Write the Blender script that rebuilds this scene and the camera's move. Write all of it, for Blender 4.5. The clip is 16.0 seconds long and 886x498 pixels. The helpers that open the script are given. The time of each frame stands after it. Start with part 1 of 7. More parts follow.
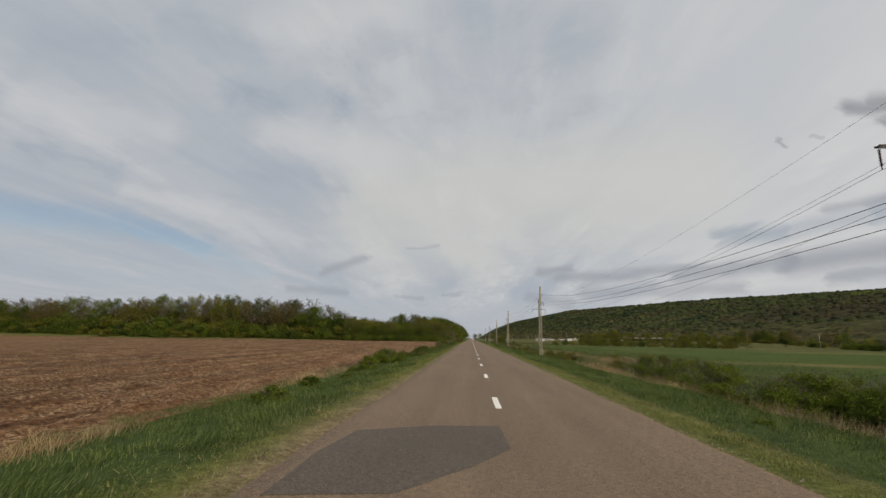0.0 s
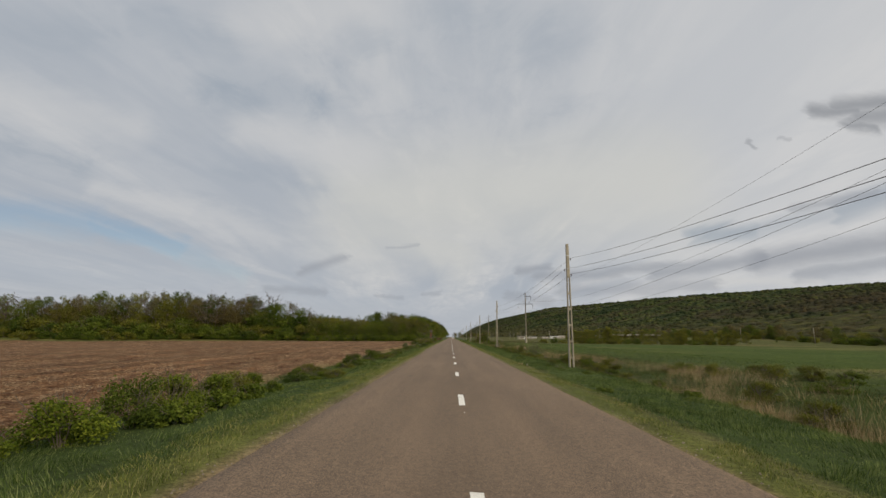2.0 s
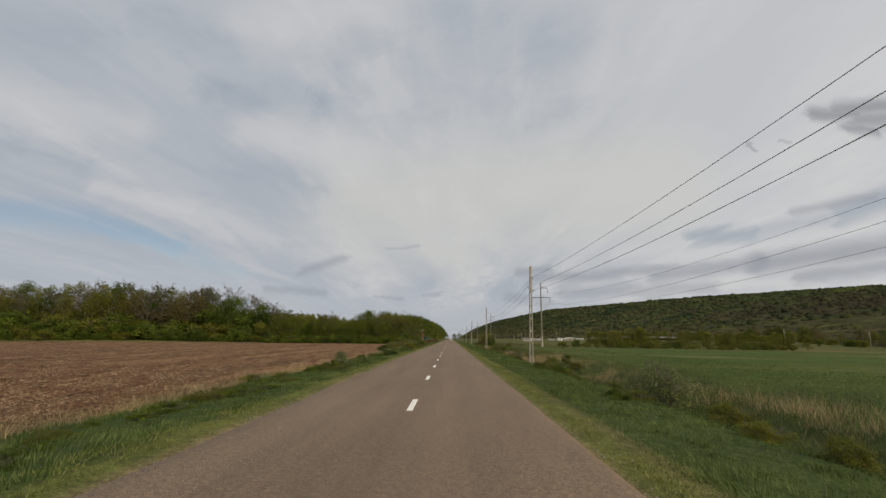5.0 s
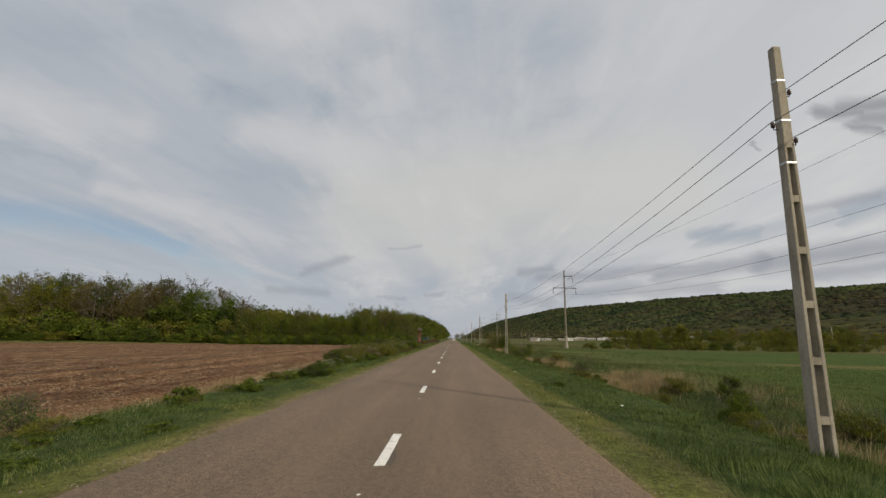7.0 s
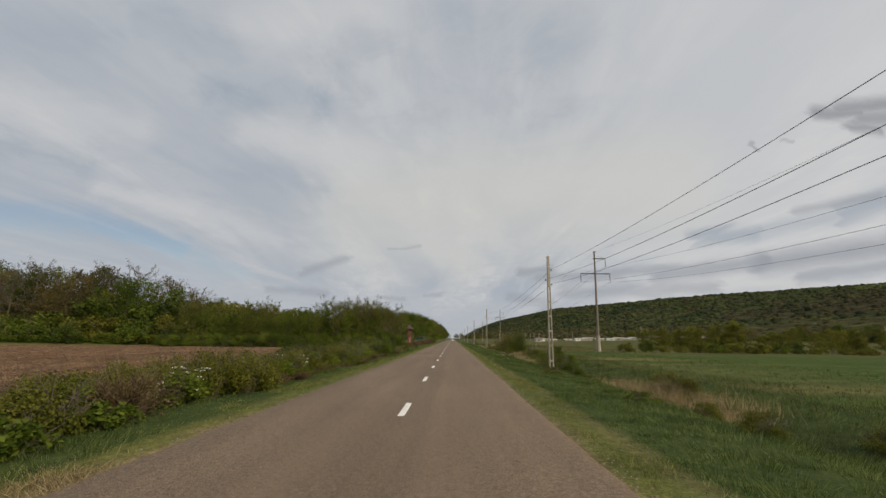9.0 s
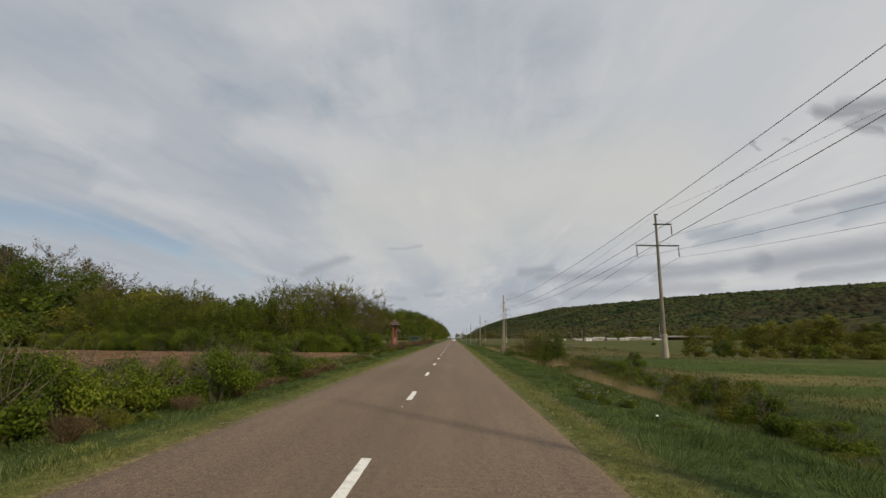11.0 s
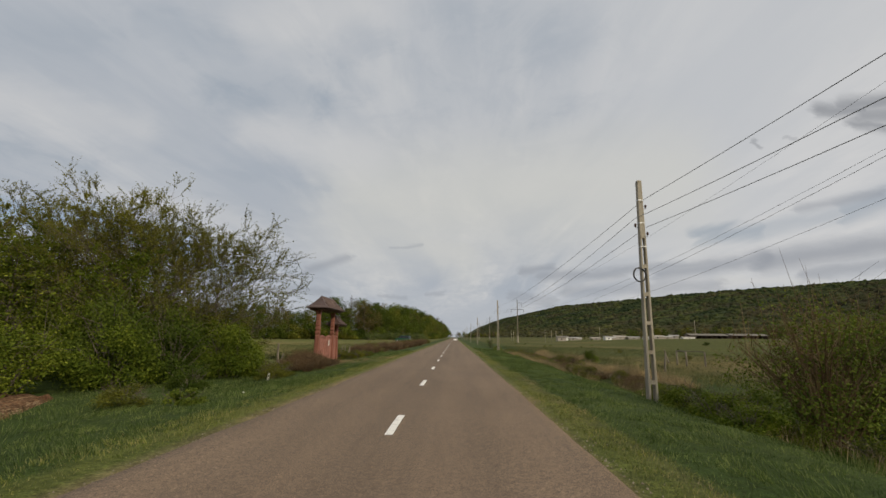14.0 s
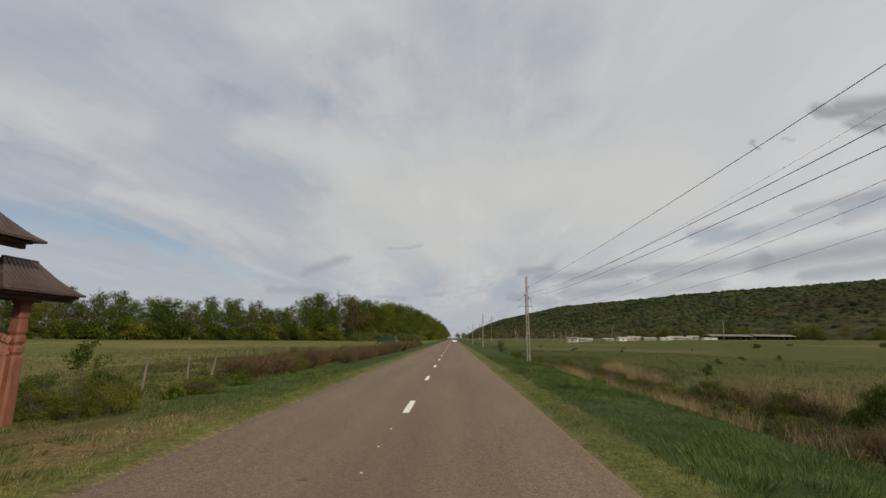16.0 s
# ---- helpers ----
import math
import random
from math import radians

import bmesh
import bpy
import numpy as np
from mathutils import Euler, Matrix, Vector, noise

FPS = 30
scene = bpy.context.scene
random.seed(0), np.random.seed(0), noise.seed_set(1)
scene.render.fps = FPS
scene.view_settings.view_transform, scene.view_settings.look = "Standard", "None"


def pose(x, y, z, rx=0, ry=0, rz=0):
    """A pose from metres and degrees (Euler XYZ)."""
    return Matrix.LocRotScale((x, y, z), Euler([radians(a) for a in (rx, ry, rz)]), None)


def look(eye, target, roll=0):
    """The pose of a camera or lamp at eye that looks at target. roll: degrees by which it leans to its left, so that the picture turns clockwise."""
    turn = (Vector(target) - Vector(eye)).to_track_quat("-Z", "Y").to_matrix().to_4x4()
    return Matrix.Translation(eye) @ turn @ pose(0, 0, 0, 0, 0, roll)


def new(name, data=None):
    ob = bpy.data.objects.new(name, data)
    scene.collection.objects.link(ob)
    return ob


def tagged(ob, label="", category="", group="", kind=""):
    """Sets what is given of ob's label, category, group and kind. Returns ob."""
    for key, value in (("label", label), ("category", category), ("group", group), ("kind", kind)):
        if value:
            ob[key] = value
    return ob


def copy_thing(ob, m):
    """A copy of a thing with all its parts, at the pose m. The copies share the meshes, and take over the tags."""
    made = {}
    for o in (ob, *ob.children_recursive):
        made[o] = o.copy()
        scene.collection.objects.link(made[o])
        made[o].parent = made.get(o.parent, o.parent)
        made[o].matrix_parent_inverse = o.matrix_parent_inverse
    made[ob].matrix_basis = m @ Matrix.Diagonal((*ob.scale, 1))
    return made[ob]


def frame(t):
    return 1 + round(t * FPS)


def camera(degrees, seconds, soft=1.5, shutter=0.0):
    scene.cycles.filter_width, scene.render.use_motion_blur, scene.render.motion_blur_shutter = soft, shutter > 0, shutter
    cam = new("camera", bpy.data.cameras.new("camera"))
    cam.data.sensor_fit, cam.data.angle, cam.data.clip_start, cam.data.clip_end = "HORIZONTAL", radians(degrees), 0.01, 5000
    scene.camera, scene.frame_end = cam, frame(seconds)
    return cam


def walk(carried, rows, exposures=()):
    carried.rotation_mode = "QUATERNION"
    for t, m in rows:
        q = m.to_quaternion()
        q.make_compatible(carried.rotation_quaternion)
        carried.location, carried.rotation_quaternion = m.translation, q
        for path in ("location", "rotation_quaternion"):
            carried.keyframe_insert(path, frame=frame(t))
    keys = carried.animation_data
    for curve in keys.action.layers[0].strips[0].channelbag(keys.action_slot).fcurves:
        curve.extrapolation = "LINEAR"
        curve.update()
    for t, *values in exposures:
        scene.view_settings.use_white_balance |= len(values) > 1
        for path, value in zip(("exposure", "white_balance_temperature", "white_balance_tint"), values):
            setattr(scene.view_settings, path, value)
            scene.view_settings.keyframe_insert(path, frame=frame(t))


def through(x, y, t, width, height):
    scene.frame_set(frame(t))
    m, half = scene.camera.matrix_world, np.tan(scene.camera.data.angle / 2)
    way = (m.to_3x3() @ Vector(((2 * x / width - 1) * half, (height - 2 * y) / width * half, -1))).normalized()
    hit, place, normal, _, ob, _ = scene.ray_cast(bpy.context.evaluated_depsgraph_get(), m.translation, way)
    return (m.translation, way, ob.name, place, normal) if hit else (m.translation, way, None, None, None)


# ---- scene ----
cam = camera(88.0, 16.0)
PATH = [
    (0, pose(-0.648, 13.193, 1.538, 100.902, -1.310, 3.387)),
    (0.5, pose(-0.75, 19.251, 1.529, 100.871, -1.099, 2.927)),
    (1, pose(-0.675, 24.977, 1.52, 100.804, -0.907, 2.261)),
    (1.5, pose(-0.607, 30.903, 1.522, 100.823, -0.756, 1.571)),
    (2, pose(-0.281, 36.977, 1.546, 100.821, -0.676, 0.940)),
    (2.5, pose(0.056, 43.151, 1.586, 100.875, -0.674, 0.513)),
    (3, pose(0.382, 49.526, 1.628, 100.857, -0.639, 0.282)),
    (3.5, pose(0.599, 56.191, 1.659, 100.868, -0.669, 0.266)),
    (4, pose(0.785, 62.917, 1.672, 100.903, -0.789, 0.485)),
    (6.5, pose(0.955, 98.6, 1.632, 100.999, -0.929, 1.165)),
    (7, pose(0.923, 105.717, 1.626, 100.963, -0.898, 1.228)),
    (7.5, pose(0.964, 112.739, 1.626, 100.970, -0.899, 1.189)),
    (8, pose(1.003, 119.737, 1.626, 100.997, -0.934, 1.134)),
    (8.5, pose(1.039, 126.764, 1.627, 101.001, -0.927, 1.153)),
    (9, pose(1.068, 133.875, 1.628, 100.986, -0.896, 1.138)),
    (11.5, pose(1.17, 170.813, 1.633, 100.959, -0.873, 1.276)),
    (12, pose(1.096, 178.278, 1.635, 100.946, -0.860, 1.275)),
    (12.5, pose(1.095, 185.698, 1.636, 100.915, -0.840, 1.381)),
    (13, pose(1.099, 193.08, 1.638, 100.883, -0.819, 1.394)),
    (13.5, pose(1.102, 200.457, 1.639, 100.838, -0.777, 1.417)),
    (14, pose(1.103, 207.832, 1.641, 100.830, -0.759, 1.384)),
    (14.5, pose(1.098, 215.21, 1.642, 100.839, -0.750, 1.330)),
    (15, pose(1.085, 222.593, 1.645, 100.876, -0.749, 1.281)),
    (15.5, pose(1.066, 229.977, 1.647, 100.894, -0.751, 1.312)),
    (16, pose(1.048, 237.362, 1.649, 100.934, -0.764, 1.258)),
]
walk(cam, PATH, [(0.0, 0.0, 6950, 10), (16.0, 0.0, 6950, 10)])

# ---------------------------------------------------------------- light
SUN_AZ, SUN_EL = radians(135.0), radians(28.0)  # azimuth clockwise from +y
world = bpy.data.worlds.new("cloudy_sky")
scene.world = world
world.use_nodes = True
wt = world.node_tree
wt.nodes.clear()


def wnode(kind, **values):
    n = wt.nodes.new(kind)
    for key, v in values.items():
        n.inputs[int(key[1:])].default_value = v
    return n


def wmath(op, a, b=None, c=None, clamp=False):
    n = wt.nodes.new("ShaderNodeMath")
    n.operation, n.use_clamp = op, clamp
    for i, v in enumerate((a, b, c)):
        if v is None:
            continue
        if isinstance(v, (int, float)):
            n.inputs[i].default_value = v
        else:
            wt.links.new(v, n.inputs[i])
    return n.outputs[0]


def wramp(fac, stops, smooth="EASE"):
    n = wt.nodes.new("ShaderNodeValToRGB")
    n.color_ramp.interpolation = smooth
    e = n.color_ramp.elements
    while len(e) < len(stops):
        e.new(0.5)
    for el, (p, c) in zip(e, stops):
        el.position, el.color = p, (*c, 1) if len(c) == 3 else c
    wt.links.new(fac, n.inputs[0])
    return n.outputs[0]


def wmix(fac, a, b):
    n = wt.nodes.new("ShaderNodeMix")
    n.data_type = "RGBA"
    for sock, v in ((n.inputs[0], fac), (n.inputs[6], a), (n.inputs[7], b)):
        if isinstance(v, (int, float)):
            sock.default_value = v
        elif isinstance(v, tuple):
            sock.default_value = (*v, 1)
        else:
            wt.links.new(v, sock)
    return n.outputs[2]


sky = wt.nodes.new("ShaderNodeTexSky")
sky.sky_type, sky.sun_disc = "NISHITA", False
sky.sun_elevation, sky.sun_rotation = SUN_EL, SUN_AZ
coord = wt.nodes.new("ShaderNodeTexCoord").outputs["Generated"]
sep = wt.nodes.new("ShaderNodeSeparateXYZ")
wt.links.new(coord, sep.inputs[0])
dx, dy, dz = sep.outputs
# the cloud sheet lies flat overhead: directions are thrown on to it
up = wmath("MAXIMUM", wmath("ADD", dz, 0.07), 0.03)
comb = wt.nodes.new("ShaderNodeCombineXYZ")
wt.links.new(wmath("DIVIDE", dx, up), comb.inputs[0])
wt.links.new(wmath("DIVIDE", dy, up), comb.inputs[1])


def wnoise(scale, detail, rough, turn=0.0, stretch=(1, 1, 1), shift=(0, 0, 0), warp=0.0):
    mp = wt.nodes.new("ShaderNodeMapping")
    mp.inputs["Rotation"].default_value = (0, 0, radians(turn))
    mp.inputs["Scale"].default_value = stretch
    mp.inputs["Location"].default_value = shift
    wt.links.new(comb.outputs[0], mp.inputs[0])
    n = wnode("ShaderNodeTexNoise")
    n.inputs["Scale"].default_value, n.inputs["Detail"].default_value = scale, detail
    n.inputs["Roughness"].default_value, n.inputs["Distortion"].default_value = rough, warp
    wt.links.new(mp.outputs[0], n.inputs["Vector"])
    return n.outputs["Fac"]


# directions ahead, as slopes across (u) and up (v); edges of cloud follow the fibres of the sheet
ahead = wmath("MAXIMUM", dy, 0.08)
fibres = wnoise(1.25, 5, 0.55, 20, (1.0, 0.22, 1), (3.1, 0.4, 0), 0.7)
threads = wnoise(3.4, 6, 0.60, 24, (1.0, 0.20, 1), (1.7, 2.2, 0), 0.5)
mottle = wnoise(5.0, 6, 0.62, 30, (0.9, 0.7, 1), (7.7, 3.1, 0), 0.6)
soft = wnoise(0.45, 3, 0.5, -6, (1.0, 0.5, 1), (5.2, 1.4, 0), 0.5)
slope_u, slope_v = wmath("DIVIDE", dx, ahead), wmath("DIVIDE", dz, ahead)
curls = wnode("ShaderNodeTexNoise")
curls.inputs["Scale"].default_value, curls.inputs["Detail"].default_value, curls.inputs["Roughness"].default_value = 11.0, 6.0, 0.62
flat = wt.nodes.new("ShaderNodeCombineXYZ")
wt.links.new(slope_u, flat.inputs[0])
wt.links.new(wmath("MULTIPLY", slope_v, 2.6), flat.inputs[1])
wt.links.new(flat.outputs[0], curls.inputs["Vector"])
curl = wmath("SUBTRACT", curls.outputs["Fac"], 0.5)


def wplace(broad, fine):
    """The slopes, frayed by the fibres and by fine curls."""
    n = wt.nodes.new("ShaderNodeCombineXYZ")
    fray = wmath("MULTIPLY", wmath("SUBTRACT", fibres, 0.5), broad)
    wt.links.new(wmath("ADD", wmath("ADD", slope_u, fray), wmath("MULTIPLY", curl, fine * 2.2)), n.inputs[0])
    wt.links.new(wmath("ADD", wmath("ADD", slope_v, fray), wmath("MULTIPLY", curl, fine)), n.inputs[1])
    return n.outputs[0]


def wvec(op, a, b):
    n = wt.nodes.new("ShaderNodeVectorMath")
    n.operation = op
    for sock, v in zip(n.inputs, (a, b)):
        if isinstance(v, tuple):
            sock.default_value = v
        else:
            wt.links.new(v, sock)
    return n


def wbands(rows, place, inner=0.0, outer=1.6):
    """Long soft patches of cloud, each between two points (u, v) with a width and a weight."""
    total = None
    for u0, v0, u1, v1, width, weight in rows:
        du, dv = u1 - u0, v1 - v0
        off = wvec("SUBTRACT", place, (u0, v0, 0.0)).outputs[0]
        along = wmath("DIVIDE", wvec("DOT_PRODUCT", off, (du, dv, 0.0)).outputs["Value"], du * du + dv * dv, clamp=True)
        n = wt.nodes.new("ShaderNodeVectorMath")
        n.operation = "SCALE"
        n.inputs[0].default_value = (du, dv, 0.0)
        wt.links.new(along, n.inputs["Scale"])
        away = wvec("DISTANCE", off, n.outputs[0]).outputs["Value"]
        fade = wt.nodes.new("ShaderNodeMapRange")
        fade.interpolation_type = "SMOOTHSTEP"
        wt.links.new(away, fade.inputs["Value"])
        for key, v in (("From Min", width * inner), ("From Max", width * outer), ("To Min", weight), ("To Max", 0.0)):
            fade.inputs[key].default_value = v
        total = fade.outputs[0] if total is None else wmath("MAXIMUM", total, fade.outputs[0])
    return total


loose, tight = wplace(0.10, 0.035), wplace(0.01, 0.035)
across = wmath("ADD", wmath("MULTIPLY", dx, 0.5), 0.5)
# thin bright cloud, combed into fibres and finely mottled
cloud = wramp(fibres, [(0.36, (0.372, 0.410, 0.462)), (0.5, (0.466, 0.488, 0.518)), (0.64, (0.556, 0.562, 0.570))])
cloud = wmix(wmath("MULTIPLY", wramp(threads, [(0.36, (1, 1, 1)), (0.56, (0, 0, 0))]), 0.55), cloud, (0.385, 0.420, 0.468))
cloud = wmix(wmath("MULTIPLY", wramp(mottle, [(0.38, (1, 1, 1)), (0.55, (0, 0, 0))]), 0.34), cloud, (0.385, 0.418, 0.462))
cloud = wmix(wmath("MULTIPLY", wramp(soft, [(0.42, (0, 0, 0)), (0.64, (1, 1, 1))]), 0.25), cloud, (0.560, 0.562, 0.566))
# the sheet is greyer and bluer on one side, paler on the other
side = wmath("MULTIPLY", wramp(across, [(0.16, (1, 1, 1)), (0.45, (0.25, 0.25, 0.25)), (0.58, (0, 0, 0))]), 0.40)
cloud = wmix(side, cloud, (0.398, 0.432, 0.482))
cloud = wmix(wmath("MULTIPLY", wramp(across, [(0.56, (0, 0, 0)), (0.74, (1, 1, 1))]), 0.55), cloud, (0.610, 0.610, 0.612))
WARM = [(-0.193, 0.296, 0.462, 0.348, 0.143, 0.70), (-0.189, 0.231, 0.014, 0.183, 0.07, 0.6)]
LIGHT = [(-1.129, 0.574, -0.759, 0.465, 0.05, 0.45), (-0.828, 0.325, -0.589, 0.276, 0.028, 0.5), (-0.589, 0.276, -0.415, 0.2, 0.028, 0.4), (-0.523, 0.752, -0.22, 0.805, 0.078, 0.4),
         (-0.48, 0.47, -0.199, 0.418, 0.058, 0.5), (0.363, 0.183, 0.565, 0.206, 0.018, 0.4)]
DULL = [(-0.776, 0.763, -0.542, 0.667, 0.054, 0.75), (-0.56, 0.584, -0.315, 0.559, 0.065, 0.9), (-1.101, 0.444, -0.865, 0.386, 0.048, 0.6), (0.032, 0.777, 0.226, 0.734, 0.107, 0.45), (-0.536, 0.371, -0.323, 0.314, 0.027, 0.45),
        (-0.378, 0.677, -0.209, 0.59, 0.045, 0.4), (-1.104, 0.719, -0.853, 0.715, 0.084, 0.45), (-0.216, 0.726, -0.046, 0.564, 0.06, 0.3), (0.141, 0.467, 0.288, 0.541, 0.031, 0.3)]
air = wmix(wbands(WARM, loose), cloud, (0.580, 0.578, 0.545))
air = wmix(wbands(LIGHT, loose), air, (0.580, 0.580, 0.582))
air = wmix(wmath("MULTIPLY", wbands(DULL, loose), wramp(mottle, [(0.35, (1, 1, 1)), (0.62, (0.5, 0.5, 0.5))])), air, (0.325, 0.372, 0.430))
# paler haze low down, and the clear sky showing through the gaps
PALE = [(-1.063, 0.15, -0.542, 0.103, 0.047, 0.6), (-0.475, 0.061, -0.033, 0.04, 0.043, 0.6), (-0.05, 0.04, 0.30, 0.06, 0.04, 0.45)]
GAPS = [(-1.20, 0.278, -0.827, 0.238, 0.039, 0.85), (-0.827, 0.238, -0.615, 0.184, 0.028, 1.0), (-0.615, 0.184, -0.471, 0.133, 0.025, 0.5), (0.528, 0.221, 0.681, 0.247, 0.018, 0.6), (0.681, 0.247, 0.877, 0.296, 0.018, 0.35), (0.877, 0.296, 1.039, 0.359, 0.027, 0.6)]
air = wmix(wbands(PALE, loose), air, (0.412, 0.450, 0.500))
blue = wt.nodes.new("ShaderNodeVectorMath")
blue.operation = "SCALE"
wt.links.new(sky.outputs[0], blue.inputs[0])
blue.inputs["Scale"].default_value = 0.072
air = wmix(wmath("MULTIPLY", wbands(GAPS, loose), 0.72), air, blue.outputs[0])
air = wmix(wmath("MULTIPLY", wramp(dz, [(0.02, (1, 1, 1)), (0.10, (0, 0, 0))]), 0.6), air, (0.425, 0.448, 0.482))
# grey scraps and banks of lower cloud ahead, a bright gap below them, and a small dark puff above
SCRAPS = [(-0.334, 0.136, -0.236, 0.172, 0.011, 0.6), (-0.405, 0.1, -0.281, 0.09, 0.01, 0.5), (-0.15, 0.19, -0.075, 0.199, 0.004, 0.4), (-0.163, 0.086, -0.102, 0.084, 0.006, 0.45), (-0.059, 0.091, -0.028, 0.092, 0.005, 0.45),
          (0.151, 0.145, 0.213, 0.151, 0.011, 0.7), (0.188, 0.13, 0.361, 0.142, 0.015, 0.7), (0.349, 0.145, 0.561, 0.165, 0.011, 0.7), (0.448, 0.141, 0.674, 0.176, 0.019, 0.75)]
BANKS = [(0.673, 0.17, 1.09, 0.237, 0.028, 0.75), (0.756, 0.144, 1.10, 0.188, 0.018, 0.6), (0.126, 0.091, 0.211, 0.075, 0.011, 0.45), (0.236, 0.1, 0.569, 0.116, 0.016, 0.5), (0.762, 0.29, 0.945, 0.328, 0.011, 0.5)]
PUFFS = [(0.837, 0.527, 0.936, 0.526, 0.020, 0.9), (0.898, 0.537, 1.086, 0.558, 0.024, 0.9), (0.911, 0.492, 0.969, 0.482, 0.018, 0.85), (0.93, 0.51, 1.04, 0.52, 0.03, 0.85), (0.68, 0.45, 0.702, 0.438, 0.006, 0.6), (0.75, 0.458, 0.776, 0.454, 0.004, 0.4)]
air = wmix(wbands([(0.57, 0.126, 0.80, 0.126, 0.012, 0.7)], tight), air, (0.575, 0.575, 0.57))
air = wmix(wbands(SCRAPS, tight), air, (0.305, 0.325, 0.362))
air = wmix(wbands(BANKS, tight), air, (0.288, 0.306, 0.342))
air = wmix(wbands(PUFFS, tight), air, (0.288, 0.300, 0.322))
# thick cloud is brightest and greyest overhead, as under any overcast
air = wmix(wramp(dz, [(0.64, (0, 0, 0)), (0.85, (0.9, 0.9, 0.9))]), air, (0.520, 0.505, 0.465))
gain = wmath("ADD", 1.0, wmath("MULTIPLY", wramp(dz, [(0.66, (0, 0, 0)), (0.95, (1, 1, 1))]), 0.68))
bgd = wt.nodes.new("ShaderNodeBackground")
tone = wt.nodes.new("ShaderNodeVectorMath")
tone.operation = "MULTIPLY"
wt.links.new(air, tone.inputs[0])
tone.inputs[1].default_value = (0.992, 1.03, 1.092)
wt.links.new(tone.outputs[0], bgd.inputs[0])
wt.links.new(gain, bgd.inputs[1])
wt.links.new(bgd.outputs[0], wt.nodes.new("ShaderNodeOutputWorld").inputs[0])

lamp = bpy.data.lights.new("sun", "SUN")
lamp.energy, lamp.angle, lamp.color = 2.85, radians(3.0), (1.0, 0.89, 0.69)
sun = new("sun", lamp)
sun.matrix_world = look((math.sin(SUN_AZ) * math.cos(SUN_EL), math.cos(SUN_AZ) * math.cos(SUN_EL), math.sin(SUN_EL)), (0, 0, 0))


# ---------------------------------------------------------------- materials
def material(name):
    m = bpy.data.materials.new(name)
    m.use_nodes = True
    t = m.node_tree
    return m, t, t.nodes["Principled BSDF"]


def tnoise(t, scale, detail=4.0, rough=0.55, stretch=None, coords="Object"):
    n = t.nodes.new("ShaderNodeTexNoise")
    n.inputs["Scale"].default_value, n.inputs["Detail"].default_value, n.inputs["Roughness"].default_value = scale, detail, rough
    c = t.nodes.new("ShaderNodeTexCoord").outputs[coords]
    if stretch:
        mp = t.nodes.new("ShaderNodeMapping")
        mp.inputs["Scale"].default_value = stretch
        t.links.new(c, mp.inputs[0])
        c = mp.outputs[0]
    t.links.new(c, n.inputs["Vector"])
    return n.outputs["Fac"]


def tramp(t, fac, stops):
    n = t.nodes.new("ShaderNodeValToRGB")
    e = n.color_ramp.elements
    while len(e) < len(stops):
        e.new(0.5)
    for el, (p, c) in zip(e, stops):
        el.position, el.color = p, (*c, 1)
    t.links.new(fac, n.inputs[0])
    return n.outputs[0]


def tmix(t, fac, a, b, blend="MIX"):
    n = t.nodes.new("ShaderNodeMix")
    n.data_type, n.blend_type = "RGBA", blend
    for sock, v in ((n.inputs[0], fac), (n.inputs[6], a), (n.inputs[7], b)):
        if isinstance(v, (int, float)):
            sock.default_value = v
        elif isinstance(v, tuple):
            sock.default_value = (*v, 1)
        else:
            t.links.new(v, sock)
    return n.outputs[2]


def tmath(t, op, a, b=0.0, clamp=False):
    n = t.nodes.new("ShaderNodeMath")
    n.operation, n.use_clamp = op, clamp
    for i, v in enumerate((a, b)):
        if isinstance(v, (int, float)):
            n.inputs[i].default_value = v
        else:
            t.links.new(v, n.inputs[i])
    return n.outputs[0]


def tbump(t, bsdf, height, strength, dist):
    b = t.nodes.new("ShaderNodeBump")
    b.inputs["Strength"].default_value, b.inputs["Distance"].default_value = strength, dist
    t.links.new(height, b.inputs["Height"])
    t.links.new(b.outputs[0], bsdf.inputs["Normal"])


def worn(name, cols, scale=3.0, fine=40.0, rough=0.85, bump=0.4, dist=0.01, stretch=None, metal=0.0):
    """A surface with broad stains, fine grain and relief."""
    m, t, b = material(name)
    big = tnoise(t, scale, 5, 0.6, stretch)
    small = tnoise(t, fine, 3, 0.6, stretch)
    n = len(cols)
    col = tramp(t, big, [(0.3 + 0.4 * i / max(1, n - 1), c) for i, c in enumerate(cols)])
    grain = tramp(t, small, [(0.3, (0.72, 0.72, 0.72)), (0.7, (1.2, 1.2, 1.2))])
    t.links.new(tmix(t, 0.8, col, grain, "MULTIPLY"), b.inputs["Base Color"])
    b.inputs["Roughness"].default_value, b.inputs["Metallic"].default_value = rough, metal
    tbump(t, b, small, bump, dist)
    return m


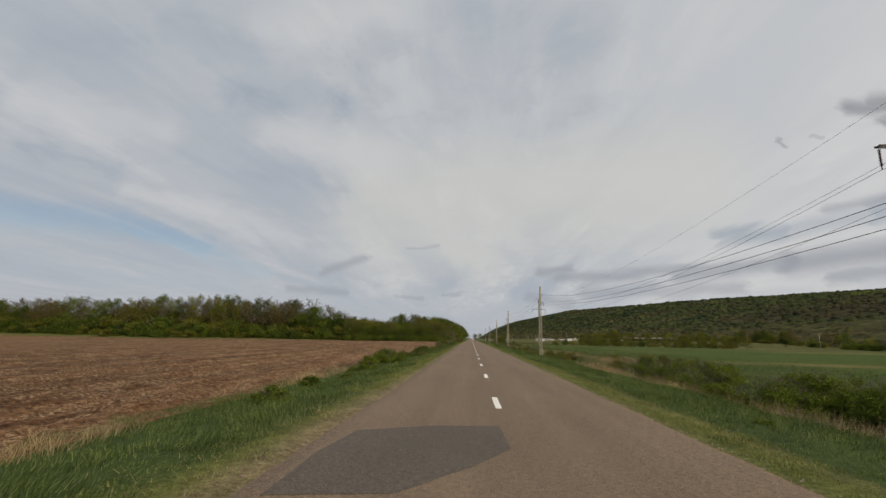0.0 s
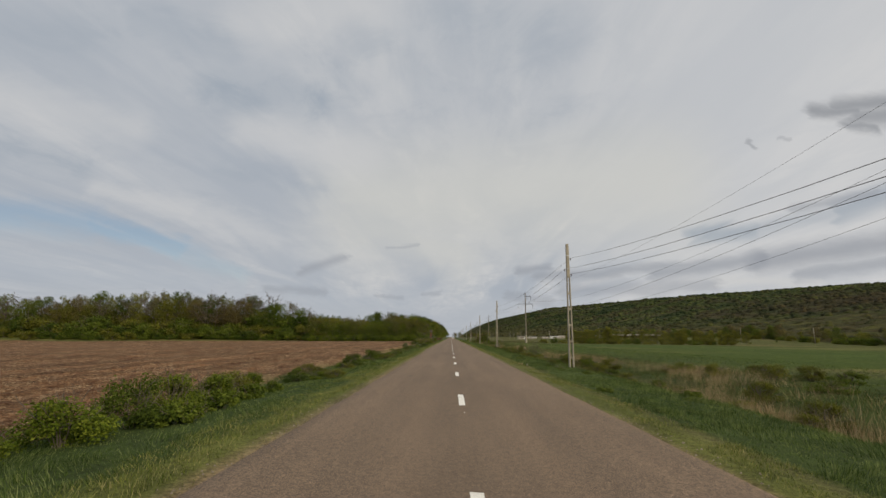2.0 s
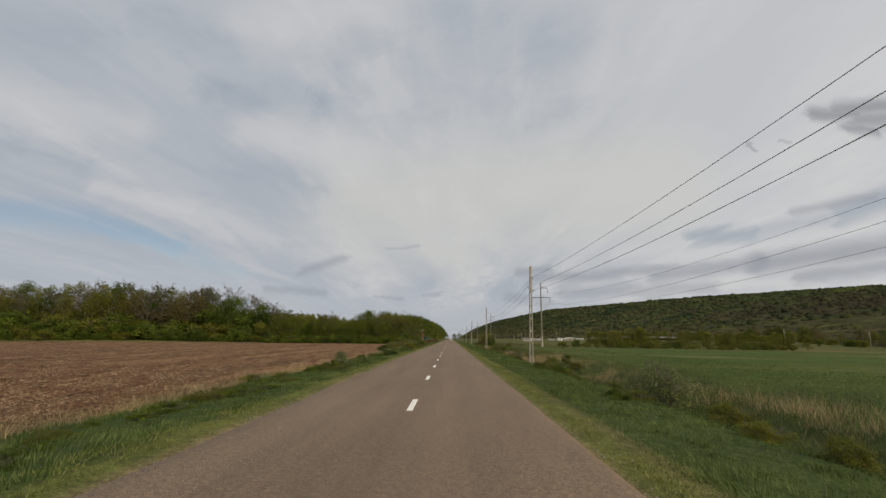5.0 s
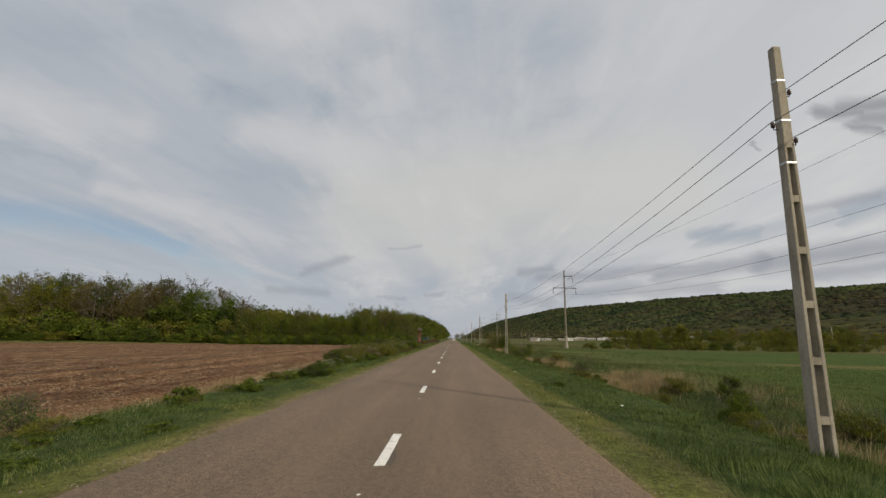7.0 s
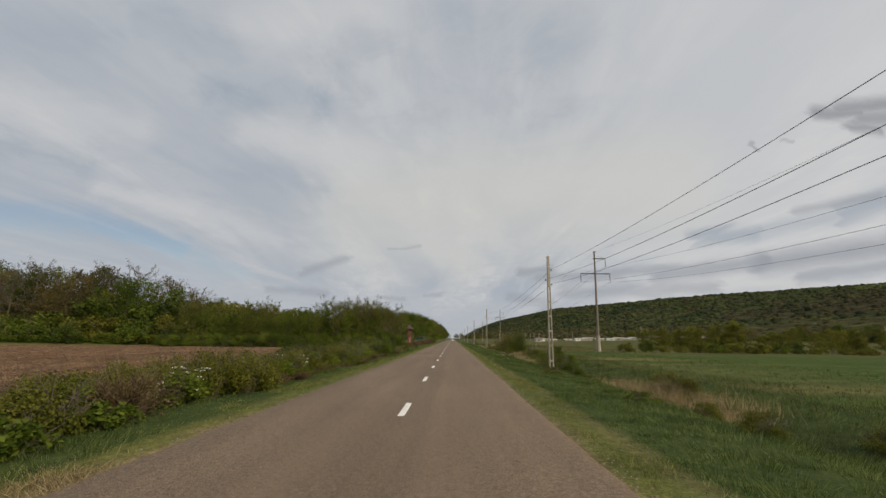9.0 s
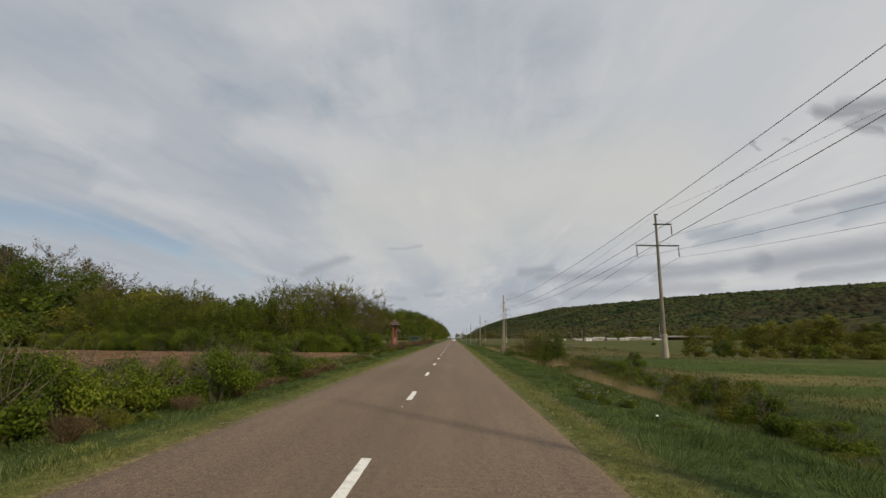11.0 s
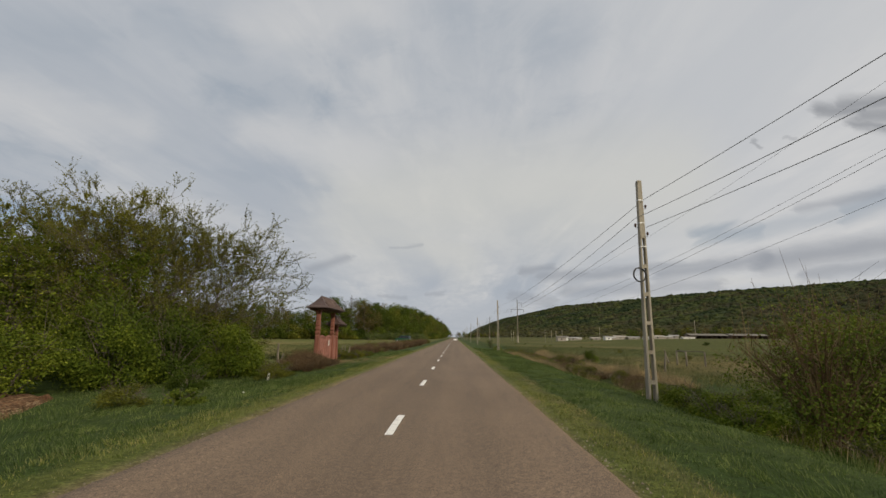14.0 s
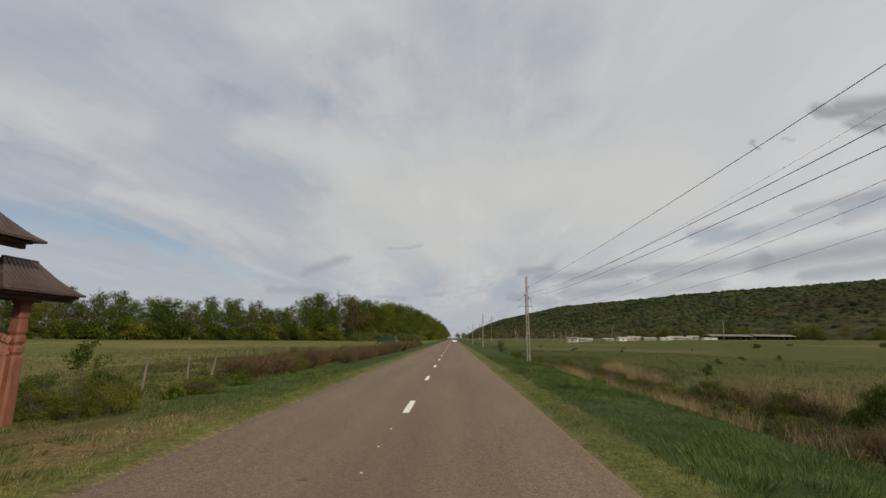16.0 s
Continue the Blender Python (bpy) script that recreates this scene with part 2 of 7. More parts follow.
def leafy(name, cols, objects=0.35, through=0.35, rough=0.6, grain=0.35):
    """Leaves or blades: every loose piece takes its own tint, and some light passes through."""
    m, t, b = material(name)
    geo = t.nodes.new("ShaderNodeNewGeometry").outputs["Random Per Island"]
    per = t.nodes.new("ShaderNodeObjectInfo").outputs["Random"]
    f = tmath(t, "ADD", tmath(t, "MULTIPLY", geo, 1 - objects), tmath(t, "MULTIPLY", per, objects))
    n = len(cols)
    col = tramp(t, f, [(0.1 + 0.8 * i / (n - 1), c) for i, c in enumerate(cols)])
    patch = tramp(t, tnoise(t, grain, 4), [(0.35, (0.58, 0.64, 0.62)), (0.65, (1.40, 1.30, 1.08))])
    col = tmix(t, 0.8, col, patch, "MULTIPLY")
    t.links.new(col, b.inputs["Base Color"])
    b.inputs["Roughness"].default_value = rough
    b.inputs["Specular IOR Level"].default_value = 0.08
    tr = t.nodes.new("ShaderNodeBsdfTranslucent")
    t.links.new(col, tr.inputs[0])
    mx = t.nodes.new("ShaderNodeMixShader")
    mx.inputs[0].default_value = through
    t.links.new(b.outputs[0], mx.inputs[1])
    t.links.new(tr.outputs[0], mx.inputs[2])
    t.links.new(mx.outputs[0], t.nodes["Material Output"].inputs[0])
    return m


def asphalt_material(name, tone, patchy=True):
    m, t, b = material(name)
    c = t.nodes.new("ShaderNodeTexCoord").outputs["Object"]
    s = t.nodes.new("ShaderNodeSeparateXYZ")
    t.links.new(c, s.inputs[0])
    broad = tnoise(t, 0.35, 5, 0.6, (1.0, 0.3, 1.0))
    stone = tnoise(t, 70.0, 3, 0.8)
    spots = tnoise(t, 2.6, 6, 0.7)
    base = tramp(t, broad, [(0.3, tuple(v * 0.86 for v in tone)), (0.7, tuple(v * 1.10 for v in tone))])
    if patchy:
        # the wheels polish two tracks in each lane; the joint of the lanes and the edges stay darker
        ax = tmath(t, "ABSOLUTE", s.outputs[0])
        lane = tramp(t, tmath(t, "DIVIDE", ax, 3.2), [(0.0, (0.93, 0.93, 0.93)), (0.16, (0.97, 0.97, 0.97)), (0.28, (1.08, 1.07, 1.06)),
                                                     (0.48, (0.95, 0.95, 0.95)), (0.70, (1.08, 1.07, 1.06)), (0.9, (0.96, 0.96, 0.96)), (1.0, (1.1, 1.06, 1.0))])
        base = tmix(t, 0.9, base, lane, "MULTIPLY")
        crack = tnoise(t, 1.3, 3, 0.6, (1.0, 0.25, 1.0))
        line = tmath(t, "ABSOLUTE", tmath(t, "SUBTRACT", crack, 0.5))
        line = tramp(t, line, [(0.0, (0.86, 0.86, 0.86)), (0.004, (1, 1, 1))])
        wear = tramp(t, tnoise(t, 0.22, 3), [(0.52, (0, 0, 0)), (0.62, (1, 1, 1))])
        base = tmix(t, wear, base, tmix(t, 0.7, base, line, "MULTIPLY"))
        stain = tramp(t, spots, [(0.66, (1, 1, 1)), (0.73, (0.72, 0.72, 0.72))])
        base = tmix(t, 0.8, base, stain, "MULTIPLY")
    if patchy:
        drag = tramp(t, tnoise(t, 1.0, 5, 0.65, (3.2, 0.10, 1.0)), [(0.34, (0.84, 0.84, 0.85)), (0.5, (1, 1, 1)), (0.66, (1.14, 1.12, 1.10))])
        base = tmix(t, 0.4, base, drag, "MULTIPLY")
    pebble = tramp(t, tnoise(t, 11.0, 3, 0.7), [(0.36, (0.72, 0.72, 0.73)), (0.5, (1, 1, 1)), (0.64, (1.30, 1.28, 1.25))])
    base = tmix(t, 0.55, base, pebble, "MULTIPLY")
    coarse = tramp(t, tnoise(t, 24.0, 4, 0.75), [(0.34, (0.62, 0.61, 0.60)), (0.5, (0.98, 0.98, 0.98)), (0.64, (1.42, 1.40, 1.37))])
    base = tmix(t, 0.5, base, coarse, "MULTIPLY")
    grit = tramp(t, stone, [(0.36, (0.30, 0.30, 0.30)), (0.5, (0.92, 0.92, 0.92)), (0.64, (2.1, 2.0, 1.9))])
    t.links.new(tmix(t, 0.8, base, grit, "MULTIPLY"), b.inputs["Base Color"])
    b.inputs["Roughness"].default_value = 0.88
    b.inputs["Specular IOR Level"].default_value = 0.3
    tbump(t, b, stone, 0.7, 0.008)
    return m


def cover_material(name):
    """Ground cover whose tint is stored on the mesh, broken by tufts and bare spots."""
    m, t, b = material(name)
    a = t.nodes.new("ShaderNodeAttribute")
    a.attribute_name = "cover"
    fine = tnoise(t, 7.0, 5, 0.7)
    mid = tnoise(t, 0.6, 5, 0.65)
    wide = tnoise(t, 0.05, 4, 0.6, (1, 2.2, 1))
    col = tmix(t, 1.0, a.outputs["Color"], tramp(t, fine, [(0.3, (0.55, 0.55, 0.5)), (0.7, (1.4, 1.4, 1.35))]), "MULTIPLY")
    speck = tnoise(t, 24.0, 4, 0.75)
    col = tmix(t, 0.8, col, tramp(t, speck, [(0.34, (0.42, 0.45, 0.40)), (0.5, (1, 1, 1)), (0.66, (1.55, 1.48, 1.38))]), "MULTIPLY")
    col = tmix(t, 0.8, col, tramp(t, mid, [(0.32, (0.65, 0.68, 0.62)), (0.68, (1.35, 1.28, 1.2))]), "MULTIPLY")
    col = tmix(t, 0.8, col, tramp(t, wide, [(0.35, (0.78, 0.86, 0.75)), (0.65, (1.25, 1.14, 1.12))]), "MULTIPLY")
    t.links.new(col, b.inputs["Base Color"])
    b.inputs["Roughness"].default_value = 0.95
    b.inputs["Specular IOR Level"].default_value = 0.1
    tbump(t, b, fine, 0.9, 0.08)
    return m


def soil_material(name):
    m, t, b = material(name)
    clod = tnoise(t, 5.5, 7, 0.75)
    mid = tnoise(t, 1.0, 5, 0.65, (1.6, 0.5, 1.0))
    rows = tnoise(t, 0.30, 4, 0.6, (1.5, 0.10, 1.0))
    col = tramp(t, clod, [(0.34, (0.026, 0.013, 0.0075)), (0.5, (0.098, 0.051, 0.027)), (0.66, (0.205, 0.122, 0.068))])
    col = tmix(t, 0.9, col, tramp(t, rows, [(0.34, (0.55, 0.50, 0.47)), (0.50, (1.0, 0.98, 0.96)), (0.64, (1.55, 1.50, 1.45))]), "MULTIPLY")
    straw = tmath(t, "MULTIPLY", tramp(t, tnoise(t, 14.0, 4, 0.8, (1.0, 0.6, 1.0)), [(0.50, (0, 0, 0)), (0.60, (1, 1, 1))]),
                  tramp(t, mid, [(0.40, (0, 0, 0)), (0.58, (1, 1, 1))]))
    col = tmix(t, tmath(t, "MULTIPLY", straw, 0.8), col, (0.47, 0.345, 0.215))
    t.links.new(col, b.inputs["Base Color"])
    b.inputs["Roughness"].default_value = 0.97
    b.inputs["Specular IOR Level"].default_value = 0.1
    tbump(t, b, clod, 1.0, 0.12)
    return m


ASPHALT = asphalt_material("worn asphalt", (0.147, 0.108, 0.078))
ASPHALT_NEW = asphalt_material("newer asphalt", (0.085, 0.072, 0.062), False)
TAR = asphalt_material("tarred asphalt", (0.098, 0.080, 0.066), False)
PAINT = worn("worn road paint", [(0.50, 0.49, 0.46), (0.72, 0.71, 0.68), (0.78, 0.77, 0.74)], 6, 90, 0.7, 0.3, 0.003)
GRAVEL = worn("roadside grit", [(0.13, 0.10, 0.075), (0.20, 0.165, 0.13), (0.30, 0.26, 0.21)], 4, 60, 0.95, 0.8, 0.02)
COVER = cover_material("ground cover")
SOIL = soil_material("ploughed soil")
CONCRETE = worn("weathered concrete", [(0.19, 0.168, 0.130), (0.295, 0.265, 0.212), (0.37, 0.34, 0.285)], 1.6, 30, 0.9, 0.5, 0.008, (2, 2, 0.5))
CONCRETE_DARK = worn("soiled concrete", [(0.10, 0.086, 0.066), (0.165, 0.145, 0.115), (0.235, 0.205, 0.165)], 1.2, 26, 0.9, 0.5, 0.008, (2, 2, 0.4))
STEEL = worn("galvanised steel", [(0.42, 0.43, 0.44), (0.58, 0.59, 0.60)], 5, 60, 0.45, 0.1, 0.002, None, 0.8)
IRON = worn("dark iron", [(0.035, 0.033, 0.032), (0.07, 0.06, 0.055)], 5, 50, 0.7, 0.2, 0.002, None, 0.3)
WIRE = worn("aluminium wire", [(0.13, 0.13, 0.135), (0.19, 0.19, 0.195)], 2, 30, 0.6, 0.0, 0.001, None, 0.3)
GLASSY = worn("brown glazed insulator", [(0.05, 0.03, 0.025), (0.09, 0.05, 0.04)], 5, 40, 0.25, 0.0, 0.001)
RUBBER = worn("black rubber", [(0.018, 0.018, 0.018), (0.03, 0.03, 0.03)], 5, 60, 0.6, 0.1, 0.002)
REDWOOD = worn("red stained wood", [(0.125, 0.043, 0.029), (0.180, 0.065, 0.043), (0.22, 0.088, 0.062)], 2.5, 28, 0.75, 0.5, 0.006, (3, 3, 0.5))
REDPALE = worn("faded red boards", [(0.180, 0.074, 0.056), (0.270, 0.116, 0.090), (0.340, 0.160, 0.126)], 2.0, 24, 0.8, 0.5, 0.006, (4, 4, 0.4))
DARKWOOD = worn("dark wood", [(0.05, 0.026, 0.02), (0.085, 0.045, 0.033)], 3, 30, 0.8, 0.5, 0.005)
TIN = worn("brown roof sheet", [(0.045, 0.027, 0.024), (0.070, 0.042, 0.037), (0.090, 0.056, 0.049)], 1.5, 30, 0.5, 0.2, 0.004, None, 0.2)
GREYWOOD = worn("grey weathered wood", [(0.07, 0.058, 0.045), (0.14, 0.12, 0.095), (0.23, 0.20, 0.16)], 3, 30, 0.9, 0.6, 0.006, (3, 3, 0.4))
BARK = worn("bark", [(0.055, 0.042, 0.032), (0.10, 0.082, 0.065), (0.15, 0.125, 0.10)], 2.5, 20, 0.95, 0.8, 0.02, (3, 3, 0.6))
BARK_PALE = worn("pale bark", [(0.11, 0.095, 0.08), (0.18, 0.16, 0.135)], 2.5, 20, 0.95, 0.8, 0.02, (3, 3, 0.6))
WHITE = worn("white paint", [(0.62, 0.62, 0.60), (0.80, 0.80, 0.78)], 3, 40, 0.5, 0.1, 0.002)
BLUE = worn("faded blue plastic", [(0.05, 0.12, 0.35), (0.08, 0.18, 0.45)], 3, 40, 0.5, 0.1, 0.002)
GREY = worn("grey print", [(0.2, 0.2, 0.2), (0.3, 0.3, 0.3)], 8, 60, 0.6, 0.0, 0.001)
SHEET = worn("pale roof sheet", [(0.26, 0.25, 0.235), (0.40, 0.39, 0.37)], 0.6, 10, 0.6, 0.1, 0.01)
DULLROOF = worn("dull roof sheet", [(0.10, 0.09, 0.075), (0.175, 0.155, 0.13)], 0.6, 10, 0.7, 0.1, 0.01)
PLASTER = worn("stained plaster", [(0.26, 0.23, 0.20), (0.40, 0.37, 0.33)], 0.8, 12, 0.9, 0.2, 0.01)
CAR_WHITE = worn("white car paint", [(0.74, 0.74, 0.74), (0.80, 0.80, 0.80)], 1, 20, 0.25, 0.0, 0.001)
CAR_GREEN = worn("dark green car paint", [(0.012, 0.07, 0.035), (0.02, 0.09, 0.045)], 1, 20, 0.3, 0.0, 0.001)
CAR_GLASS = worn("dark car glass", [(0.012, 0.014, 0.016), (0.02, 0.023, 0.025)], 1, 20, 0.08, 0.0, 0.001)

GRASS_LUSH = leafy("lush grass", [(0.027, 0.048, 0.014), (0.058, 0.096, 0.026), (0.104, 0.150, 0.046), (0.190, 0.228, 0.100)], 0.0, 0.4, 0.75, 1.3)
GRASS_SHORT = leafy("short yellowing grass", [(0.066, 0.090, 0.021), (0.118, 0.146, 0.036), (0.175, 0.196, 0.062), (0.275, 0.258, 0.125)], 0.0, 0.3, 0.75, 2.2)
GRASS_DRY = leafy("dry straw grass", [(0.155, 0.115, 0.064), (0.290, 0.222, 0.132), (0.45, 0.36, 0.235)], 0.0, 0.3)
GRASS_ROUGH = leafy("rough ditch grass", [(0.024, 0.040, 0.013), (0.052, 0.074, 0.024), (0.090, 0.104, 0.040), (0.155, 0.140, 0.072)], 0.0, 0.3)
LEAF_FRESH = leafy("fresh leaves", [(0.046, 0.074, 0.010), (0.094, 0.132, 0.019), (0.165, 0.200, 0.036)], 0.3, 0.4)
LEAF_BRIGHT = leafy("bright new leaves", [(0.052, 0.084, 0.010), (0.106, 0.146, 0.018), (0.180, 0.215, 0.033)], 0.3, 0.4)
LEAF_DEEP = leafy("deep green leaves", [(0.030, 0.052, 0.008), (0.060, 0.090, 0.014), (0.100, 0.132, 0.024)], 0.4, 0.35)
LEAF_OLIVE = leafy("olive spring leaves", [(0.064, 0.070, 0.012), (0.122, 0.128, 0.021), (0.195, 0.198, 0.040)], 0.4, 0.35)
LEAF_BROWN = leafy("brown budding twigs", [(0.060, 0.048, 0.019), (0.108, 0.088, 0.034), (0.158, 0.134, 0.050)], 0.35, 0.3)
LEAF_PALE = leafy("pale new leaves", [(0.075, 0.105, 0.035), (0.12, 0.155, 0.055), (0.18, 0.205, 0.09)], 0.3, 0.4)
TWIGS = leafy("grey brown twig tips", [(0.060, 0.050, 0.036), (0.100, 0.085, 0.062), (0.150, 0.128, 0.092)], 0.3, 0.2)
BRAMBLE = leafy("dead bramble stems", [(0.066, 0.041, 0.025), (0.128, 0.086, 0.054), (0.205, 0.148, 0.096)], 0.3, 0.2)
PETAL = leafy("white flower heads", [(0.50, 0.50, 0.44), (0.66, 0.66, 0.60), (0.74, 0.74, 0.70)], 0.0, 0.3)


def canopy_material():
    """Tree tops seen from afar: stands of different kinds, each crown a little apart from its neighbours."""
    m, t, b = material("forest canopy")
    stands = tnoise(t, 0.012, 5, 0.62, (0.8, 0.8, 1.0))
    col = tramp(t, stands, [(0.34, (0.022, 0.034, 0.017)), (0.43, (0.030, 0.042, 0.019)), (0.49, (0.050, 0.064, 0.023)), (0.54, (0.040, 0.042, 0.023)), (0.60, (0.046, 0.044, 0.025)), (0.67, (0.072, 0.088, 0.029))])
    # budding olive-brown scrub on the lower slopes, darker woods above
    s = t.nodes.new("ShaderNodeSeparateXYZ")
    t.links.new(t.nodes.new("ShaderNodeTexCoord").outputs["Object"], s.inputs[0])
    lower = tmath(t, "ADD", tmath(t, "DIVIDE", s.outputs[2], 150.0), tmath(t, "MULTIPLY", tnoise(t, 0.012, 4, 0.6), 0.5))
    lower = tramp(t, lower, [(0.34, (0.8, 0.8, 0.8)), (0.62, (0, 0, 0))])
    olive = tramp(t, tnoise(t, 0.03, 4, 0.6), [(0.36, (0.044, 0.040, 0.022)), (0.52, (0.060, 0.054, 0.027)), (0.66, (0.072, 0.080, 0.028))])
    col = tmix(t, lower, col, olive)
    # a stand still bare high on the near shoulder
    bare = tmath(t, "MULTIPLY", tramp(t, tmath(t, "DIVIDE", s.outputs[1], 2000.0), [(0.50, (1, 1, 1)), (0.66, (0, 0, 0))]), tramp(t, tmath(t, "ADD", tmath(t, "DIVIDE", s.outputs[2], 150.0), tmath(t, "MULTIPLY", tnoise(t, 0.01, 4, 0.6), 0.5)), [(0.55, (0, 0, 0)), (0.75, (0.85, 0.85, 0.85))]))
    col = tmix(t, bare, col, (0.040, 0.032, 0.022))
    crown = t.nodes.new("ShaderNodeAttribute")
    crown.attribute_name = "tint"
    col = tmix(t, 1.0, col, tramp(t, crown.outputs["Fac"], [(0.0, (0.58, 0.62, 0.64)), (0.4, (0.80, 0.83, 0.82)), (0.75, (1.0, 0.98, 0.92)), (1.0, (1.42, 1.32, 1.12))]), "MULTIPLY")
    tufts = tnoise(t, 0.55, 4, 0.7)
    col = tmix(t, 0.6, col, tramp(t, tufts, [(0.35, (0.60, 0.62, 0.60)), (0.65, (1.35, 1.32, 1.25))]), "MULTIPLY")
    t.links.new(col, b.inputs["Base Color"])
    b.inputs["Roughness"].default_value = 0.95
    b.inputs["Specular IOR Level"].default_value = 0.05
    tbump(t, b, tufts, 1.0, 1.6)
    return m


CANOPY = canopy_material()


# ---------------------------------------------------------------- building blocks
RNG = np.random.default_rng(7)


def mesh_of(name, verts, faces, mat, smooth=False):
    me = bpy.data.meshes.new(name)
    me.from_pydata([tuple(v) for v in verts], [], faces)
    me.materials.append(mat)
    if smooth:
        me.polygons.foreach_set("use_smooth", [True] * len(me.polygons))
    me.update()
    return me


def big_mesh(name, verts, faces, mat, smooth=False):
    """A mesh from arrays: faces is (n, 3) or (n, 4)."""
    verts, faces = np.asarray(verts, np.float32), np.asarray(faces, np.int32)
    k = faces.shape[1]
    me = bpy.data.meshes.new(name)
    me.vertices.add(len(verts))
    me.vertices.foreach_set("co", verts.ravel())
    me.loops.add(faces.size)
    me.loops.foreach_set("vertex_index", faces.ravel())
    me.polygons.add(len(faces))
    me.polygons.foreach_set("loop_start", np.arange(len(faces), dtype=np.int32) * k)
    me.polygons.foreach_set("loop_total", np.full(len(faces), k, np.int32))
    if smooth:
        me.polygons.foreach_set("use_smooth", np.ones(len(faces), bool))
    me.materials.append(mat)
    me.update(calc_edges=True)
    me.validate()
    return me


class Geo:
    """Gathers simple solids into one mesh."""

    def __init__(self):
        self.v, self.f = [], []

    def add(self, verts, faces):
        n = len(self.v)
        self.v += [tuple(p) for p in verts]
        self.f += [tuple(n + i for i in f) for f in faces]
        return self

    def box(self, c, s, m=None, bevel=0.0):
        """A box about c with size s; bevel cuts its upright edges."""
        x, y, z = (a / 2 for a in s)
        b = min(bevel, x * 0.9, y * 0.9)
        if b > 0:
            ring = [(-x + b, -y), (x - b, -y), (x, -y + b), (x, y - b), (x - b, y), (-x + b, y), (-x, y - b), (-x, -y + b)]
        else:
            ring = [(-x, -y), (x, -y), (x, y), (-x, y)]
        n = len(ring)
        pts = [Vector((px, py, -z)) for px, py in ring] + [Vector((px, py, z)) for px, py in ring]
        if m is not None:
            pts = [m @ p for p in pts]
        pts = [p + Vector(c) for p in pts]
        return self.add(pts, [tuple(range(n))[::-1], tuple(range(n, 2 * n))] + [(i, (i + 1) % n, n + (i + 1) % n, n + i) for i in range(n)])

    def tube(self, path, radii, n=6, cap=True):
        path = [Vector(p) for p in path]
        if isinstance(radii, (int, float)):
            radii = [radii] * len(path)
        rings, side = [], None
        for i, p in enumerate(path):
            d = (path[min(i + 1, len(path) - 1)] - path[max(i - 1, 0)]).normalized()
            if side is None:
                side = d.cross(Vector((0, 0, 1)) if abs(d.z) < 0.9 else Vector((1, 0, 0))).normalized()
            else:
                side = (side - d * side.dot(d)).normalized()
            o = d.cross(side)
            rings.append([p + (side * math.cos(a) + o * math.sin(a)) * radii[i] for a in (2 * math.pi * k / n for k in range(n))])
        faces = []
        for i in range(len(path) - 1):
            for k in range(n):
                faces.append((i * n + k, i * n + (k + 1) % n, (i + 1) * n + (k + 1) % n, (i + 1) * n + k))
        if cap:
            faces += [tuple(range(n))[::-1], tuple((len(path) - 1) * n + k for k in range(n))]
        return self.add([p for r in rings for p in r], faces)

    def rings(self, levels, n=12, c=(0, 0)):
        """Round levels of (z, radius), turned about the upright through c."""
        pts = [(c[0] + r * math.cos(2 * math.pi * k / n), c[1] + r * math.sin(2 * math.pi * k / n), z) for z, r in levels for k in range(n)]
        faces = [(i * n + k, i * n + (k + 1) % n, (i + 1) * n + (k + 1) % n, (i + 1) * n + k) for i in range(len(levels) - 1) for k in range(n)]
        faces += [tuple(range(n))[::-1], tuple((len(levels) - 1) * n + k for k in range(n))]
        return self.add(pts, faces)

    def mesh(self, name, mat, smooth=False):
        return mesh_of(name, self.v, self.f, mat, smooth)


def empty(name, label, category, group="", m=None):
    ob = new(name)
    ob.empty_display_size = 0.2
    if m is not None:
        ob.matrix_basis = m
    return tagged(ob, label, category, group)


def part(name, geo, mat, parent, label="", smooth=False, m=None):
    me = geo if isinstance(geo, bpy.types.Mesh) else geo.mesh(name, mat, smooth)
    ob = new(name, me)
    ob.parent = parent
    if m is not None:
        ob.matrix_basis = m
    return tagged(ob, label)


def lattice(x, y, seed=0):
    """Smooth random values between 0 and 1 over the plane."""
    xi, yi = np.floor(x).astype(np.int64), np.floor(y).astype(np.int64)
    u, v = x - xi, y - yi
    u, v = u * u * (3 - 2 * u), v * v * (3 - 2 * v)

    def h(a, b):
        k = (a * 374761393 + b * 668265263 + seed * 144665) & 0x7FFFFFFF
        k = ((k ^ (k >> 13)) * 1274126177) & 0x7FFFFFFF
        return ((k ^ (k >> 16)) & 0xFFFF) / 65535.0

    return (h(xi, yi) * (1 - u) + h(xi + 1, yi) * u) * (1 - v) + (h(xi, yi + 1) * (1 - u) + h(xi + 1, yi + 1) * u) * v


def fractal(x, y, scale, octaves=4, seed=0):
    total, amp, norm = 0.0, 1.0, 0.0
    for k in range(octaves):
        total = total + amp * lattice(x * scale * 2**k, y * scale * 2**k, seed + k)
        norm += amp
        amp *= 0.5
    return total / norm


def smooth01(a):
    a = np.clip(a, 0, 1)
    return a * a * (3 - 2 * a)


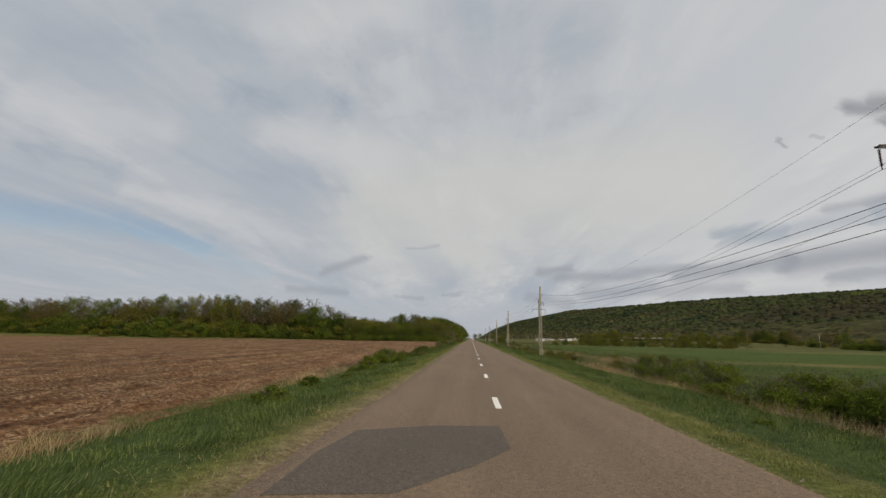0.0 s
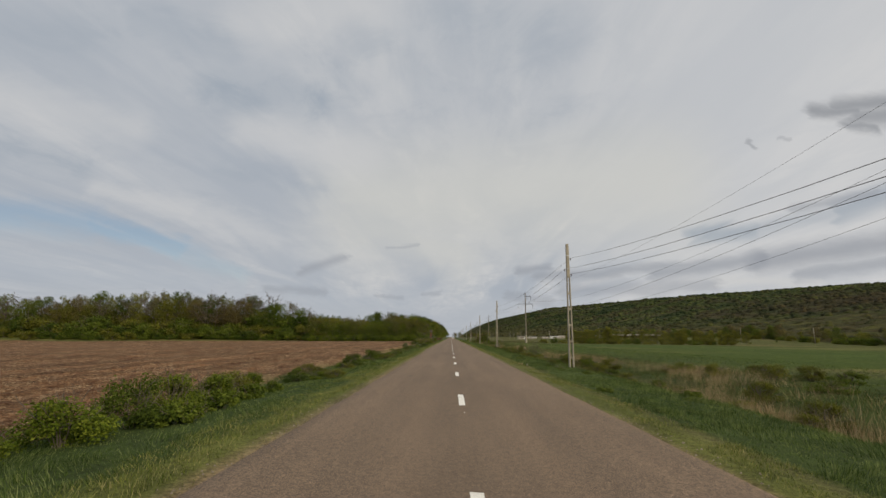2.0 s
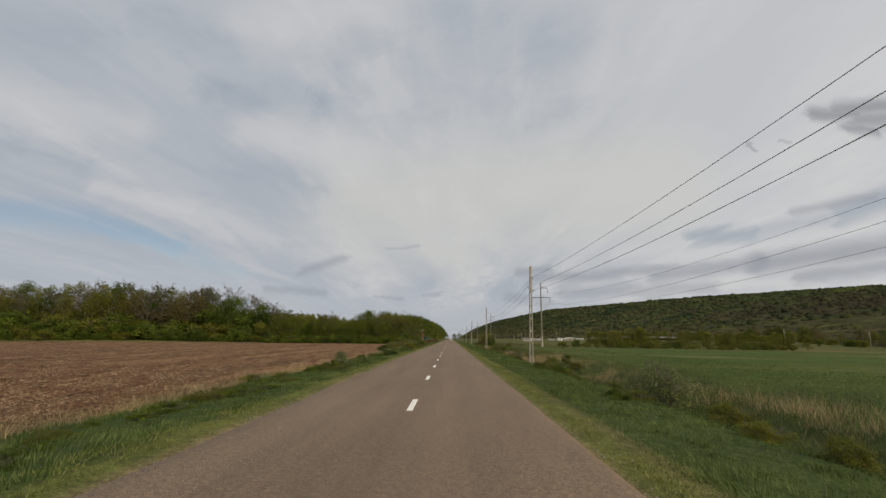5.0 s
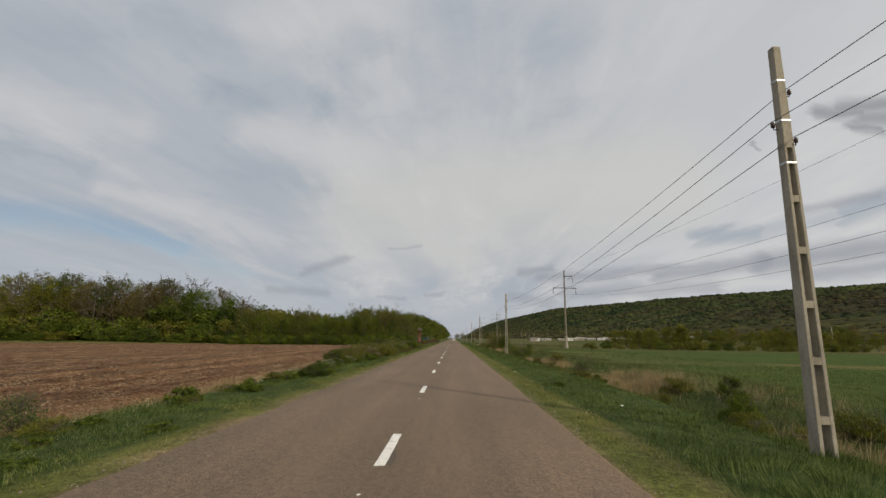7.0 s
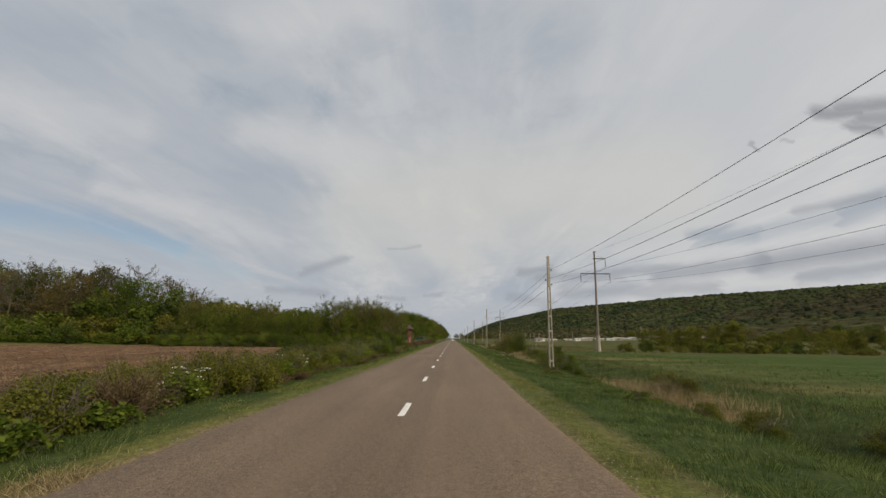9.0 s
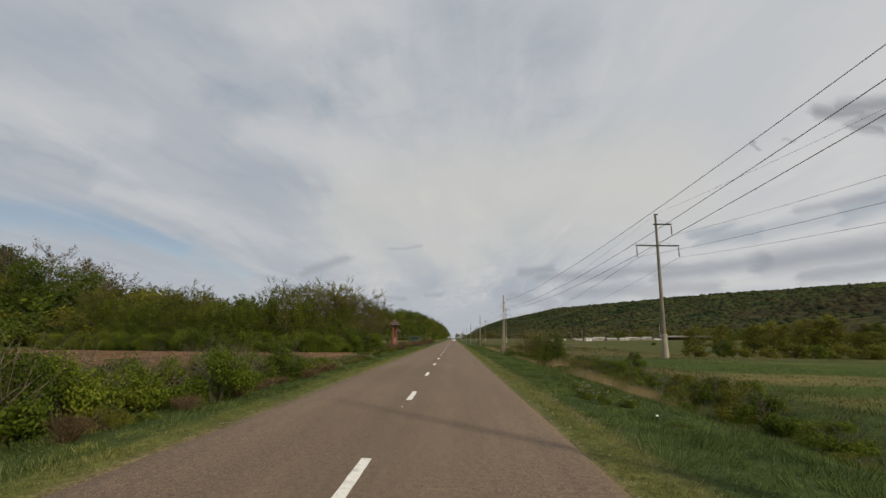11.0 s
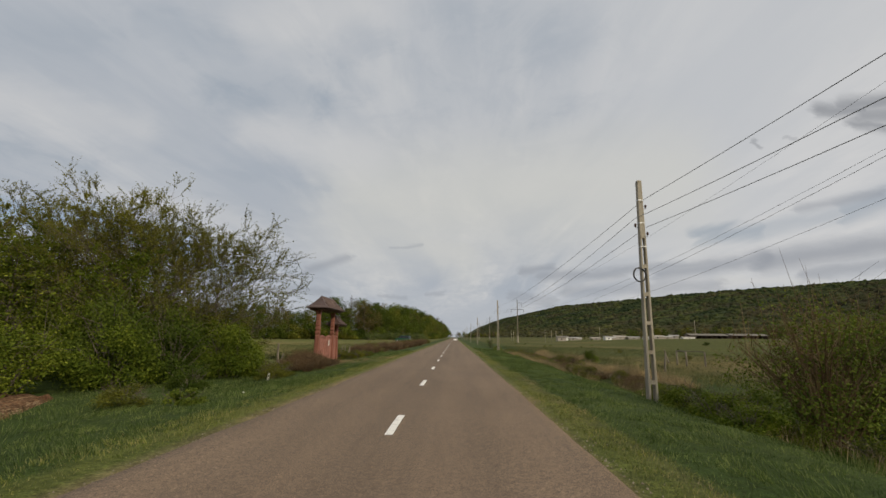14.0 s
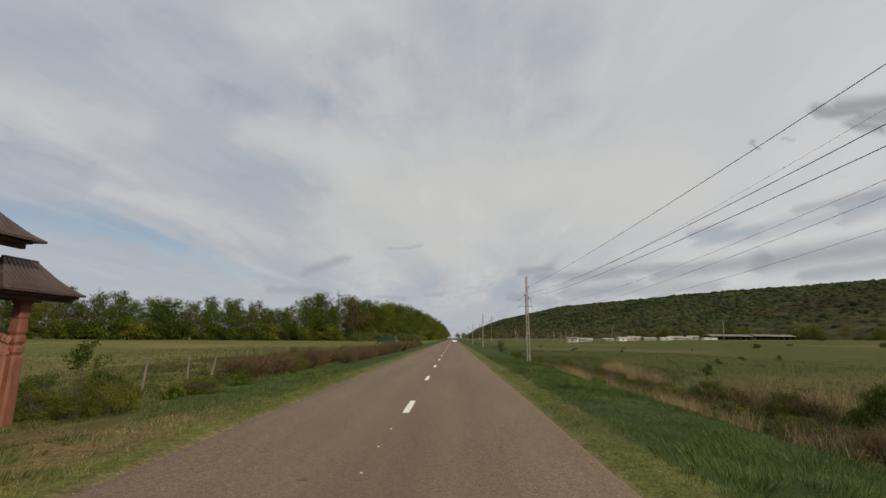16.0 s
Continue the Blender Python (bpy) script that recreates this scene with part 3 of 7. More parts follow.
# ---------------------------------------------------------------- the lie of the land
LEFT_X = [-600, -220, -120, -40, -12, -8.5, -6.5, -4.8, -3.5, -3.0]
LEFT_FIELD = [-3.6, -3.3, -2.1, -0.85, -0.55, -0.5, -0.32, -0.10, -0.03, -0.08]
LEFT_MEADOW = [-1.2, -1.0, -0.8, -0.6, -0.45, -0.42, -0.3, -0.10, -0.03, -0.08]
RIGHT_X = [3.0, 3.5, 4.6, 6.2, 7.6, 8.8, 10.2, 11.6, 13.2, 15.5, 40, 100, 250]
RIGHT_Z = [-0.08, -0.03, -0.08, -0.2, -0.33, -0.72, -1.15, -1.12, -0.8, -0.62, -0.7, -1.0, -1.3]
HILL_Y = [-400, 0, 300, 600, 1000, 1400, 1800, 2200, 3200]
HILL_FOOT = [330, 300, 270, 300, 250, 190, 130, 90, 60]
HILL_RIDGE = [1750, 1700, 1650, 1600, 1450, 1150, 800, 480, 250]
HILL_TOP = [130, 138, 144, 150, 154, 158, 150, 130, 98]


def ground_z(x, y):
    x, y = np.asarray(x, float), np.asarray(y, float)
    meadow = smooth01((y - 226) / 22)
    left = np.interp(x, LEFT_X, LEFT_FIELD) * (1 - meadow) + np.interp(x, LEFT_X, LEFT_MEADOW) * meadow
    z = np.where(x < 0, left, np.interp(x, RIGHT_X, RIGHT_Z))
    away = smooth01((np.abs(x) - 3.3) / 2.0)
    z = z + away * (0.10 * (fractal(x, y, 0.35, 3, 3) - 0.5) + 0.16 * (fractal(x, y, 0.09, 3, 9) - 0.5))
    ditch = np.exp(-(((x - 10.8) / 2.2) ** 2))
    z = z - ditch * 0.5 * (fractal(x * 0.3, y, 0.06, 3, 21) - 0.5)
    z = z + np.interp(x, [55, 100, 160, 250], [0, 1.0, 2.0, 2.6]) * (0.15 + 1.65 * smooth01((y - 300) / 200))
    foot, ridge, top = (np.interp(y, HILL_Y, k) for k in (HILL_FOOT, HILL_RIDGE, HILL_TOP))
    d = np.clip((x - foot) / (ridge - foot), 0, 1.6)
    rise = np.where(d < 1, 0.55 * d + 0.45 * smooth01(d), 1 - 0.25 * (d - 1))
    return z + np.where(x > foot, top * rise * (1 + 0.10 * (fractal(x, y, 0.004, 3, 5) - 0.5)), 0)


FIELD_EDGE_X, FIELD_END = -8.3, 219.0


def widening(y):
    """How much wider the asphalt lies on one side along the middle stretch."""
    return 0.20 * smooth01((y - 78) / 22) * (1 - smooth01((y - 140) / 40))


def field_end(x):
    """Where the ploughed field stops, along y."""
    return FIELD_END + 3.0 * np.sin(x * 0.05) + np.interp(x, [-260, -60, -20, -12, -8], [18, 14.5, 6.0, 6.0, -2])


def sheet(xs, ys):
    nx, ny = len(xs), len(ys)
    gx, gy = np.meshgrid(xs, ys)
    idx = np.arange(nx * ny).reshape(ny, nx)
    faces = np.stack([idx[:-1, :-1], idx[:-1, 1:], idx[1:, 1:], idx[1:, :-1]], -1).reshape(-1, 4)
    return gx.ravel(), gy.ravel(), faces


def build_ground():
    xs = np.unique(np.concatenate([np.geomspace(30, 3600, 42) * -1, np.arange(-30, -10, 1.5), np.arange(-10, -3, 0.35), [-3.0, -2.6, 0, 2.6, 3.0],
                                   np.arange(3.3, 17, 0.35), np.arange(17, 45, 2.0), np.geomspace(45, 250, 22), np.arange(262, 1850, 26), np.geomspace(1880, 3800, 10)]))
    ys = np.unique(np.concatenate([np.array([-800, -400, -200, -100, -60, -30]), np.arange(-15, 330, 0.7), np.arange(330, 480, 4.0), np.arange(480, 2300, 26), np.geomspace(2320, 4400, 18)]))
    x, y, f = sheet(xs, ys)
    z = ground_z(x, y)
    me = big_mesh("ground", np.stack([x, y, z], -1), f, COVER, True)
    # what grows where
    col = np.tile(np.array([0.040, 0.063, 0.020]), (len(x), 1))

    def lay(mask, c):
        m = np.clip(mask, 0, 1)[:, None]
        col[:] = col * (1 - m) + np.array(c) * m

    wob = 3 * (fractal(x, y, 0.08, 3, 31) - 0.5)
    crop = smooth01((x + wob - 15.5) / 1.5) * smooth01((226 - y + 4 * wob) / 5)
    lay(crop, (0.046, 0.072, 0.014))
    lay(crop * smooth01((fractal(x * 0.35, y * 1.6, 0.035, 3, 71) - 0.52) / 0.10) * smooth01((70 - x) / 40) * 0.7, (0.150, 0.125, 0.060))
    lay(crop * np.exp(-(((y - 152 - 0.3 * x) / 16) ** 2)) * smooth01((fractal(x * 0.4, y, 0.06, 3, 73) - 0.40) / 0.2) * 0.75, (0.135, 0.118, 0.055))
    lay(crop * smooth01((fractal(x * 0.3, y * 1.3, 0.05, 3, 74) - 0.50) / 0.12) * 0.6, (0.042, 0.074, 0.016))
    lay(smooth01((34 - x + 3 * wob) / 8) * smooth01((x - 8.5) / 1.5) * smooth01((120 - y + 4 * wob) / 30) * 0.75, (0.040, 0.060, 0.017))
    lay(smooth01((x + wob - 14) / 3) * smooth01((y - 222 + 3 * wob) / 6), (0.064, 0.073, 0.024))
    lay(smooth01((-x + wob - 7) / 3) * smooth01((y - 232) / 6), (0.098, 0.106, 0.036))
    lay(smooth01((fractal(x * 0.5, y, 0.05, 3, 79) - 0.52) / 0.1) * smooth01((-x - 10) / 4) * smooth01((y - 250) / 8) * 0.7, (0.150, 0.130, 0.060))
    lay(smooth01((fractal(x, y, 0.02, 3, 77) - 0.55) / 0.15) * smooth01((x - 16) / 4) * smooth01((y - 232) / 8) * 0.8, (0.115, 0.096, 0.046))
    lay(0.8 * smooth01((4.0 + 0.5 * (fractal(x, y, 0.5, 2, 14) - 0.5) - np.abs(x)) / 0.25), (0.108, 0.120, 0.040))
    lay(np.exp(-(((x - 10.8) / 2.0) ** 2)) * 0.6, (0.040, 0.050, 0.018))
    lay(smooth01((3.20 + 0.07 * (x > 0) + widening(y) * (x < 0) + 0.36 * (fractal(x, y, 0.8, 2, 4) - 0.5) - np.abs(x)) / 0.18), (0.185, 0.143, 0.102))
    lay(np.exp(-(((y - 245.5) / 3.6) ** 2)) * np.clip((-x - 3.4) / 1.0, 0, 1) * (x > -9.5) * 0.85, (0.17, 0.125, 0.070))
    lay(np.exp(-(((x - 3.95 - 0.25 * (fractal(x * 0, y, 0.3, 2, 16) - 0.5)) / 0.16) ** 2)) * 0.5, (0.16, 0.140, 0.075))
    lay(np.exp(-(((x + 3.25) / 0.20) ** 2)) * smooth01((36 - y) / 12) * 0.9, (0.18, 0.145, 0.105))
    foot = np.interp(y, HILL_Y, HILL_FOOT)
    lay(smooth01((x - foot + 15) / 30), (0.048, 0.054, 0.024))
    at = me.attributes.new("cover", "FLOAT_COLOR", "POINT")
    at.data.foreach_set("color", np.concatenate([col, np.ones((len(x), 1))], 1).astype(np.float32).ravel())
    tagged(new("ground", me), "grassy ground with verges, ditch and a far hill", "ground", kind="structure")


def build_field():
    xs = np.concatenate([-np.geomspace(45, 330, 60)[::-1], np.arange(-44.5, -20, 0.5), np.arange(-20, FIELD_EDGE_X + 0.3, 0.2)])
    ys = np.concatenate([np.arange(-30, 10, 1.5), np.arange(10, 235, 0.3)])
    x, y, f = sheet(xs, ys)
    edge = FIELD_EDGE_X + 0.9 * (fractal(x * 0, y, 0.12, 3, 12) - 0.5) - 1.9 * smooth01((y - 186) / 12) + 0.7 * smooth01((62 - y) / 25)
    x = np.minimum(x + 0.8 * smooth01((x + 16) / 7), edge)
    end = field_end(x)
    y2 = np.minimum(y, end)
    furrow = 0.05 * np.sin((x + 0.6 * fractal(x, y2, 0.05, 2, 8)) * 2 * math.pi / 0.9)
    near = smooth01((-x + FIELD_EDGE_X) / 1.0)
    clods = 0.24 * (fractal(x, y2, 1.6, 4, 44) - 0.45) + 0.10 * np.maximum(0, fractal(x, y2, 4.0, 2, 45) - 0.55)
    z = ground_z(x, y2) + 0.03 + near * (0.07 + furrow + clods)
    z = np.where((y > end) | (x >= edge), ground_z(x, y2) - 0.05, z)
    keep = ~(np.all(y[f] > end[f] + 0.5, axis=1))
    me = big_mesh("ploughed_field", np.stack([x, y2, z], -1), f[keep], SOIL, False)
    tagged(new("ploughed_field", me), "bare brown ploughed field with clods and straw", "field", kind="structure")


def build_road():
    xs = np.array([-3.02, -2.9, -2.6, -2.0, -1.3, -0.6, 0.0, 0.6, 1.3, 2.0, 2.6, 3.06, 3.20])
    ys = np.concatenate([np.arange(-40, 10, 1.0), np.arange(10, 280, 0.25), np.arange(280, 600, 3), np.geomspace(600, 3500, 40)])
    x, y, f = sheet(xs, ys)
    col = np.tile(np.arange(len(xs)), len(ys))
    ragged = 0.15 * (fractal(y * 0 + 3.7, y, 0.5, 3, 61) - 0.5), 0.10 * (fractal(y * 0 + 9.1, y, 0.5, 3, 62) - 0.5)
    x = x + np.where(col <= 1, ragged[0] - widening(y), 0) + np.where(col >= len(xs) - 2, ragged[1], 0)
    z = np.where((col == 0) | (col == len(xs) - 1), -0.07, 0.0) - 0.012 * (np.abs(x) / 3) ** 2
    me = big_mesh("road", np.stack([x, y, z], -1), f, ASPHALT, True)
    tagged(new("road", me), "straight worn two-lane asphalt road with ragged edges", "road", kind="structure")
    # a repair in newer asphalt across one lane
    g = Geo()
    ring = [(-2.66, 17.9), (-1.4, 18.1), (-0.6, 19.2), (-0.06, 20.2), (-0.12, 21.9), (-1.2, 21.75), (-2.5, 21.1), (-2.68, 19.6)]
    g.add([(px, py, 0.004) for px, py in ring] + [(px, py, -0.05) for px, py in ring],
          [tuple(range(8))] + [(i, i + 8, (i + 1) % 8 + 8, (i + 1) % 8) for i in range(8)])
    tagged(new("road_patch", g.mesh("road_patch", ASPHALT_NEW)), "dark repair patch of newer asphalt in one lane", "patch", kind="structure")
    # tar spots and scuffed places in the asphalt
    rng = np.random.default_rng(17)
    for px, py, a, b in ((2.58, 70.7, 0.10, 0.16), (2.54, 69.2, 0.09, 0.14), (2.08, 191.0, 0.12, 0.17), (0.08, 191.5, 0.05, 0.07), (0.27, 191.33, 0.07, 0.06), (-0.88, 191.0, 0.06, 0.05),
                         (-0.28, 30.9, 0.05, 0.16), (0.30, 30.55, 0.05, 0.06), (-0.10, 33.2, 0.03, 0.9), (-0.69, 243.1, 0.07, 0.05), (1.28, 125.2, 0.12, 0.09), (0.10, 112.4, 0.06, 0.5), (-1.9, 56.0, 0.12, 0.25)):
        ang = np.linspace(0, 2 * math.pi, 14, endpoint=False)
        k = rng.uniform(0.6, 1.15, 14)
        ring = [(px + a * c * w, py + b * s * w) for c, s, w in zip(np.cos(ang), np.sin(ang), k)]
        g = Geo().add([(u, v, 0.003 - 0.012 * (u / 3) ** 2) for u, v in ring] + [(u, v, -0.05) for u, v in ring], [tuple(range(14))] + [(i, i + 14, (i + 1) % 14 + 14, (i + 1) % 14) for i in range(14)])
        tagged(new("tar_spot", g.mesh("tar_spot", TAR)), "small dark tar spot in the asphalt", "stain", kind="structure")
    # dashes of the centre line, each with a worn outline
    rng = np.random.default_rng(3)
    dashes = []
    for k in range(4):
        g = Geo()
        side = [[(s * (0.068 + 0.006 * rng.random()), 2.0 * i / 10 + (0.03 * (rng.random() - 0.5) if i in (0, 10) else 0)) for i in range(11)] for s in (-1, 1)]
        pts = [(px, py, 0.004) for px, py in side[0]] + [(px, py, 0.004) for px, py in side[1]]
        pts += [(px, py, -0.01) for px, py, _ in pts]
        g.add(pts, [(i, i + 11, i + 12, i + 1) for i in range(10)] + [(i + 1, i + 23, i + 22, i) for i in range(10)] + [(i + 11, i + 33, i + 34, i + 12) for i in range(10)])
        dashes.append(g.mesh("lane_dash", PAINT))
    road_line = empty("lane_line", "broken white centre line painted on the asphalt", "road marking")
    road_line["kind"] = "structure"
    for k in range(-1, 75):
        ob = new("dash", dashes[k % 4])
        ob.parent = road_line
        ob.location = (0.004 * math.sin(k * 2.1), 8.0 * k, 0.0)
    for fx, fy, r in ((-0.07, 246.2, 0.04), (-0.08, 244.8, 0.03), (-0.07, 243.4, 0.035), (0.06, 30.95, 0.035), (0.02, 47.0, 0.04), (-0.05, 110.9, 0.04), (0.03, 118.6, 0.05), (-0.04, 174.8, 0.05), (0.02, 206.4, 0.04)):
        ang = [k * 2 * math.pi / 7 for k in range(7)]
        r = r * 0.6
        ring = [(r * math.cos(k) * rng.uniform(0.5, 1.2), r * math.sin(k) * rng.uniform(0.5, 1.4)) for k in ang]
        g = Geo().add([(u, v, 0.004) for u, v in ring] + [(u, v, -0.02) for u, v in ring], [tuple(range(7))] + [(i, i + 7, (i + 1) % 7 + 7, (i + 1) % 7) for i in range(7)])
        part("paint_fleck", g, PAINT, road_line, "", False, Matrix.Translation((fx, fy, 0.0)))
    # loose stones and broken bits along the edge of the asphalt
    rng = np.random.default_rng(5)
    n = 14000
    s = np.where(rng.random(n) < 0.55, -1, 1)
    py = rng.uniform(10, 270, n) ** 1.0
    px = s * (3.02 + widening(py) * (s < 0) + 0.05 * (s > 0) + np.abs(rng.normal(0, 0.15, n)) - 0.05 + 0.15 * (s > 0))
    r = 0.006 + 0.02 * rng.random(n) ** 3
    tet = np.array([(1, 0, -0.3), (-0.5, 0.9, -0.3), (-0.5, -0.9, -0.3), (0.1, 0.1, 0.8)])
    a = rng.uniform(0, 6.28, n)
    ca, sa = np.cos(a), np.sin(a)
    v = np.stack([(tet[None, :, 0] * ca[:, None] - tet[None, :, 1] * sa[:, None]) * r[:, None] + px[:, None],
                  (tet[None, :, 0] * sa[:, None] + tet[None, :, 1] * ca[:, None]) * r[:, None] + py[:, None],
                  tet[None, :, 2] * r[:, None] + (ground_z(px, py) + 0.004)[:, None]], -1).reshape(-1, 3)
    fc = (np.array([(0, 1, 3), (1, 2, 3), (2, 0, 3)])[None] + 4 * np.arange(n)[:, None, None]).reshape(-1, 3)
    tagged(new("roadside_grit", big_mesh("roadside_grit", v, fc, GRAVEL)), "loose grit and small stones along the asphalt", "grit", kind="stuff")


build_ground()
build_field()
build_road()


# ---------------------------------------------------------------- grass
def blades(name, label, x, y, h, width, mat, lean=0.45, seed=1, bend=True, out=None):
    """One mesh of grass blades rooted at x, y with height h."""
    rng = np.random.default_rng(seed)
    n = len(x)
    z = ground_z(x, y) - 0.02
    a, b = rng.uniform(0, 2 * math.pi, n), rng.uniform(0, 2 * math.pi, n)
    w = width * rng.uniform(0.6, 1.4, n) / 2
    l = h * lean * rng.uniform(0.2, 1.3, n)
    wx, wy, lx, ly = np.cos(a) * w, np.sin(a) * w, np.cos(b) * l, np.sin(b) * l
    if out is not None:
        lx, ly = lx * 0.35 + out[0] * h, ly * 0.35 + out[1] * h
    if bend:
        p = np.empty((n, 4, 3), np.float32)
        p[:, 0] = np.stack([x - wx, y - wy, z], -1)
        p[:, 1] = np.stack([x + wx, y + wy, z], -1)
        p[:, 2] = np.stack([x + 0.25 * lx + wx * 0.7, y + 0.25 * ly + wy * 0.7, z + 0.58 * h], -1)
        p[:, 3] = np.stack([x + lx, y + ly, z + h * np.sqrt(np.maximum(0.2, 1 - (l / h) ** 2 * 0.6))], -1)
        base = 4 * np.arange(n)[:, None]
        f = np.stack([base + np.array([0, 1, 2]), base + np.array([0, 2, 3])], 1).reshape(-1, 3)
    else:
        p = np.empty((n, 3, 3), np.float32)
        p[:, 0] = np.stack([x - wx, y - wy, z], -1)
        p[:, 1] = np.stack([x + wx, y + wy, z], -1)
        p[:, 2] = np.stack([x + lx, y + ly, z + h], -1)
        f = np.arange(3 * n).reshape(-1, 3)
    return tagged(new(name, big_mesh(name, p.reshape(-1, 3), f, mat)), label, "grass", kind="stuff")


def scatter(n, x0, x1, y0, y1, seed, keep=None, near=0.0):
    """Random roots in a strip, in tufts; near > 0 crowds them towards the start of the strip's width."""
    rng = np.random.default_rng(seed)
    u = rng.random(n)
    x = x0 + (x1 - x0) * (u ** (1 + near))
    y = rng.uniform(y0, y1, n)
    k = n // 3
    tx, ty = x[:max(1, k // 6)], y[:max(1, k // 6)]
    pick = rng.integers(0, len(tx), k)
    x[-k:] = tx[pick] + rng.normal(0, 0.07, k)
    y[-k:] = ty[pick] + rng.normal(0, 0.07, k)
    ok = (x > min(x0, x1)) & (x < max(x0, x1))
    if keep is not None:
        ok &= rng.random(n) < keep(x, y)
    return x[ok], y[ok]


def tufts(n, per, x0, x1, y0, y1, radius, lo, hi, seed, keep=None):
    """Blades in tufts that lean out from their middles: roots, heights and leans."""
    rng = np.random.default_rng(seed)
    cx, cy = rng.uniform(min(x0, x1), max(x0, x1), n), rng.uniform(y0, y1, n)
    if keep is not None:
        ok = rng.random(n) < keep(cx, cy)
        cx, cy = cx[ok], cy[ok]
    n = len(cx)
    k = 0.5 * fractal(cx, cy, 0.9, 2, seed + 1) + 0.5 * fractal(cx, cy, 0.25, 2, seed + 2)
    ch = (lo + (hi - lo) * smooth01((k - 0.28) / 0.44)) * rng.uniform(0.55, 1.25, n)
    cr = radius * rng.uniform(0.6, 1.4, n)
    i = np.repeat(np.arange(n), per)
    a, r = rng.uniform(0, 2 * math.pi, n * per), np.sqrt(rng.random(n * per))
    ox, oy = np.cos(a) * r, np.sin(a) * r
    way = 6.28 * fractal(cx, cy, 0.35, 2, seed + 3)[i] * 2
    return cx[i] + ox * cr[i], cy[i] + oy * cr[i], ch[i] * (1.1 - 0.45 * r) * rng.uniform(0.6, 1.1, n * per), (ox * 0.6 + 0.5 * np.cos(way), oy * 0.6 + 0.5 * np.sin(way))


def tall(x, y, lo, hi, seed):
    rng = np.random.default_rng(seed)
    k = 0.65 * fractal(x, y * 0.8, 1.5, 2, seed) + 0.35 * fractal(x, y, 0.4, 2, seed + 5)
    return (lo + (hi - lo) * smooth01((k - 0.30) / 0.42)) * rng.uniform(0.6, 1.15, len(x))


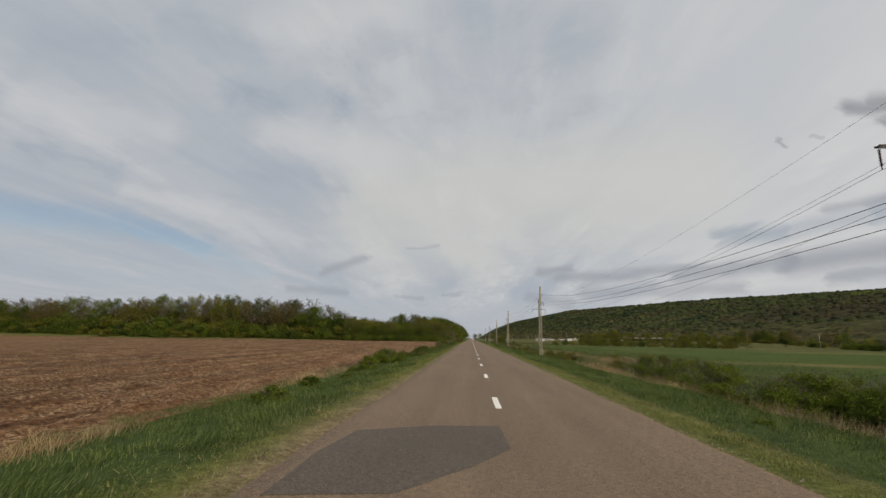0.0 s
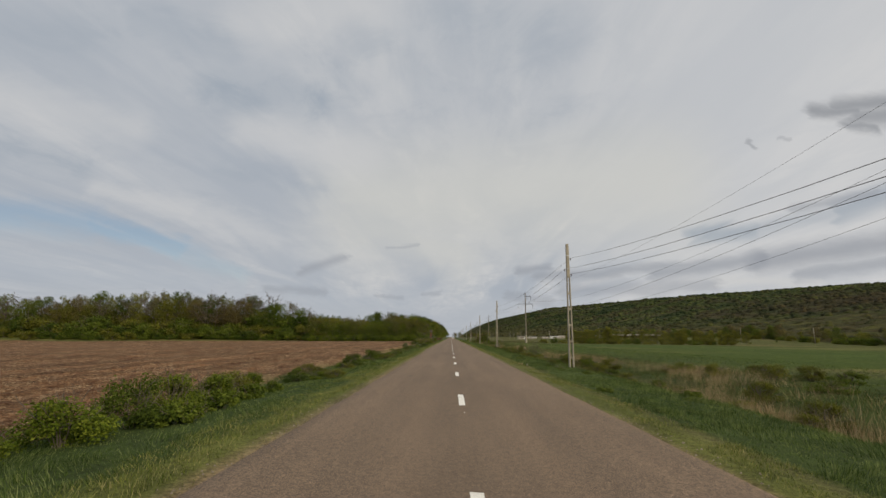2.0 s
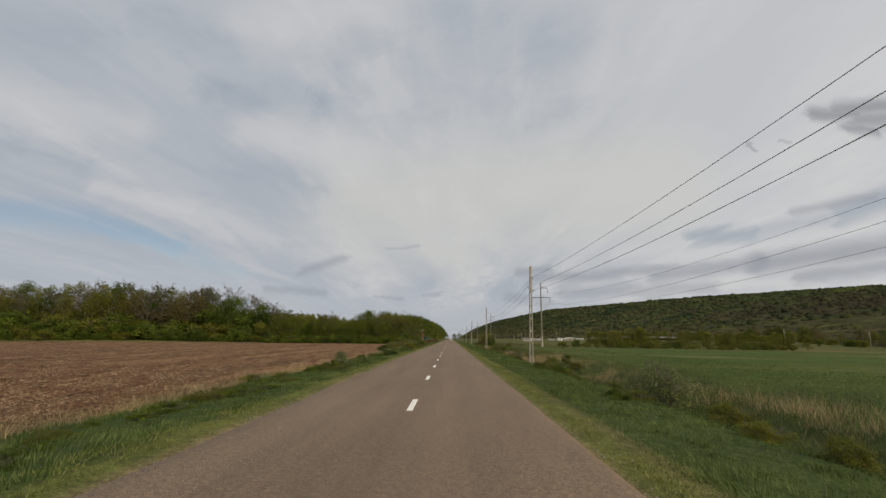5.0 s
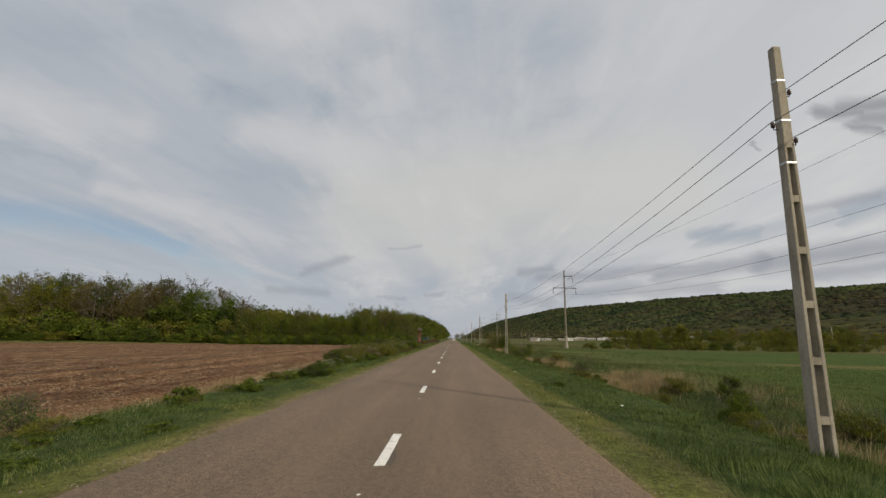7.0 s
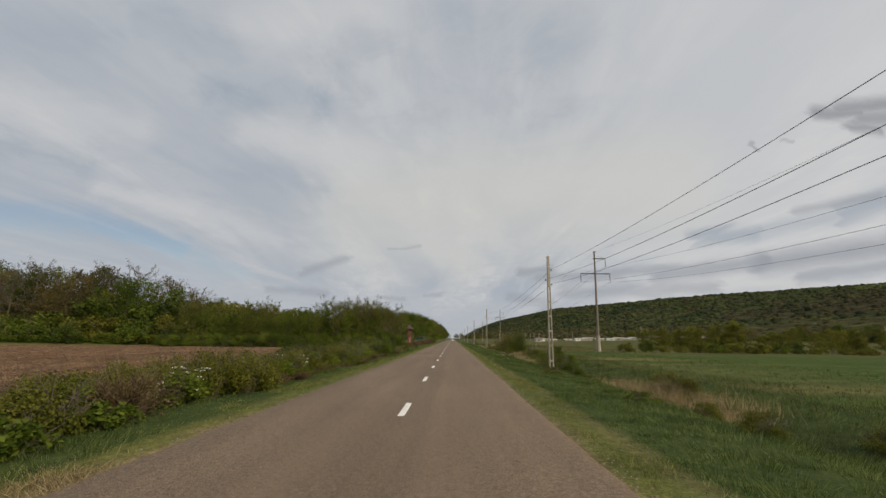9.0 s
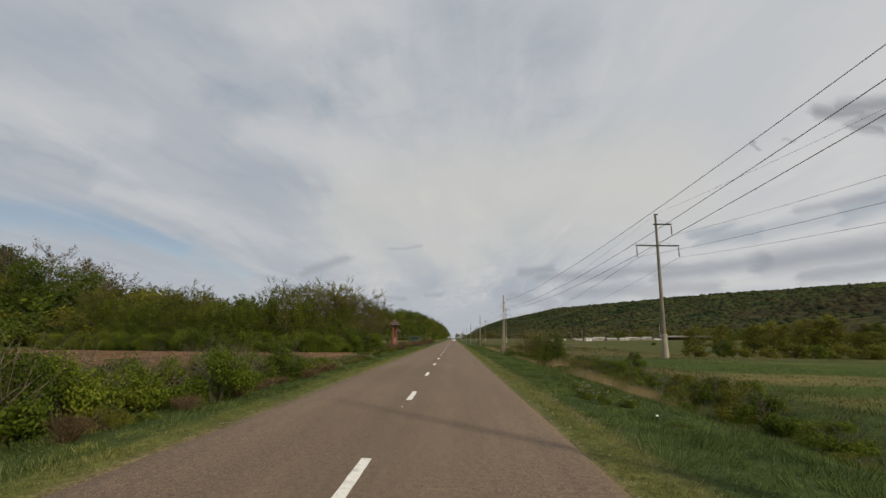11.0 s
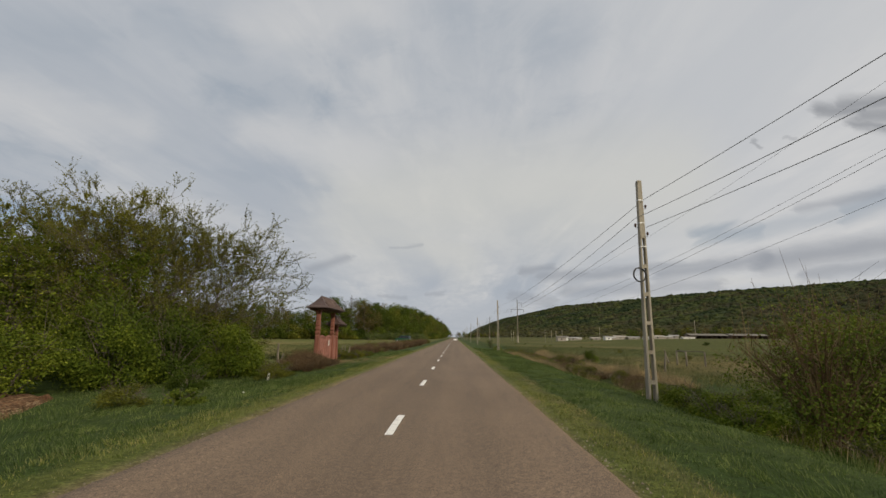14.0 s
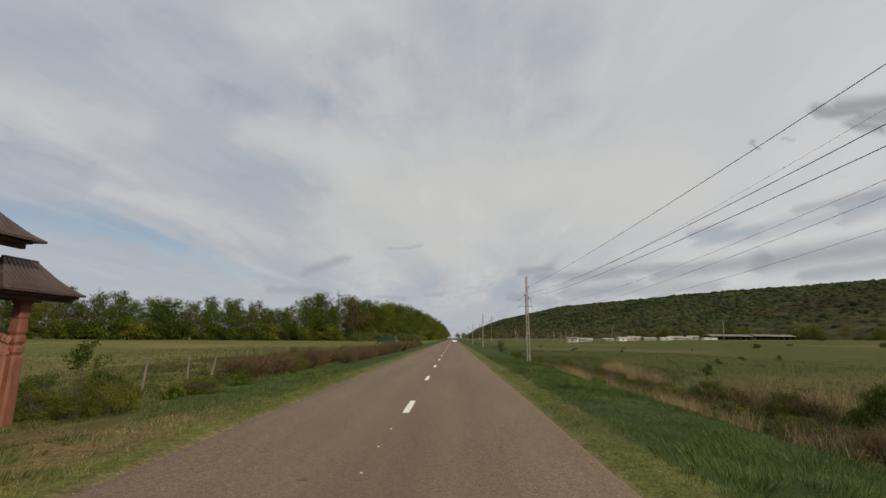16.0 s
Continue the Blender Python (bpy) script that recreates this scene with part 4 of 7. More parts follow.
def build_grass():
    drive = lambda x, y: 1 - 0.85 * np.exp(-(((y - 245.5) / 4.0) ** 2)) * smooth01((fractal(x, y, 0.9, 2, 55) - 0.25) / 0.2)
    x, y = scatter(180000, -3.0, -4.5, 14, 262, 11, lambda x, y: (0.06 + 0.94 * smooth01((np.abs(x) - 3.2 - widening(y)) / 0.3) * (1 - 0.65 * np.exp(-(((y - 18) / 6) ** 2)))) * drive(x, y))
    blades("left_edge_grass", "short yellow-green grass along the asphalt edge", x, y, tall(x, y, 0.03, 0.12, 12), 0.012, GRASS_SHORT, 0.8, 13, False)
    x, y = scatter(170000, 3.16, 4.25, 17, 262, 14, lambda x, y: (0.06 + 0.94 * smooth01((x - 3.3) / 0.25)) * (1 - 0.7 * smooth01((x - 4.1) / 0.5)))
    blades("right_edge_grass", "short yellow-green grass along the asphalt edge", x, y, tall(x, y, 0.025, 0.10, 15), 0.012, GRASS_SHORT, 0.8, 16, False)
    x, y, h, out = tufts(16000, 30, -3.95, -8.6, 12, 262, 0.22, 0.07, 0.25, 17, drive)
    blades("left_verge_grass", "lush green verge grass in tufts", x, y, h, 0.0105, GRASS_LUSH, 0.8, 19, False, out)
    x, y, h, out = tufts(20000, 30, 4.15, 8.9, 16, 285, 0.22, 0.085, 0.26, 20)
    blades("right_verge_grass", "lush green verge grass in tufts", x, y, h, 0.0105, GRASS_LUSH, 0.8, 22, False, out)
    x, y, h, out = tufts(12000, 9, 8.8, 19, 18, 300, 0.22, 0.15, 0.5, 23)
    blades("ditch_grass", "rough mixed grass in the ditch", x, y, h, 0.016, GRASS_ROUGH, 0.6, 25, False, out)
    x, y, h, out = tufts(14000, 11, 8.8, 15.5, 20, 228, 0.2, 0.12, 0.45, 83, lambda x, y: smooth01((fractal(x, y, 0.25, 2, 84) - 0.30) / 0.2))
    blades("ditch_sward", "deep green grass covering the ditch sides", x, y, h, 0.013, GRASS_LUSH, 0.7, 85, False, out)
    x, y, h, out = tufts(3200, 12, -8.4, -13.0, 196, 240, 0.2, 0.10, 0.34, 86, lambda x, y: (x > -10.6) | (y > 221))
    blades("thicket_edge_grass", "deep green grass before the thicket", x, y, h, 0.010, GRASS_LUSH, 0.7, 87, False, out)
    # straw-coloured tufts: a broken line along the ditch and the edge of the field
    stands = [(9.9, 28, 0.5, 6, 0.8), (9.3, 39, 0.35, 5, 0.8), (9.0, 46, 0.35, 5, 0.75), (9.7, 53, 0.4, 5, 0.7), (12.2, 58, 0.8, 4, 0.8), (14.6, 64, 0.9, 8, 0.7), (14.8, 86, 0.8, 6, 0.6), (17.4, 70, 1.2, 4, 0.5),
              (13.4, 90, 0.8, 7, 0.7), (13.0, 104, 0.7, 6, 0.6), (10.0, 210.5, 0.8, 2.6, 0.7), (9.8, 214.5, 0.5, 1.0, 0.6), (15.0, 219.5, 0.9, 1.2, 0.6), (9.9, 219, 0.7, 1.6, 0.8), (10.2, 188, 0.6, 2.6, 0.7), (9.2, 184.5, 0.5, 2.0, 0.6), (8.9, 246, 0.3, 6, 0.6), (9.0, 258, 0.35, 7, 0.65), (9.3, 272, 0.4, 8, 0.7),
              (8.2, 224.6, 0.3, 0.6, 0.6), (7.9, 115.4, 0.3, 0.6, 0.6), (7.6, 67.4, 0.3, 0.5, 0.5), (13.6, 206, 0.9, 3, 0.6),
              (10.3, 195.3, 0.4, 1.4, 0.95), (9.5, 191.6, 0.4, 1.8, 0.95), (8.6, 188.4, 0.4, 1.3, 0.85), (15.8, 196.4, 0.8, 2.5, 0.6), (8.1, 213.7, 0.35, 1.2, 0.6), (14.2, 126, 0.8, 3, 0.7), (9.6, 116.8, 0.5, 0.9, 0.8), (12.5, 112, 0.8, 3, 0.7)]
    rng = np.random.default_rng(26)
    xs, ys, hs = [], [], []
    for sx, sy, wx, ly, h in stands:
        n = int((1300 if sx < 11 and sy < 200 else 520) * wx * ly)
        xs.append(sx + wx * rng.normal(0, 1, n)), ys.append(sy + ly * rng.normal(0, 0.8, n)), hs.append(h * rng.uniform(0.5, 1.1, n))
    x, y, h = np.concatenate(xs), np.concatenate(ys), np.concatenate(hs)
    ok = (fractal(x, y, 0.8, 2, 91) > 0.42) & (x > 7.4)
    x, y, h = x[ok], y[ok], h[ok]
    blades("straw_tufts_right", "pale dry grass tufts beside the ditch", x, y, h, 0.010, GRASS_DRY, 0.55, 28, False)
    x, y = scatter(110000, -6.9, -9.2, 12, 215, 29, lambda x, y: np.clip(smooth01((fractal(x, y, 0.2, 3, 92) - 0.44) / 0.10) + 0.8 * np.exp(-(((y - 115) / 8) ** 2)), 0, 1) * np.exp(-(((x + 8.2 - 0.75 * smooth01((62 - y) / 25)) / 0.4) ** 2)))
    blades("straw_tufts_left", "pale dry grass tufts along the field edge", x, y, tall(x, y, 0.2, 0.55, 30), 0.010, GRASS_DRY, 0.8, 31, False)
    # reed beds standing in the ditch
    beds = [(10.7, 133.6, 0.9, 2.4), (10.6, 138.2, 0.9, 2.6), (12.8, 135.8, 1.5, 3.4), (10.7, 158.6, 1.0, 3.2), (11.6, 155.6, 0.9, 2.2), (11.0, 151.3, 0.9, 0.9), (11.6, 210.0, 0.7, 2.0)]
    field = lambda x, y: np.clip(1.5 * sum(np.exp(-(((x - a) / w) ** 2) - ((y - b) / l) ** 2) for a, b, w, l in beds), 0, 1) * smooth01((fractal(x, y, 1.1, 2, 95) - 0.25) / 0.2)
    x, y = scatter(150000, 9.2, 15.5, 128, 215, 96, field)
    blades("reed_bed", "tall dry straw-coloured reeds standing in the ditch", x, y, tall(x, y, 0.40, 0.95, 97), 0.012, GRASS_DRY, 0.5, 98, False)
    x, y = scatter(110000, 9.6, 15.5, 232, 275, 99, lambda x, y: np.exp(-(((x - 12.9 - 0.5 * np.sin(y * 0.3)) / 0.7) ** 2)) * smooth01((fractal(x, y, 0.5, 2, 195) - 0.38) / 0.15) + 0.5 * np.exp(-(((x - 10.1) / 0.35) ** 2)) * smooth01((fractal(x, y, 0.4, 2, 196) - 0.48) / 0.1))
    blades("dry_ditch_grass", "tall dry brown grass along the pasture ditch", x, y, tall(x, y, 0.4, 1.05, 197), 0.012, GRASS_DRY, 0.6, 198, False)
    # dry trampled grass: along the mown strip, at the gate and on the shoulder
    dry = lambda x, y: np.clip(0.5 * np.exp(-(((x - 4.1) / 0.22) ** 2)) * smooth01((fractal(x, y, 0.3, 2, 57) - 0.42) / 0.2)
                               + np.exp(-(((y - 246.0) / 3.8) ** 2)) * (x < -3.6) * smooth01((fractal(x, y, 0.9, 2, 58) - 0.3) / 0.2)
                               + 1.0 * np.exp(-(((y - 19) / 7) ** 2) - ((x + 3.75) / 0.6) ** 2) + 0.5 * np.exp(-(((y - 112) / 3) ** 2) - ((x + 5.6) / 0.7) ** 2), 0, 1)
    x1, y1 = scatter(90000, 3.3, 4.6, 16, 270, 59, dry)
    x2, y2 = scatter(160000, -3.1, -8.8, 13, 256, 60, dry)
    x, y = np.concatenate([x1, x2]), np.concatenate([y1, y2])
    blades("trampled_grass", "dry flattened grass on the verges", x, y, tall(x, y, 0.04, 0.13, 63), 0.009, GRASS_DRY, 1.5, 64, False)
    # a wisp of straw left at the asphalt edge
    rng = np.random.default_rng(65)
    x, y = -3.35 + rng.normal(0, 0.22, 700), 139.3 + rng.normal(0, 0.35, 700)
    blades("straw_wisp", "small heap of loose straw at the asphalt edge", x, y, np.full(700, 0.12) * rng.uniform(0.5, 1.4, 700), 0.012, GRASS_DRY, 1.5, 66, False)
    # crop and pastures farther off
    x, y = scatter(60000, 15, 36, 30, 226, 32)
    blades("crop_grass", "short even green crop", x, y, tall(x, y, 0.06, 0.18, 33), 0.034, GRASS_LUSH, 0.5, 34, False)
    x, y = scatter(46000, 13, 44, 226, 330, 35, None, 0.3)
    blades("pasture_grass", "thin dull pasture grass", x, y, tall(x, y, 0.12, 0.30, 36), 0.02, GRASS_ROUGH, 0.6, 37, False)
    x, y = scatter(42000, -8.5, -40, 236, 330, 38, None, 0.4)
    blades("meadow_grass", "green meadow grass behind the fence", x, y, tall(x, y, 0.15, 0.35, 39), 0.02, GRASS_ROUGH, 0.6, 40, False)
    x, y, h, out = tufts(5200, 12, -8.6, -20, 246.5, 285, 0.2, 0.12, 0.5, 81)
    blades("rough_meadow_grass", "long rough grass at the meadow edge", x, y, h, 0.012, GRASS_ROUGH, 0.6, 82, False, out)
    # loose straw on the ploughed soil
    rng = np.random.default_rng(41)
    n = 52000
    x = FIELD_EDGE_X - 0.4 - 26 * rng.random(n) ** 1.6
    y = rng.uniform(12, 214, n)
    ok = fractal(x * 1.2, y * 0.25, 0.35, 3, 93) > 0.47
    x, y = x[ok], y[ok]
    blades("straw_litter", "broken straw lying on the ploughed soil", x, y, np.full(len(x), 0.14) * rng.uniform(0.6, 1.3, len(x)), 0.018, GRASS_DRY, 1.6, 42, False)


# ---------------------------------------------------------------- woody plants
def leaf_cloud(rng, centres, radii, n, size, flat=0.55, shell=0.55):
    """Leaf quads strewn through lobes."""
    centres, radii = np.asarray(centres, float), np.asarray(radii, float)
    pick = rng.choice(len(centres), n, p=radii**2 / np.sum(radii**2))
    d = rng.normal(0, 1, (n, 3))
    d /= np.linalg.norm(d, axis=1)[:, None]
    rad = radii[pick] * (shell + (1 - shell) * rng.random(n)) * rng.uniform(0.75, 1.12, n)
    d[:, 2] *= 0.85
    c = centres[pick] + d * rad[:, None]
    return leaf_quads(rng, c, size, d, flat)


def leaf_quads(rng, c, size, d=None, flat=0.55):
    n = len(c)
    nrm = rng.normal(0, 1, (n, 3)) * flat
    if d is not None:
        nrm = nrm + d * 0.6
    nrm[:, 2] += 0.35
    nrm /= np.linalg.norm(nrm, axis=1)[:, None]
    t = np.cross(nrm, rng.normal(0, 1, (n, 3)))
    t /= np.linalg.norm(t, axis=1)[:, None] + 1e-9
    b = np.cross(nrm, t)
    s = size * rng.uniform(0.55, 1.35, n)[:, None]
    k = rng.uniform(0.45, 0.75, n)[:, None]
    v = np.stack([c - t * s, c - b * s * k + nrm * s * 0.15, c + t * s, c + b * s * k + nrm * s * 0.15], 1).reshape(-1, 3)
    f = np.arange(4 * n).reshape(-1, 4)
    return v, f


def skeleton_of(rng, height, first, limbs, spread, trunk_r, twigs=3, sides=5, wander=0.12, up=0.55, sub=4):
    """A tapered trunk with limbs, branches and twigs. Returns the solids and the ends where leaves sit."""
    g, ends, lobes = Geo(), [], []
    pts, p = [], Vector((0, 0, -0.3))
    steps = 7
    for i in range(steps + 1):
        pts.append(p.copy())
        p = p + Vector((rng.normal(0, wander) * height / 18, rng.normal(0, wander) * height / 18, (height * 0.92 + 0.3) / steps))
    g.tube(pts, [trunk_r * (1 - 0.85 * i / steps) * (1.25 if i == 0 else 1) for i in range(steps + 1)], sides + 1)

    def at(f):
        f = f * steps
        i = min(int(f), steps - 1)
        return pts[i].lerp(pts[i + 1], f - i)

    for k in range(limbs):
        f = first + (0.98 - first) * (k + rng.random() * 0.7) / limbs
        a = k * 2.4 + rng.normal(0, 0.4)
        reach = spread * (1.0 - 0.55 * max(0, (f - 0.55) / 0.45)) * rng.uniform(0.75, 1.1)
        start = at(f)
        d = Vector((math.cos(a), math.sin(a), up + 0.6 * f))
        limb, q = [start], start.copy()
        for s in range(4):
            q = q + (d.normalized() + Vector(rng.normal(0, 0.16, 3))) * reach / 4
            limb.append(q.copy())
        r0 = trunk_r * 0.42 * (1 - 0.6 * f)
        g.tube(limb, [r0 * (1 - 0.2 * i) for i in range(5)], sides, False)
        lobes.append((limb[-1], reach * 0.46))
        lobes.append((limb[2], reach * 0.46))
        for j in range(sub):
            s0 = limb[1 + (j % 4)].copy()
            d2 = (d.normalized() + Vector(rng.normal(0, 0.55, 3)) + Vector((0, 0, 0.2))).normalized()
            ln = reach * rng.uniform(0.28, 0.5)
            br = [s0, s0 + d2 * ln * 0.5 + Vector(rng.normal(0, 0.06, 3)) * ln, s0 + d2 * ln]
            g.tube(br, [r0 * 0.42, r0 * 0.28, r0 * 0.14], 4, False)
            ends.append((br[1], br[2]))
            for _ in range(twigs):
                d3 = (d2 + Vector(rng.normal(0, 0.7, 3)) + Vector((0, 0, 0.15))).normalized()
                m = br[1].lerp(br[2], rng.random())
                e = m + d3 * ln * rng.uniform(0.35, 0.7)
                g.tube([m, e], [r0 * 0.18, r0 * 0.06], 3, False)
                ends.append((m, e))
    lobes.append((pts[-1], spread * 0.42))
    return g, ends, lobes


def tree(name, label, seed, height, spread, first, limbs, n_leaf, size, leaf, bark=BARK, trunk_r=None, on_ends=0.0, **kw):
    """A thing made of a trunk (with its limbs) and a crown of loose leaves."""
    rng = np.random.default_rng(seed)
    g, ends, lobes = skeleton_of(rng, height, first, limbs, spread, trunk_r or height * 0.016, **kw)
    root = empty(name, label, "tree")
    part("trunk", g, bark, root)
    n_end = int(n_leaf * on_ends)
    vs, fs, base = [], [], 0
    if n_end:
        a, b = np.array([e[0] for e in ends]), np.array([e[1] for e in ends])
        pick, t = rng.integers(0, len(a), n_end), rng.random(n_end)[:, None]
        c = a[pick] * (1 - t) + b[pick] * t + rng.normal(0, size * 0.8, (n_end, 3))
        v, f = leaf_quads(rng, c, size)
        vs.append(v), fs.append(f)
        base = len(v)
    if n_leaf - n_end:
        v, f = leaf_cloud(rng, [l[0] for l in lobes], [l[1] for l in lobes], n_leaf - n_end, size)
        vs.append(v), fs.append(f + base)
    part("crown", big_mesh("crown", np.concatenate(vs), np.concatenate(fs), leaf), leaf, root)
    return root


def bush(name, label, seed, n_leaf, size, leaf, stems=9, height=1.0, spread=0.8, bark=BARK, flowers=0, lobes_n=11, category="bush", stem=0.010):
    """A bush one metre or so across: stems from the root and a leafy, gappy outline."""
    rng = np.random.default_rng(seed)
    root = empty(name, label, category)
    g, cen, rad = Geo(), [], []
    for k in range(stems):
        a, s = rng.uniform(0, 6.28), rng.uniform(0.25, 1.0)
        tip = Vector((math.cos(a) * spread * s, math.sin(a) * spread * s, height * rng.uniform(0.65, 1.08) * (1.08 - 0.35 * s)))
        mid = Vector((tip.x * 0.45, tip.y * 0.45, tip.z * 0.55)) + Vector(rng.normal(0, 0.05, 3))
        g.tube([(tip.x * 0.08, tip.y * 0.08, -0.1), mid, tip], [stem * height, stem * 0.67 * height, 0.004], 4, False)
        for _ in range(3):
            m = mid.lerp(tip, rng.random())
            g.tube([m, m + Vector(rng.normal(0, 0.16, 3)) * height + Vector((0, 0, 0.12 * height))], [stem * 0.39 * height, 0.002], 3, False)
    part("framework", g, bark, root)
    for k in range(lobes_n):
        a, s = k * 2.4 + rng.normal(0, 0.3), math.sqrt((k + 0.5) / lobes_n)
        cen.append((math.cos(a) * spread * s * 0.75, math.sin(a) * spread * s * 0.75, height * (0.20 + 0.55 * (1 - s * s) + 0.14 * rng.random()) if k % 3 else height * 0.22))
        rad.append(height * rng.uniform(0.22, 0.34))
    v, f = leaf_cloud(rng, cen, rad, n_leaf, size, 0.7, 0.35)
    v[:, 2] = np.maximum(v[:, 2], -0.03)
    part("foliage", big_mesh("foliage", v, f, leaf), leaf, root)
    if flowers:
        c = np.array(cen)[rng.integers(0, lobes_n, flowers)] + rng.normal(0, 0.16, (flowers, 3)) + np.array([0, 0, height * 0.3])
        c = np.repeat(c, 9, 0) + rng.normal(0, 0.035, (flowers * 9, 3)) * np.array([1, 1, 0.3])
        v, f = leaf_quads(rng, c, 0.022, None, 0.25)
        part("blossom", big_mesh("blossom", v, f, PETAL), PETAL, root, "flat heads of tiny white flowers")
    return root


def stand(x, y, size=1.0, wide=None, turn=None, sink=0.0, rng=RNG):
    w = wide or size
    t = rng.uniform(0, 6.28) if turn is None else turn
    return Matrix.Translation((x, y, float(ground_z(x, y)) - sink)) @ Matrix.Rotation(t, 4, "Z") @ Matrix.Diagonal((w, w, size, 1))


PLACED = set()


def place(protos, spots, group, rng):
    """Puts copies of the protos at (which, x, y, height scale, width scale); the first use of each proto moves it there."""
    for which, x, y, s, w in spots:
        ob = protos[which]
        m = stand(x, y, s, w, None, 0.03, rng)
        if ob.name not in PLACED:
            PLACED.add(ob.name)
            ob.matrix_basis = m
            made = ob
        else:
            keep = ob.scale.copy()
            ob.scale = (1, 1, 1)
            made = copy_thing(ob, m)
            ob.scale = keep
        tagged(made, group=group)


build_grass()


# ---------------------------------------------------------------- woods, thicket and hill
def build_woods():
    rng = np.random.default_rng(101)
    W = [tree("broadleaf_tree", "tall broadleaf tree in deep green leaf at the wood edge", 1, 18, 6.6, 0.10, 15, 7600, 0.21, LEAF_DEEP, sub=2, twigs=0),
         tree("broadleaf_tree", "tall broadleaf tree with olive spring leaves at the wood edge", 2, 17, 6.4, 0.10, 15, 7400, 0.20, LEAF_OLIVE, sub=2, twigs=0),
         tree("broadleaf_tree", "tall broadleaf tree in fresh green leaf in the wood", 3, 19, 7.0, 0.12, 15, 7600, 0.21, LEAF_FRESH, sub=2, twigs=0),
         tree("budding_tree", "brownish tree just coming into bud in the wood", 4, 18, 6.4, 0.12, 16, 6400, 0.18, LEAF_BROWN, sub=3, twigs=1, on_ends=0.15),
         tree("bare_tree", "nearly bare tree with a rounded crown of fine twigs", 5, 20, 6.4, 0.34, 18, 5200, 0.085, TWIGS, sub=7, twigs=6, on_ends=1.0, up=0.35),
         tree("slender_tree", "slender young tree with thin olive leaves", 6, 11, 3.0, 0.08, 13, 3600, 0.15, LEAF_OLIVE, sub=3, twigs=1, on_ends=0.3)]
    spots = []
    # the wood behind the field: tall far from the road, lower towards it
    for row, (dy, drop) in enumerate(((0, 0.92), (8, 1.06))):
        x = -300.0 + 3 * row
        while x < -58:
            full = np.interp(x, [-300, -175, -150, -85, -58], [0.90, 1.0, 1.06, 0.92, 0.62])
            k = rng.choice([0, 1, 2, 3, 4, 5], p=[0.25, 0.22, 0.09, 0.32, 0.08, 0.04])
            s = full * drop * rng.uniform(0.86, 1.14)
            spots.append((k, x, 254 + dy + np.interp(x, [-300, -150, -58], [0, 4, -2]) + rng.normal(0, 1.5), s, s * rng.uniform(0.95, 1.2)))
            x += rng.uniform(4.6, 7.5)
    for bx, by in ((-122, 262), (-112, 256), (-105, 263), (-97, 260), (-88, 262), (-136, 264), (-128, 258), (-150, 262), (-93, 257)):
        s = rng.uniform(0.98, 1.12)
        spots.append((4, bx, by, s, s * 1.05))
    for row in range(3):
        x = -58.0 + row
        while x < -31:
            s = np.interp(x, [-58, -40, -22], [1.05, 0.85, 0.75]) * rng.uniform(0.85, 1.1)
            spots.append((rng.choice([5, 5, 1]), x, 246 + 6 * row + rng.normal(0, 1), s * 0.9, s))
            if spots[-1][0] == 1:
                spots[-1] = (1, x, spots[-1][2], s * 0.55, s * 0.55)
            x += rng.uniform(3.2, 5.2)
    place(W, spots, "trees of the wood behind the field", rng)
    # the wood beyond the meadow, and on along the road
    spots = []
    line = [(-270, 355), (-170, 392), (-110, 440), (-66, 478), (-36, 530), (-24, 600), (-20, 760), (-18, 1000), (-17, 1300)]
    for row in range(2):
        for (ax, ay), (bx, by) in zip(line, line[1:]):
            ln = math.hypot(bx - ax, by - ay)
            t = rng.random() * 5
            while t < ln:
                k = rng.choice([0, 1, 2, 3, 4, 5], p=[0.46, 0.12, 0.14, 0.22, 0.03, 0.03])
                f = t / ln
                ox, oy = -(by - ay) / ln * (row * 8), (bx - ax) / ln * (row * 8)
                s = rng.uniform(0.74, 1.0) * (1 + 0.12 * row) * (1.25 if ay > 470 else 1.0)
                spots.append((k, ax + (bx - ax) * f + ox + rng.normal(0, 1), ay + (by - ay) * f + oy + rng.normal(0, 1), s, s * rng.uniform(1.0, 1.25)))
                t += rng.uniform(4.6, 7.6) * (1 if ay < 560 else 2.2) * (1 + 0.4 * row)
    place(W, spots, "trees of the wood beyond the meadow", rng)
    spots = [(2, -27, 470, 0.72, 1.0), (0, -20, 476, 0.55, 0.8), (2, -44, 520, 1.0, 1.2)]
    place(W, spots, "trees of the wood beyond the meadow", rng)
    # a far belt of trees where the road meets the hill
    spots = [(rng.choice([0, 1, 3]), -130 + 7.5 * i + rng.normal(0, 1.5), 1480 + rng.normal(0, 12), s, s * 1.3) for i, s in enumerate(rng.uniform(0.6, 0.95, 34)) if abs(-130 + 7.5 * i) > 6]
    place(W, spots, "trees of the far belt", rng)
    # scrub woodland by the tall power pole and trees at the hill's foot
    spots = []
    for i in range(60):
        x = rng.uniform(58, 150)
        y = 232 + 10 * rng.random() + rng.random() ** 2 * 40 + np.interp(x, [40, 150], [8, 30])
        s = rng.uniform(0.42, 0.66) * (1 if x > 56 else 0.8)
        spots.append((5, x, y, s * rng.uniform(0.8, 1.1), s * 1.5) if i % 4 else (5, x, y + 6, s * 0.9, s * 1.6))
    for i in range(110):
        y = rng.uniform(150, 900)
        x = np.interp(y, HILL_Y, HILL_FOOT) - 18 + 22 * rng.random()
        s = rng.uniform(0.42, 0.72)
        spots.append((rng.choice([0, 1, 2, 3, 5], p=[0.15, 0.3, 0.15, 0.25, 0.15]), x, y, s, s * 1.3))
